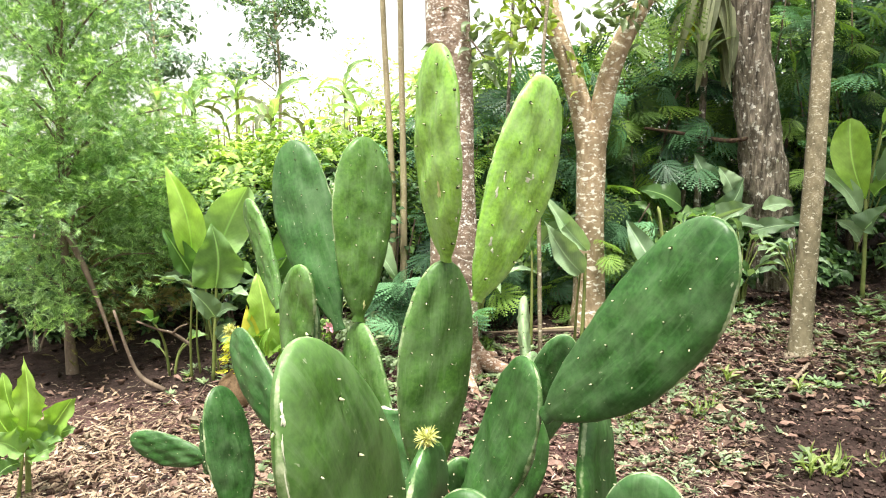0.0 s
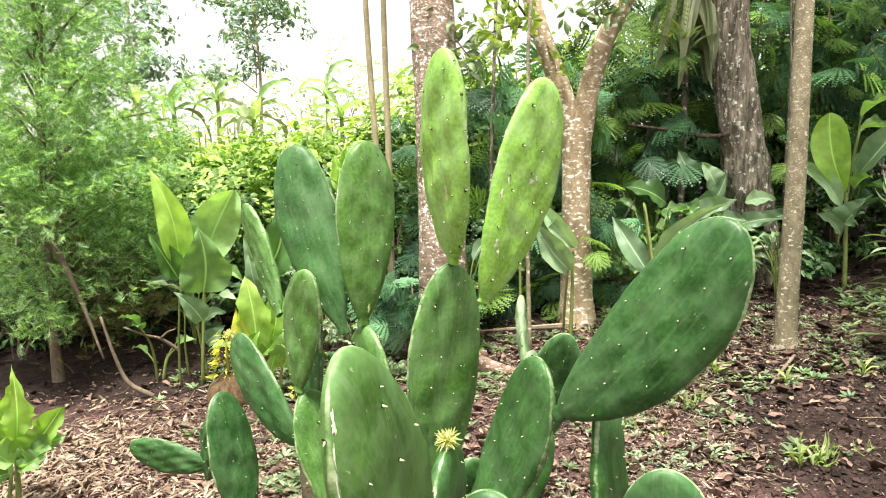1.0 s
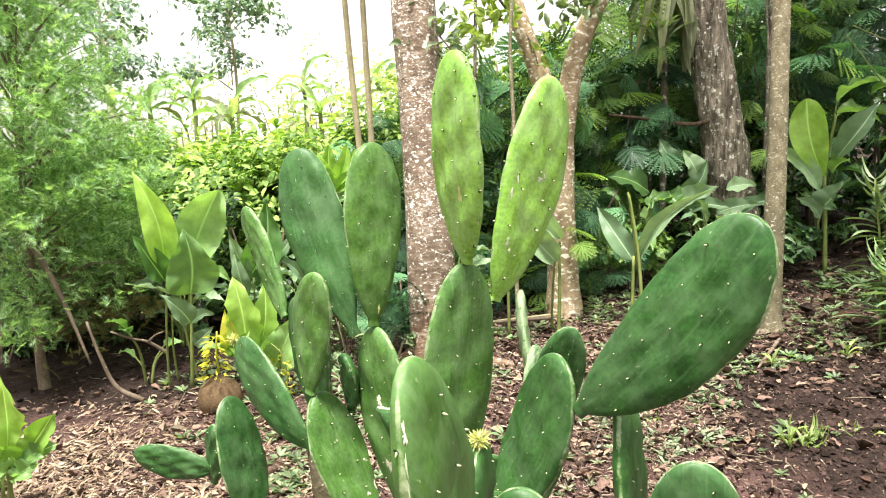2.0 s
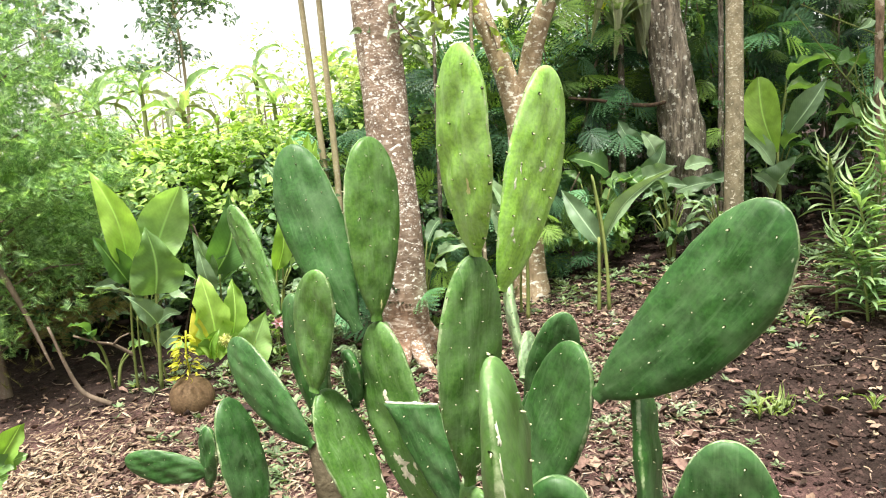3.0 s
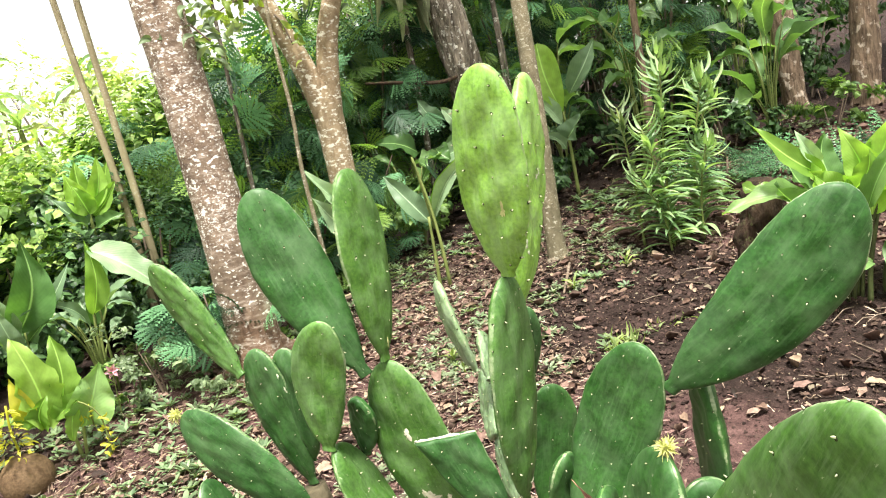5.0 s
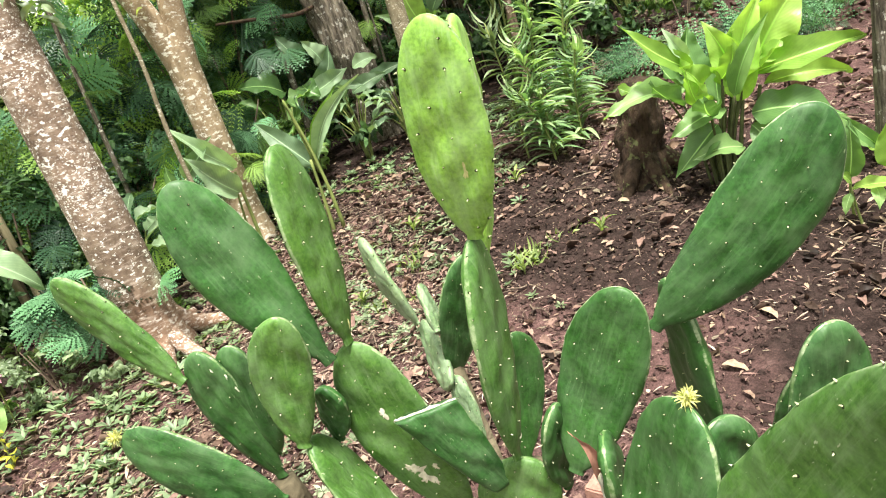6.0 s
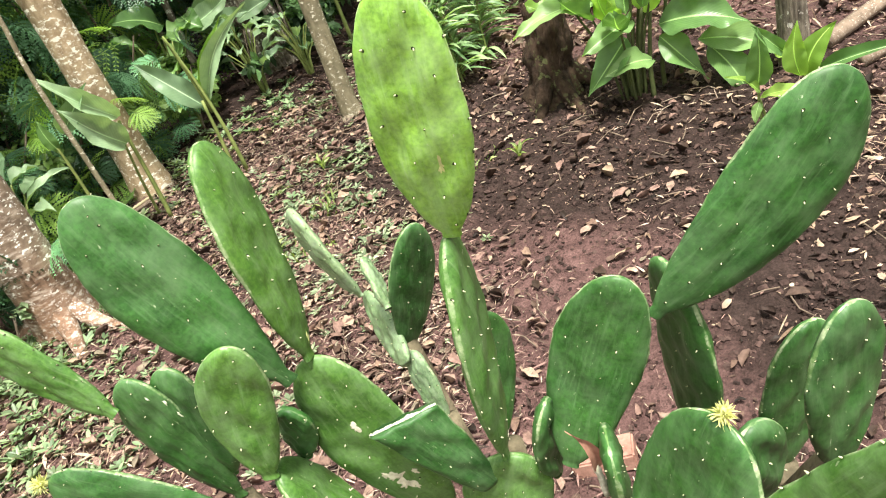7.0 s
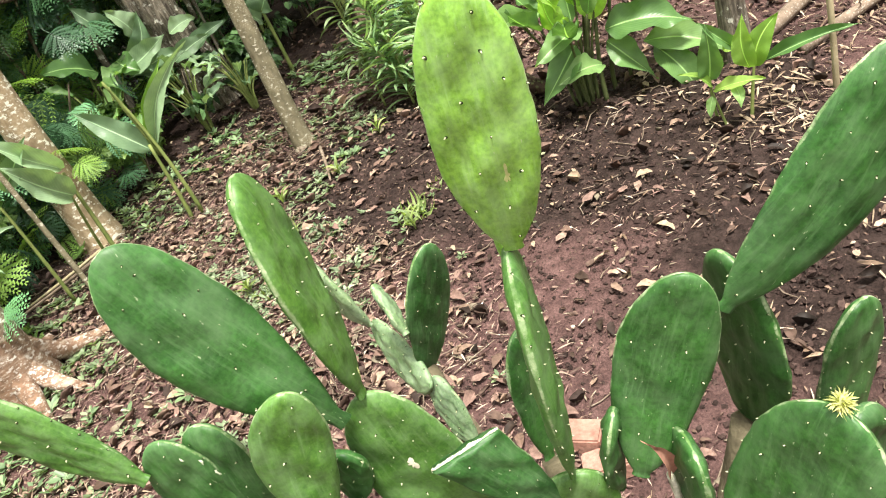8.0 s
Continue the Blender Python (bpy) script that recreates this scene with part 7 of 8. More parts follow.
    for owner, ctrl, n, mat in ((forked, [(0.72, 5.3, 2.55), (0.55, 4.95, 2.5), (0.36, 4.66, 2.38)], 60, M_SPRIG), (forked, [(0.74, 5.3, 2.5), (0.85, 5.15, 2.4), (0.9, 5.1, 2.2)], 22, M_SPRIG), (forked, [(1.5, 5.25, 2.75), (1.3, 5.1, 2.72), (1.1, 5.0, 2.6)], 70, M_WEED), (speckled, [(-0.05, 4.42, 2.45), (0.1, 4.32, 2.35), (0.24, 4.27, 2.18)], 60, M_WEED), (forked, [(0.74, 5.3, 2.6), (0.6, 5.1, 2.7), (0.5, 5.0, 2.75)], 70, M_SPRIG)):
        line = spline(ctrl, 10)
        v, f = tube(line, np.linspace(0.012, 0.004, 10), 6)
        br = part_np("branch", v, f, M_TWIG, owner)
        p = line[rng.integers(3, 10, n)] + rng.normal(size=(n, 3)) * (0.09, 0.06, 0.08)
        lv, lf, _ = blade((0, 0, 0), (1, 0, -0.25), 0.42, (0, 0, 1), sag=0.1, fold=0.25, wave=0.03, shape=(0.5, 0.75), rows=7, seed=2)
        hang = rng.normal(size=(n, 3)) * (1, 0.8, 0.4) + (0, -0.2, -0.55)
        v, f = stamp(lv, lf, p, axes_from(hang, rng.normal(size=(n, 3)) * 0.6 + (0, -0.6, 0.7)), 0.07 + 0.05 * rng.random(n))
        part_np("foliage", v, f, mat, br, kind="stuff")
    # bare forked twigs and a spray of broad leaves on the thin slope trunk
    thin = bpy.data.objects["slope_tree.002"]
    for ctrl in ([(3.63, 4.86, 2.15), (3.24, 4.8, 2.27), (2.95, 4.75, 2.37)], [(3.64, 4.87, 1.63), (3.33, 4.8, 1.86), (3.09, 4.75, 2.09), (2.88, 4.7, 2.3)], [(3.33, 4.8, 1.86), (3.38, 4.75, 2.0), (3.33, 4.7, 2.09)]):
        v, f = tube(spline(ctrl, 12), np.linspace(0.006, 0.003, 12), 6, 0.1, 7)
        part_np("branch", v, f, M_STALK, thin)
    for k in range(16):
        a = k * 2.4
        b = np.array([3.64 + 0.1 * rng.normal(), 4.78 + 0.06 * rng.normal(), 2.12 + 0.14 * rng.normal()])
        leaf_part("leaf", thin, M_GREYLEAF, b, b + np.array([0.15 * math.cos(a), -0.05, 0.1 * math.sin(a) - 0.06]), 0.06, (0.2, -1, 0.6), sag=0.1, rows=7, seed=k)
    # bluish ferns on the upper slope
    for fx, fy, n in ((4.35, 3.45, 40), (4.75, 3.3, 36), (5.35, 3.35, 40), (3.9, 4.35, 30)):
        fz = zg(fx, fy)
        fern = thing("low_fern", (fx, fy, fz), "low bluish fern on the upper slope", "fern", "ferns up the slope")
        az = rng.random(n) * 6.28
        hub = np.stack([fx + 0.06 * np.cos(az), fy + 0.06 * np.sin(az), fz + 0.02 + 0.22 * rng.random(n)], 1)
        fronds("foliage", fern, M_BLUEFERN, hub, np.stack([np.cos(az), np.sin(az), 0.25 + 0.3 * rng.random(n)], 1), 0.32, rng, tpl)
        v, f = tube([(fx, fy, fz - 0.03), (fx, fy + 0.01, fz + 0.12), (fx + 0.01, fy, fz + 0.24)], [0.012, 0.01, 0.006], 6)
        part_np("stem", v, f, M_TWIG, fern)
    # feathery leaves low round the speckled trunk
    low = thing("low_fern", (-0.05, 4.62, zg(-0.05, 4.62)), "low feathery fern beside the speckled trunk", "fern")
    m = 40
    base = np.stack([rng.normal(size=m) * 0.12 - 0.12, rng.normal(size=m) * 0.1 + 4.55, 0.45 + 0.35 * rng.random(m)], 1)
    az = rng.random(m) * 6.28
    fronds("foliage", low, M_BLUEFERN, base, np.stack([np.cos(az), np.sin(az), rng.normal(size=m) * 0.2 + 0.2], 1), 0.27, rng, fan)
    v, f = tube(spline([(-0.05, 4.62, zg(-0.05, 4.62) - 0.02), (-0.1, 4.58, 0.5), (-0.12, 4.55, 0.8)], 8), np.linspace(0.012, 0.005, 8), 6)
    part_np("stem", v, f, M_TWIG, low)


# lit copy of the dark feathery leaf, sunlight put into its colour
M_DEEPBRIGHT = leafy("sunlit_feather_leaf", (0.028, 0.08, 0.02), (0.29, 0.46, 0.11), 0.43, tone_layer=True)
M_STRAP = leafy("dry_strap_leaf", (0.16, 0.19, 0.11), (0.3, 0.33, 0.2), 0.3, 0.55, 0.5, 1.0)
M_SPRIG = leafy("yellow_green_leaf", (0.17, 0.26, 0.05), (0.38, 0.46, 0.12), 0.5)
build_forest()


# ---------------------------------------------------------------- the open field behind
def build_field():
    rng = np.random.default_rng(66)
    for k, (x, y, rx, rz, n) in enumerate(((-5.5, 10.5, 1.4, 0.75, 1300), (-3.4, 9.6, 1.3, 0.66, 1300), (-1.6, 9.2, 1.2, 0.7, 1300), (0.1, 9.2, 1.0, 1.0, 1200), (-7.5, 11.5, 1.6, 0.9, 1000), (-2.4, 12.5, 1.6, 0.7, 1000), (-4.6, 13.5, 1.8, 0.75, 1000), (0.2, 12, 1.4, 1.1, 1000), (-8.5, 16, 2.2, 1.4, 900), (-1.0, 16, 2.2, 1.5, 900), (-5.5, 18, 2.2, 1.5, 900), (-3.0, 20, 2.5, 1.8, 900))):
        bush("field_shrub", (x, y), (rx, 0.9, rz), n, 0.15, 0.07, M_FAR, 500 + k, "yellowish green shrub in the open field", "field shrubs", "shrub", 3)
    for k, (x, y, h) in enumerate(((-3.85, 11.0, 2.5), (-2.75, 11.4, 2.3), (-5.0, 12.6, 2.7), (-1.5, 12.4, 2.2), (-6.4, 13.2, 2.9), (-0.4, 13.5, 2.5), (-4.2, 14.5, 3.0), (-2.1, 15, 3.0))):
        z = zg(x, y)
        t = thing("banana_plant", (x, y, z), "banana plant with torn drooping leaves", "banana plant", "banana plants in the field")
        v, f = tube(spline([(x, y, z - 0.05), (x + 0.03, y, z + h * 0.5), (x, y, z + h * 0.8)], 10), np.linspace(0.055, 0.03, 10), 10, 0.05, k)
        part_np("stem", v, f, M_STALK, t)
        for q in range(9):
            a = q * 2.4 + k + rng.normal() * 0.3
            b = np.array([x, y, z + h * (0.66 + 0.12 * rng.random())])
            reach, lift = 0.35 + 0.4 * rng.random(), (0.55, 0.1, -0.25, 0.35, -0.4, 0.0, -0.15, 0.25, -0.5)[q]
            tip = b + np.array([math.cos(a) * reach, math.sin(a) * reach, lift])
            leaf_part("leaf", t, M_FARBROAD if q not in (4, 8) else M_STRAP, b, tip, 0.1 + 0.08 * rng.random(), (math.cos(a) * 0.5, math.sin(a) * 0.5 - 0.4, 1), sag=0.24, fold=0.35, wave=0.16, shape=(0.4, 0.6), seed=q + k, ragged=0.35)
    for k, (x, y, h) in enumerate(((-7.0, 17.4, 4.9), (-4.2, 17.9, 5.2), (-9.5, 19.0, 6.5), (-11.5, 16, 5.5))):
        z = zg(x, y)
        t = thing("far_tree", (x, y, z), "slender far tree with thin patchy foliage", "tree", "far trees in the field")
        v, f = tube(spline([(x, y, z - 0.1), (x + 0.1, y, z + h * 0.5), (x - 0.1, y, z + h)], 12), np.linspace(0.05, 0.02, 12), 8, 0.08, k)
        part_np("trunk", v, f, M_CANE, t)
        ch = []
        for q in range(13):
            c = (x + rng.normal() * 0.6, y + rng.normal() * 0.5, z + h * (0.5 + 0.55 * rng.random()))
            p, nr = blob_points(rng, c, (0.5, 0.45, 0.35), 110, 0.3, 6, 0.3)
            ch.append(scatter_leaves(p, nr, 0.16, 0.08, rng))
            v, f = tube(spline([(x, y, c[2] - 0.5), (np.array((x, y, c[2] - 0.3)) + np.array(c)) / 2, c], 6), np.linspace(0.018, 0.008, 6), 5)
            part_np("limb", v, f, M_CANE, t)
        v, f = join(ch)
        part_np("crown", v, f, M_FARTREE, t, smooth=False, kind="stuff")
    # dry stalks standing in the field
    for k in range(14):
        x, y = -4.6 + 0.35 * k + rng.normal() * 0.15, 13.5 + rng.normal() * 0.8
        stick("dry_stalk", [(x, y, zg(x, y) - 0.03), (x + rng.normal() * 0.05, y, zg(x, y) + 0.6), (x + rng.normal() * 0.12, y, zg(x, y) + 1.2 + 0.5 * rng.random())], 0.025, 0.012, "dry reddish stalk standing in the field", 600 + k, "stalk")


# banana leaf washed out, haze over the field put into its colour
M_FARBROAD = leafy("banana_leaf", (0.2, 0.34, 0.14), (0.4, 0.54, 0.26), 0.45, 0.45, 0.6, 1.0)
build_field()


# ---------------------------------------------------------------- leaf litter, weeds, clods
def patchy(x, y, seed=0.0):
    return 0.5 + 0.5 * np.sin(1.9 * x + 1.1 * y + seed) * np.cos(1.4 * y - 2.1 * x + seed * 2) + 0.35 * np.sin(4.3 * x - 3.1 * y + seed)


def bare(x, y):
    """How bare the soil is: a trodden strip, and the dark bed beyond."""
    strip = np.exp(-((x - 1.55 - 0.28 * (y - 2.2)) / 0.33) ** 2) * (y < 3.8) * (y > 1.2)
    bed = np.exp(-(((x - 1.6) / 0.9) ** 2 + ((y - 1.2) / 0.6) ** 2)) * 0.7
    bed2 = np.exp(-(((x - 2.3) / 0.7) ** 2 + ((y - 3.2) / 0.5) ** 2)) * 0.6
    bed3 = np.exp(-(((x - 2.2) / 0.55) ** 2 + ((y - 3.65) / 0.5) ** 2)) * 1.2
    bed4 = 0.6 * np.exp(-(((x - 2.2) / 0.6) ** 2 + ((y - 2.3) / 0.55) ** 2))
    return np.clip(strip * 0.85 + bed + bed2 * 1.6 + bed3 + bed4, 0, 0.9)


def litter_places(rng, count, over=1.0):
    near = rng.random(count)
    g = rng.normal(size=(2, count))
    x = np.where(near < 0.34, 1.4 + 1.1 * g[0], np.where(near < 0.46, -1.4 + 0.8 * g[0], np.where(near < 0.64, 1.5 + 0.8 * g[0], 1.2 + 3.2 * g[0])))
    y = np.where(near < 0.34, 2.7 + 1.0 * g[1], np.where(near < 0.46, 3.3 + 0.7 * g[1], np.where(near < 0.64, 4.4 + 0.5 * g[1], 3.2 + 2.6 * g[1])))
    keep = (rng.random(count) > bare(x, y) * over) & (rng.random(count) < 0.5 + 0.5 * np.clip(patchy(x, y), 0, 1)) & ((x - 0.02) ** 2 + (y - 1.02) ** 2 > 0.01)
    return x[keep], y[keep]


def scrap_template(seed, wide, curl, ragged, across=3):
    """A small dry leaf or strip of length one, cupped and curled, with an uneven outline."""
    rng = np.random.default_rng(seed)
    v, f = [], []
    for i, (x, w) in enumerate(((-0.5, 0.12), (-0.2, 0.8), (0.18, 0.9), (0.5, 0.1))):
        for c in np.linspace(-1, 1, across):
            y = c * wide / 2 * w * (1 + ragged * rng.normal())
            v.append((x + ragged * 0.15 * rng.normal(), y, curl * (abs(c) * 0.22 * w + 0.5 * x * x) + 0.04 * rng.normal() * ragged))
    for i in range(3):
        for k in range(across - 1):
            a = i * across + k
            f.append((a, a + 1, a + across + 1, a + across))
    return np.array(v), f


def strew(name, x, y, size, mat, label, rng, shapes, lift=0.006, tilt=0.3, power=1.6):
    """Scraps of several shapes laid on the soil as one mesh."""
    chunks = []
    for k, tpl in enumerate(shapes):
        px, py = x[k::len(shapes)], y[k::len(shapes)]
        m = len(px)
        up = np.tile((-0.07, -0.1, 1.0), (m, 1)) + rng.normal(size=(m, 3)) * tilt
        ax = axes_from(rng.normal(size=(m, 3)) * (1, 1, 0.1), up)
        chunks.append(stamp(*tpl, np.stack([px, py, zg(px, py) + lift + 0.012 * rng.random(m)], 1), ax, size * (0.35 + 1.1 * rng.random(m) ** power)))
    v, f = join(chunks)
    part_np(name, v, f, mat, None, label, kind="stuff")["category"] = "litter"


def build_litter():
    rng = np.random.default_rng(91)
    oval = [scrap_template(k, 0.2 + 0.06 * k, (1.1, 2.2, -1.2, 2.8, 0.7, -1.9)[k], 0.5) for k in range(6)]
    strip = [scrap_template(20 + k, 0.04 + 0.02 * k, (0.9, -1.2, 1.8, 0.4)[k], 0.5, 2) for k in range(4)]
    x, y = litter_places(rng, 24000)
    # dark scraps lie where the soil is damp or has shade coloured in
    d = damp_shade(x, y) + 0.25 * rng.normal(size=len(x)) > 0.55
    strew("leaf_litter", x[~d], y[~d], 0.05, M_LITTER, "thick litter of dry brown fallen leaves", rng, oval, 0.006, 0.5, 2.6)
    strew("damp_litter", x[d], y[d], 0.05, M_DAMPSHADE, "dark fallen leaves pressed on the soil, damp in the beds, shade-coloured under bushes", rng, oval, 0.004, 0.2, 2.4)
    x, y = 4.2 + 1.0 * rng.normal(size=5000), 3.9 + 0.9 * rng.normal(size=5000)
    strew("slope_litter", x, y, 0.07, M_LITTER, "scattered dry leaves on the upper slope", rng, oval, 0.006, 0.4, 2.2)
    x, y = litter_places(rng, 84000)
    d = damp_shade(x, y) + 0.25 * rng.normal(size=len(x)) > 0.6
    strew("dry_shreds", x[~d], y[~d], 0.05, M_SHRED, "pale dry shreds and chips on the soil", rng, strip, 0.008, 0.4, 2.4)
    strew("damp_shreds", x[d], y[d], 0.036, M_DAMPSHADE, "dark shreds of bark and leaf, damp in the beds, shade-coloured under bushes", rng, strip, 0.004, 0.2)
    x, y = litter_places(rng, 32000, 0.35)
    c = np.stack([x, y, zg(x, y) + 0.006 + 0.008 * rng.random(len(x))], 1)
    v, f = scatter_leaves(c, np.tile((-0.07, -0.1, 1.0), (len(x), 1)), 0.018, 0.007, rng, 0.12, 0.5, 0.75)
    part_np("leaf_crumbs", v, f, M_LITTER, None, "fine broken crumbs of dry leaves", smooth=False, kind="stuff")["category"] = "litter"
    # pale straw heaped in two places
    n = 15000
    g = rng.normal(size=(2, n))
    one = rng.random(n) < 0.75
    x, y = np.where(one, -1.75 + 0.75 * g[0], 3.3 + 0.7 * g[0]), np.where(one, 3.1 + 0.55 * g[1], 1.1 + 0.5 * g[1])
    keep = rng.random(n) < 0.15 + 0.85 * np.clip(patchy(x, y, 2.0), 0, 1)
    x, y = x[keep], y[keep]
    c = np.stack([x, y, zg(x, y) + 0.014 + 0.012 * rng.random(len(x))], 1)
    v, f = scatter_leaves(c, np.tile((-0.07, -0.1, 1.0), (len(x), 1)), 0.07, 0.011, rng, 0.08, 0.25, 0.75)
    part_np("dry_straw", v, f, M_STRAW, None, "pale dry straw and leaf strips on the soil", smooth=False, kind="stuff")["category"] = "litter"
    # twigs
    x, y = litter_places(rng, 2200)
    ch = []
    for k in range(len(x)):
        a = rng.random() * 6.28
        L = 0.06 + 0.16 * rng.random() ** 2
        p = np.array([x[k], y[k], zg(x[k], y[k]) + 0.014])
        q = p + (math.cos(a) * L, math.sin(a) * L, 0)
        q[2] = zg(q[0], q[1]) + 0.012 + 0.02 * rng.random()
        ch.append(tube([p, (p + q) / 2 + rng.normal(size=3) * 0.008, q], [0.0035, 0.003, 0.002], 4, 0.0, k, cap=False))
    v, f = join(ch)
    part_np("twig_litter", v, f, M_TWIG, None, "thin dry twigs strewn over the soil", kind="stuff")["category"] = "litter"
    # clods of dark soil
    n = 32000
    x = 1.5 + 1.8 * rng.normal(size=n)
    y = 2.4 + 1.4 * rng.normal(size=n)
    keep = rng.random(n) < 0.4 + 0.6 * bare(x, y)
    x, y = x[keep], y[keep]
    tv = np.array([(1, 0, 0), (-1, 0, 0), (0, 1, 0), (0, -1, 0), (0, 0, 0.8), (0, 0, -0.5), (0.6, 0.6, 0.4), (-0.6, -0.5, 0.45)])
    tf = [(4, 0, 6), (4, 6, 2), (0, 2, 6), (4, 2, 1), (4, 1, 7), (4, 7, 3), (1, 3, 7), (4, 3, 0), (5, 2, 0), (5, 1, 2), (5, 3, 1), (5, 0, 3)]
    m = len(x)
    d = rng.normal(size=(m, 3)) * (1, 1, 0.2)
    v, f = stamp(tv, tf, np.stack([x, y, zg(x, y) + 0.002], 1), axes_from(d, np.tile((0, 0, 1.0), (m, 1)) + rng.normal(size=(m, 3)) * 0.3), 0.0025 + (0.012 + 0.012 * damp_shade(x, y)) * rng.random(m) ** 3)
    part_np("soil_clods", v, f, M_CLOD, None, "loose crumbs and clods of dark soil", smooth=False, kind="stuff")["category"] = "soil"
    # curled larger leaves strewn everywhere
    for name, count, mat, big, label in (("curled_litter", 2400, M_LITTER, 0.075, "curled brown leaves strewn over the soil"), ("pale_litter", 700, M_PALE, 0.05, "pale curled scraps of dry leaf"), ("dark_litter", 1800, M_DAMPSHADE, 0.07, "dark rotting leaves pressed on the soil")):
        x, y = litter_places(rng, count, 0.6)
        n = len(x)
        tv, tf, _ = blade((-0.5, 0, 0), (0.5, 0, 0), 0.42, (0, 0, 1), sag=0.07, fold=0.22, wave=0.12, shape=(0.55, 0.7), rows=6, seed=len(name))
        up = np.tile((-0.07, -0.1, 1.0), (n, 1)) + rng.normal(size=(n, 3)) * 0.25
        v, f = stamp(tv, tf, np.stack([x, y, zg(x, y) + 0.016], 1), axes_from(rng.normal(size=(n, 3)) * (1, 1, 0.15), up), big * (0.35 + 0.9 * rng.random(n) ** 1.6))
        part_np(name, v, f, mat, None, label, kind="stuff")["category"] = "litter"
    # single larger fallen leaves
    kinds = []
    for k in range(7):
        mat = (M_LITTER, M_PALE, M_LITTER, M_PALE, M_LITTER, M_LITTER, M_RED)[k]
        v, f, _ = blade((-0.06, 0, 0), (0.06, 0, 0.0), 0.05 + 0.008 * (k % 4), (0, 0, 1), sag=0.06 + 0.03 * (k % 3), fold=0.15 + 0.12 * (k % 3), wave=0.1, shape=(0.5 + 0.06 * k, 0.7), rows=8, seed=k)
        kinds.append(mesh_np("dry_leaf", v, f, mat))
    names = ("curled brown fallen leaf lying on the soil", "pale tan fallen leaf lying on the soil")
    x, y = litter_places(rng, 900)
    far = np.hypot(x - 0.3, y - 1.6)
    sel = np.argsort(far)[:290]
    for i in sel:
        k = int(rng.integers(0, 6)) if rng.random() < 0.996 else 6
        ob = tagged(new("dry_leaf", kinds[k]), "bright red fallen leaf lying on the soil" if k == 6 else names[1] if k in (1, 3) else names[0], "leaf", "larger fallen leaves")
        ob.matrix_world = pose(float(x[i]), float(y[i]), float(zg(x[i], y[i])) + 0.018, rng.normal() * 14, rng.normal() * 14, rng.random() * 360) @ Matrix.Scale(0.3 + 0.6 * rng.random() ** 1.8, 4)


def rosette_template(leaves=6, seed=0):
    rng = np.random.default_rng(seed)
    ch = []
    for k in range(leaves):
        a = k * 2.4 + rng.normal() * 0.2
        s = 0.6 + 0.5 * rng.random()
        b = np.array([0.05 * math.cos(a), 0.05 * math.sin(a), 0.1 + 0.25 * rng.random()])
        tip = b + np.array([math.cos(a) * s, math.sin(a) * s, 0.15 + 0.35 * rng.random()])
        d, w = tip - b, np.array([-math.sin(a), math.cos(a), 0.0]) * 0.2 * s
        lift = np.array([0, 0, 0.08 * s])
        ch.append(([b, b + d * 0.4 + w + lift, b + d * 0.75 + w * 0.8 + lift * 0.6, tip, b + d * 0.75 - w * 0.8 + lift * 0.6, b + d * 0.4 - w + lift, b + d * 0.55], [(0, 6, 1), (1, 6, 2), (2, 6, 3), (3, 6, 4), (4, 6, 5), (5, 6, 0)]))
    ch.append(tube([(0, 0, -0.3), (0.02, 0, 0.1), (0, 0.02, 0.35)], [0.03, 0.025, 0.015], 4, 0, 0, cap=False))
    return join(ch)


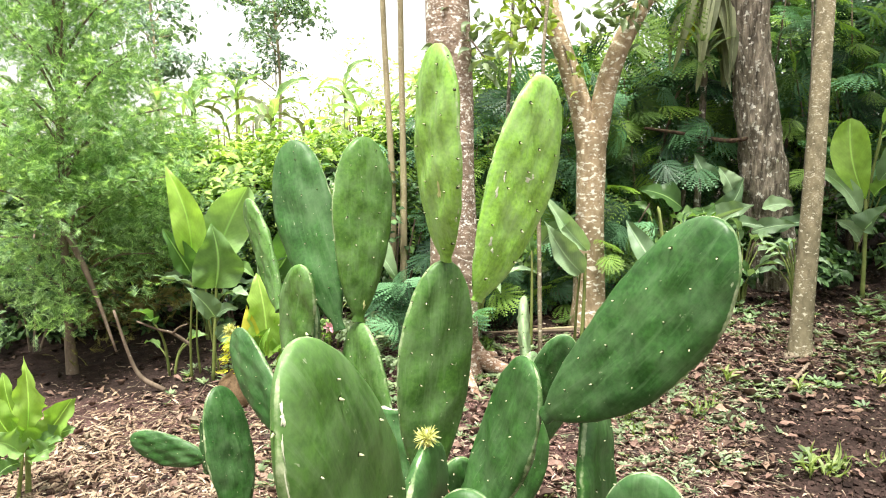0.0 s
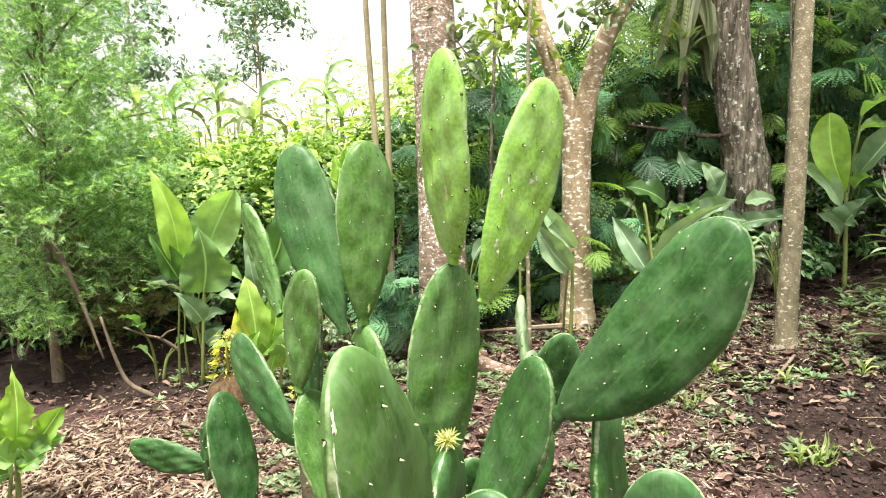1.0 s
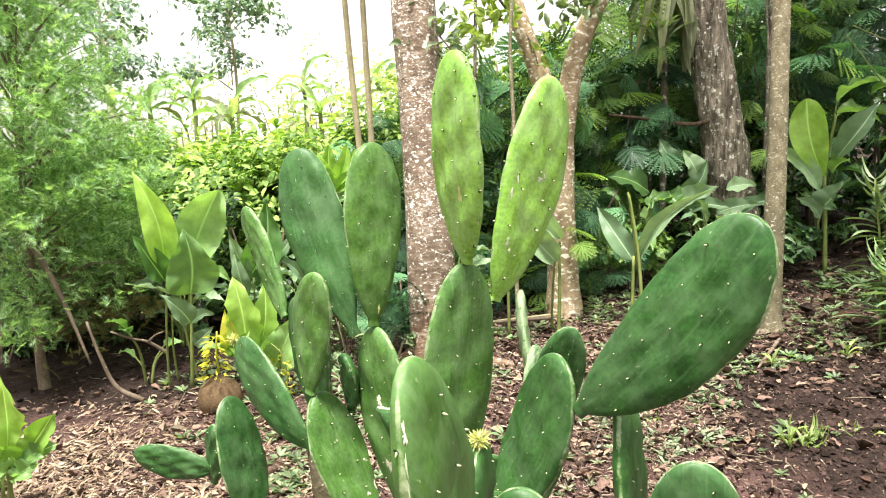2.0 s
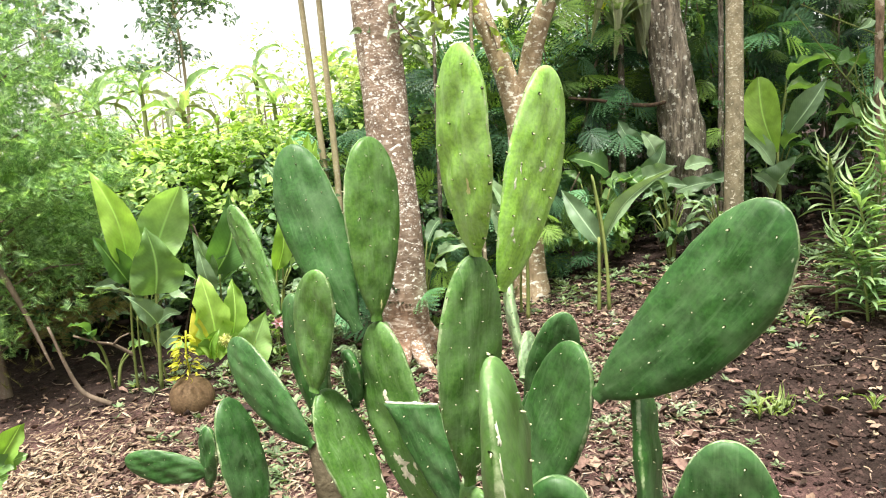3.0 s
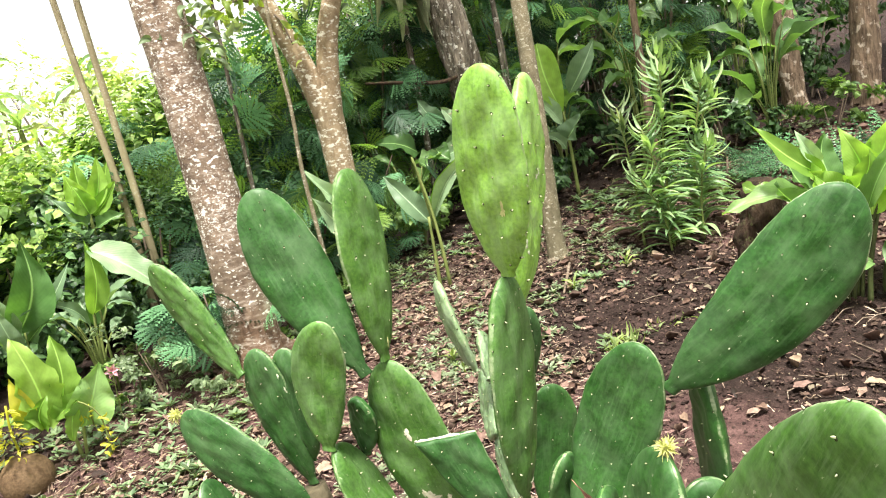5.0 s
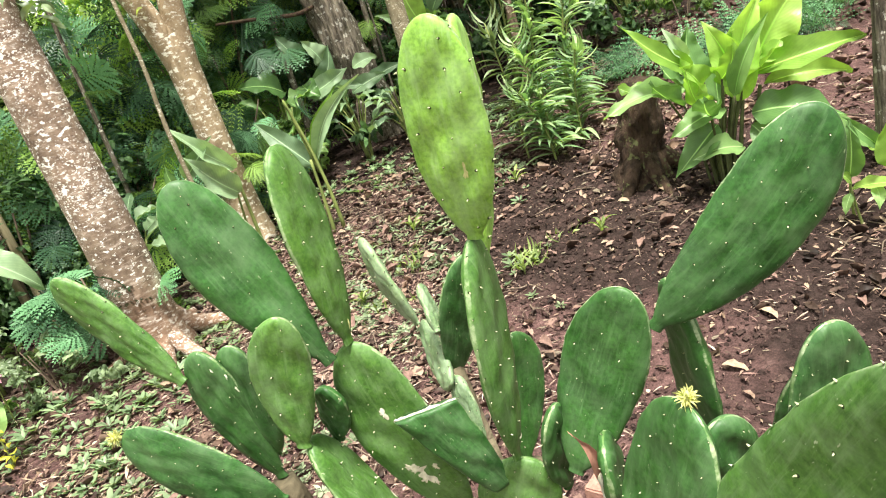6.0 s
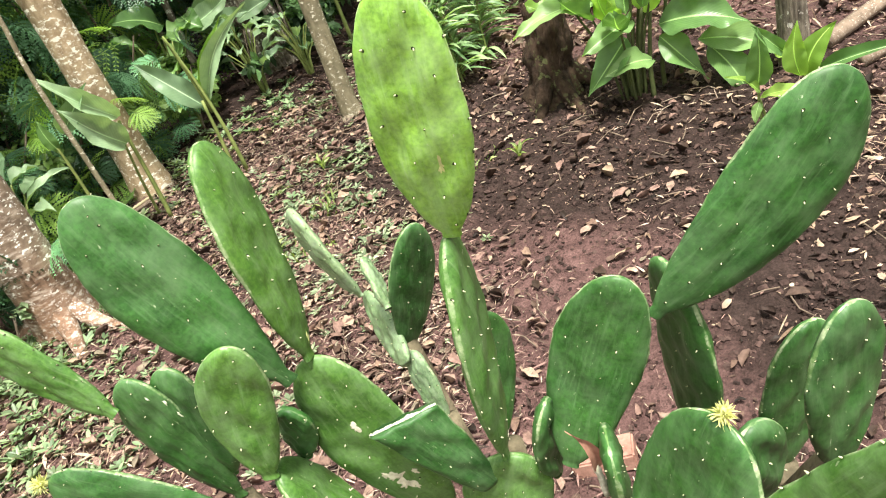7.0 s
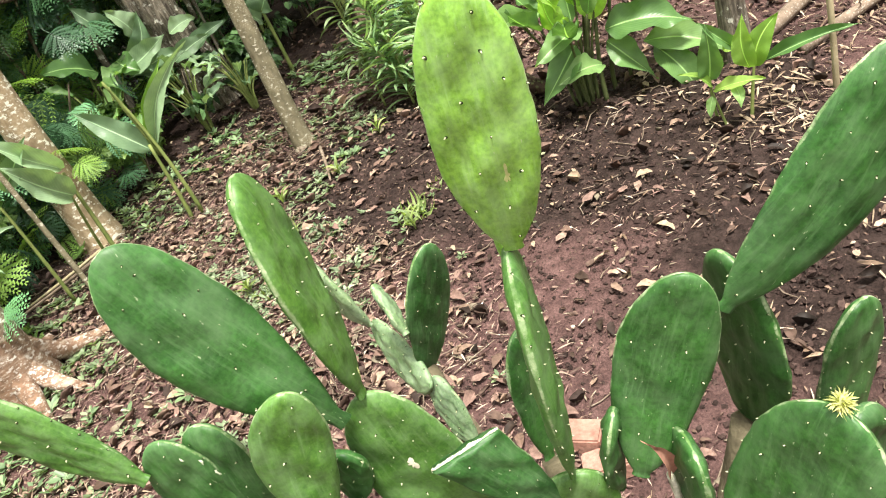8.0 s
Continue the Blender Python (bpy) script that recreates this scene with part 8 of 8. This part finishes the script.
def build_weeds():
    rng = np.random.default_rng(17)
    tpl = [rosette_template(6, 1), rosette_template(8, 2)]
    patches = ((-0.3, 3.68, 0.62, 0.42, 620, 0.055, "weed_patch"), (0.5, 4.75, 0.3, 0.18, 160, 0.05, "weed_patch"), (0.25, 4.15, 0.2, 0.15, 120, 0.045, "weed_patch"), (1.35, 3.55, 0.28, 0.22, 18, 0.045, "weed_patch"), (1.85, 3.85, 0.3, 0.2, 14, 0.045, "weed_patch"), (1.6, 2.95, 0.16, 0.14, 9, 0.045, "weed_patch"), (2.75, 4.5, 0.5, 0.3, 60, 0.045, "weed_patch"), (1.2, 4.9, 0.35, 0.25, 70, 0.05, "weed_patch"), (1.4, 5.3, 0.4, 0.2, 80, 0.06, "weed_patch"), (3.2, 4.9, 0.5, 0.4, 140, 0.06, "weed_patch"), (-1.3, 4.6, 0.4, 0.3, 60, 0.05, "weed_patch"), (-0.55, 3.15, 0.3, 0.3, 110, 0.05, "weed_patch"), (-0.7, 4.3, 0.5, 0.3, 300, 0.06, "weed_patch"), (-0.1, 4.05, 0.35, 0.25, 200, 0.055, "weed_patch"), (1.0, 4.2, 0.35, 0.3, 40, 0.05, "weed_patch"), (4.3, 4.2, 0.6, 0.5, 120, 0.07, "weed_patch"), (-0.9, 4.55, 0.4, 0.3, 100, 0.05, "weed_patch"), (1.0, 2.8, 0.5, 0.6, 26, 0.04, "weed_patch"), (2.2, 3.9, 0.25, 0.3, 30, 0.05, "weed_patch"), (5.4, 5.0, 0.8, 0.5, 160, 0.08, "weed_patch"), (5.8, 3.4, 0.8, 0.7, 120, 0.08, "weed_patch"), (2.1, 5.1, 0.4, 0.25, 80, 0.05, "weed_patch"))
    for k, (x, y, rx, ry, n, s, nm) in enumerate(patches):
        n = int(n * (0.28 if n > 150 else 0.8))
        px, py = x + rng.normal(size=n) * rx * 0.6, y + rng.normal(size=n) * ry * 0.6
        d = rng.normal(size=(n, 3)) * (1, 1, 0)
        v, f = stamp(*tpl[k % 2], np.stack([px, py, zg(px, py) + 0.004], 1), axes_from(d, np.tile((0, 0, 1.0), (n, 1)) + rng.normal(size=(n, 3)) * 0.15), s * (0.4 + 0.95 * rng.random(n) ** 1.5))
        part_np(nm, v, f, M_WEED if k % 3 else M_GROUNDLEAF, None, "low green weeds creeping over the soil", smooth=True, kind="stuff")["category"] = "weeds"
    # grey-green lacy weeds in small mats
    for x, y, r, n in ((0.87, 3.51, 0.12, 60), (1.44, 3.36, 0.07, 30), (1.37, 3.64, 0.09, 40), (0.98, 3.4, 0.08, 34), (1.81, 3.79, 0.09, 34), (2.05, 4.65, 0.12, 50), (2.42, 4.44, 0.16, 70), (2.48, 4.06, 0.12, 44), (1.58, 4.06, 0.16, 70), (0.92, 3.02, 0.1, 40), (0.24, 2.9, 0.16, 60), (1.1, 3.75, 0.14, 56), (1.2, 3.05, 0.08, 28)):
        px, py = x + rng.normal(size=n) * r, y + rng.normal(size=n) * r
        v, f = stamp(*rosette_template(9, 5), np.stack([px, py, zg(px, py) + 0.004], 1), axes_from(rng.normal(size=(n, 3)) * (1, 1, 0), np.tile((0, 0, 1.0), (n, 1)) + rng.normal(size=(n, 3)) * 0.25), 0.022 + 0.02 * rng.random(n))
        part_np("weed_mat", v, f, M_GREYWEED, None, "small mat of grey-green lacy weeds", kind="stuff")["category"] = "weeds"
    # tufts of pale grass
    for k, (x, y, h, n) in enumerate(((1.64, 2.93, 0.13, 26), (1.72, 2.99, 0.1, 16), (1.35, 3.61, 0.11, 18), (1.31, 3.52, 0.09, 12), (0.98, 3.43, 0.08, 14), (1.93, 2.95, 0.08, 12), (1.08, 3.3, 0.07, 10))):
        z = zg(x, y)
        t = thing("grass_tuft", (x, y, z), "tuft of pale yellow-green grass on the soil", "grass", "grass tufts on the soil")
        for q in range(n):
            a = q * 2.4 + rng.normal() * 0.3
            ln = h * (0.4 + 1.0 * rng.random())
            b = np.array([x + 0.035 * rng.normal(), y + 0.03 * rng.normal(), z - 0.006])
            leaf_part("blade", t, M_SEEDLING, b, b + np.array([math.cos(a) * ln * 0.6, math.sin(a) * ln * 0.6, ln * (0.2 + 0.8 * rng.random())]), 0.016, (math.cos(a), math.sin(a), 0.8), sag=0.2, fold=0.3, rows=7, seed=q)
    # single seedlings with longer leaves
    spots = ((1.55, 2.88), (1.9, 3.7), (2.0, 2.75), (0.95, 3.5), (1.6, 3.9), (2.35, 3.75))
    for k, (x, y) in enumerate(spots):
        z = zg(x, y)
        t = thing("weed_seedling", (x, y, z), "small weed with pointed pale green leaves", "weed", "single weeds on the soil")
        for q in range(7):
            a = q * 2.4 + k
            ln = 0.045 + 0.05 * rng.random()
            b = np.array([x + 0.004 * math.cos(a), y + 0.004 * math.sin(a), z + 0.01 + 0.008 * q])
            leaf_part("leaf", t, M_SEEDLING, b, b + np.array([math.cos(a) * ln, math.sin(a) * ln, 0.02 + 0.05 * rng.random()]), 0.02, (0, 0, 1), sag=0.18, fold=0.3, rows=7, seed=q)
        v, f = tube([(x, y, z - 0.02), (x, y, z + 0.03), (x, y, z + 0.07)], [0.004, 0.003, 0.002], 5)
        part_np("stem", v, f, M_STALK, t)


M_GROUNDLEAF = leafy("creeping_leaf", (0.1, 0.165, 0.08), (0.24, 0.34, 0.18), 0.3)
M_GREYWEED = leafy("grey_weed_leaf", (0.13, 0.18, 0.1), (0.3, 0.37, 0.23), 0.3)
M_SEEDLING = leafy("seedling_leaf", (0.17, 0.24, 0.08), (0.32, 0.4, 0.15), 0.4, 0.4, 0.4, 1.0)
build_weeds()
build_litter()
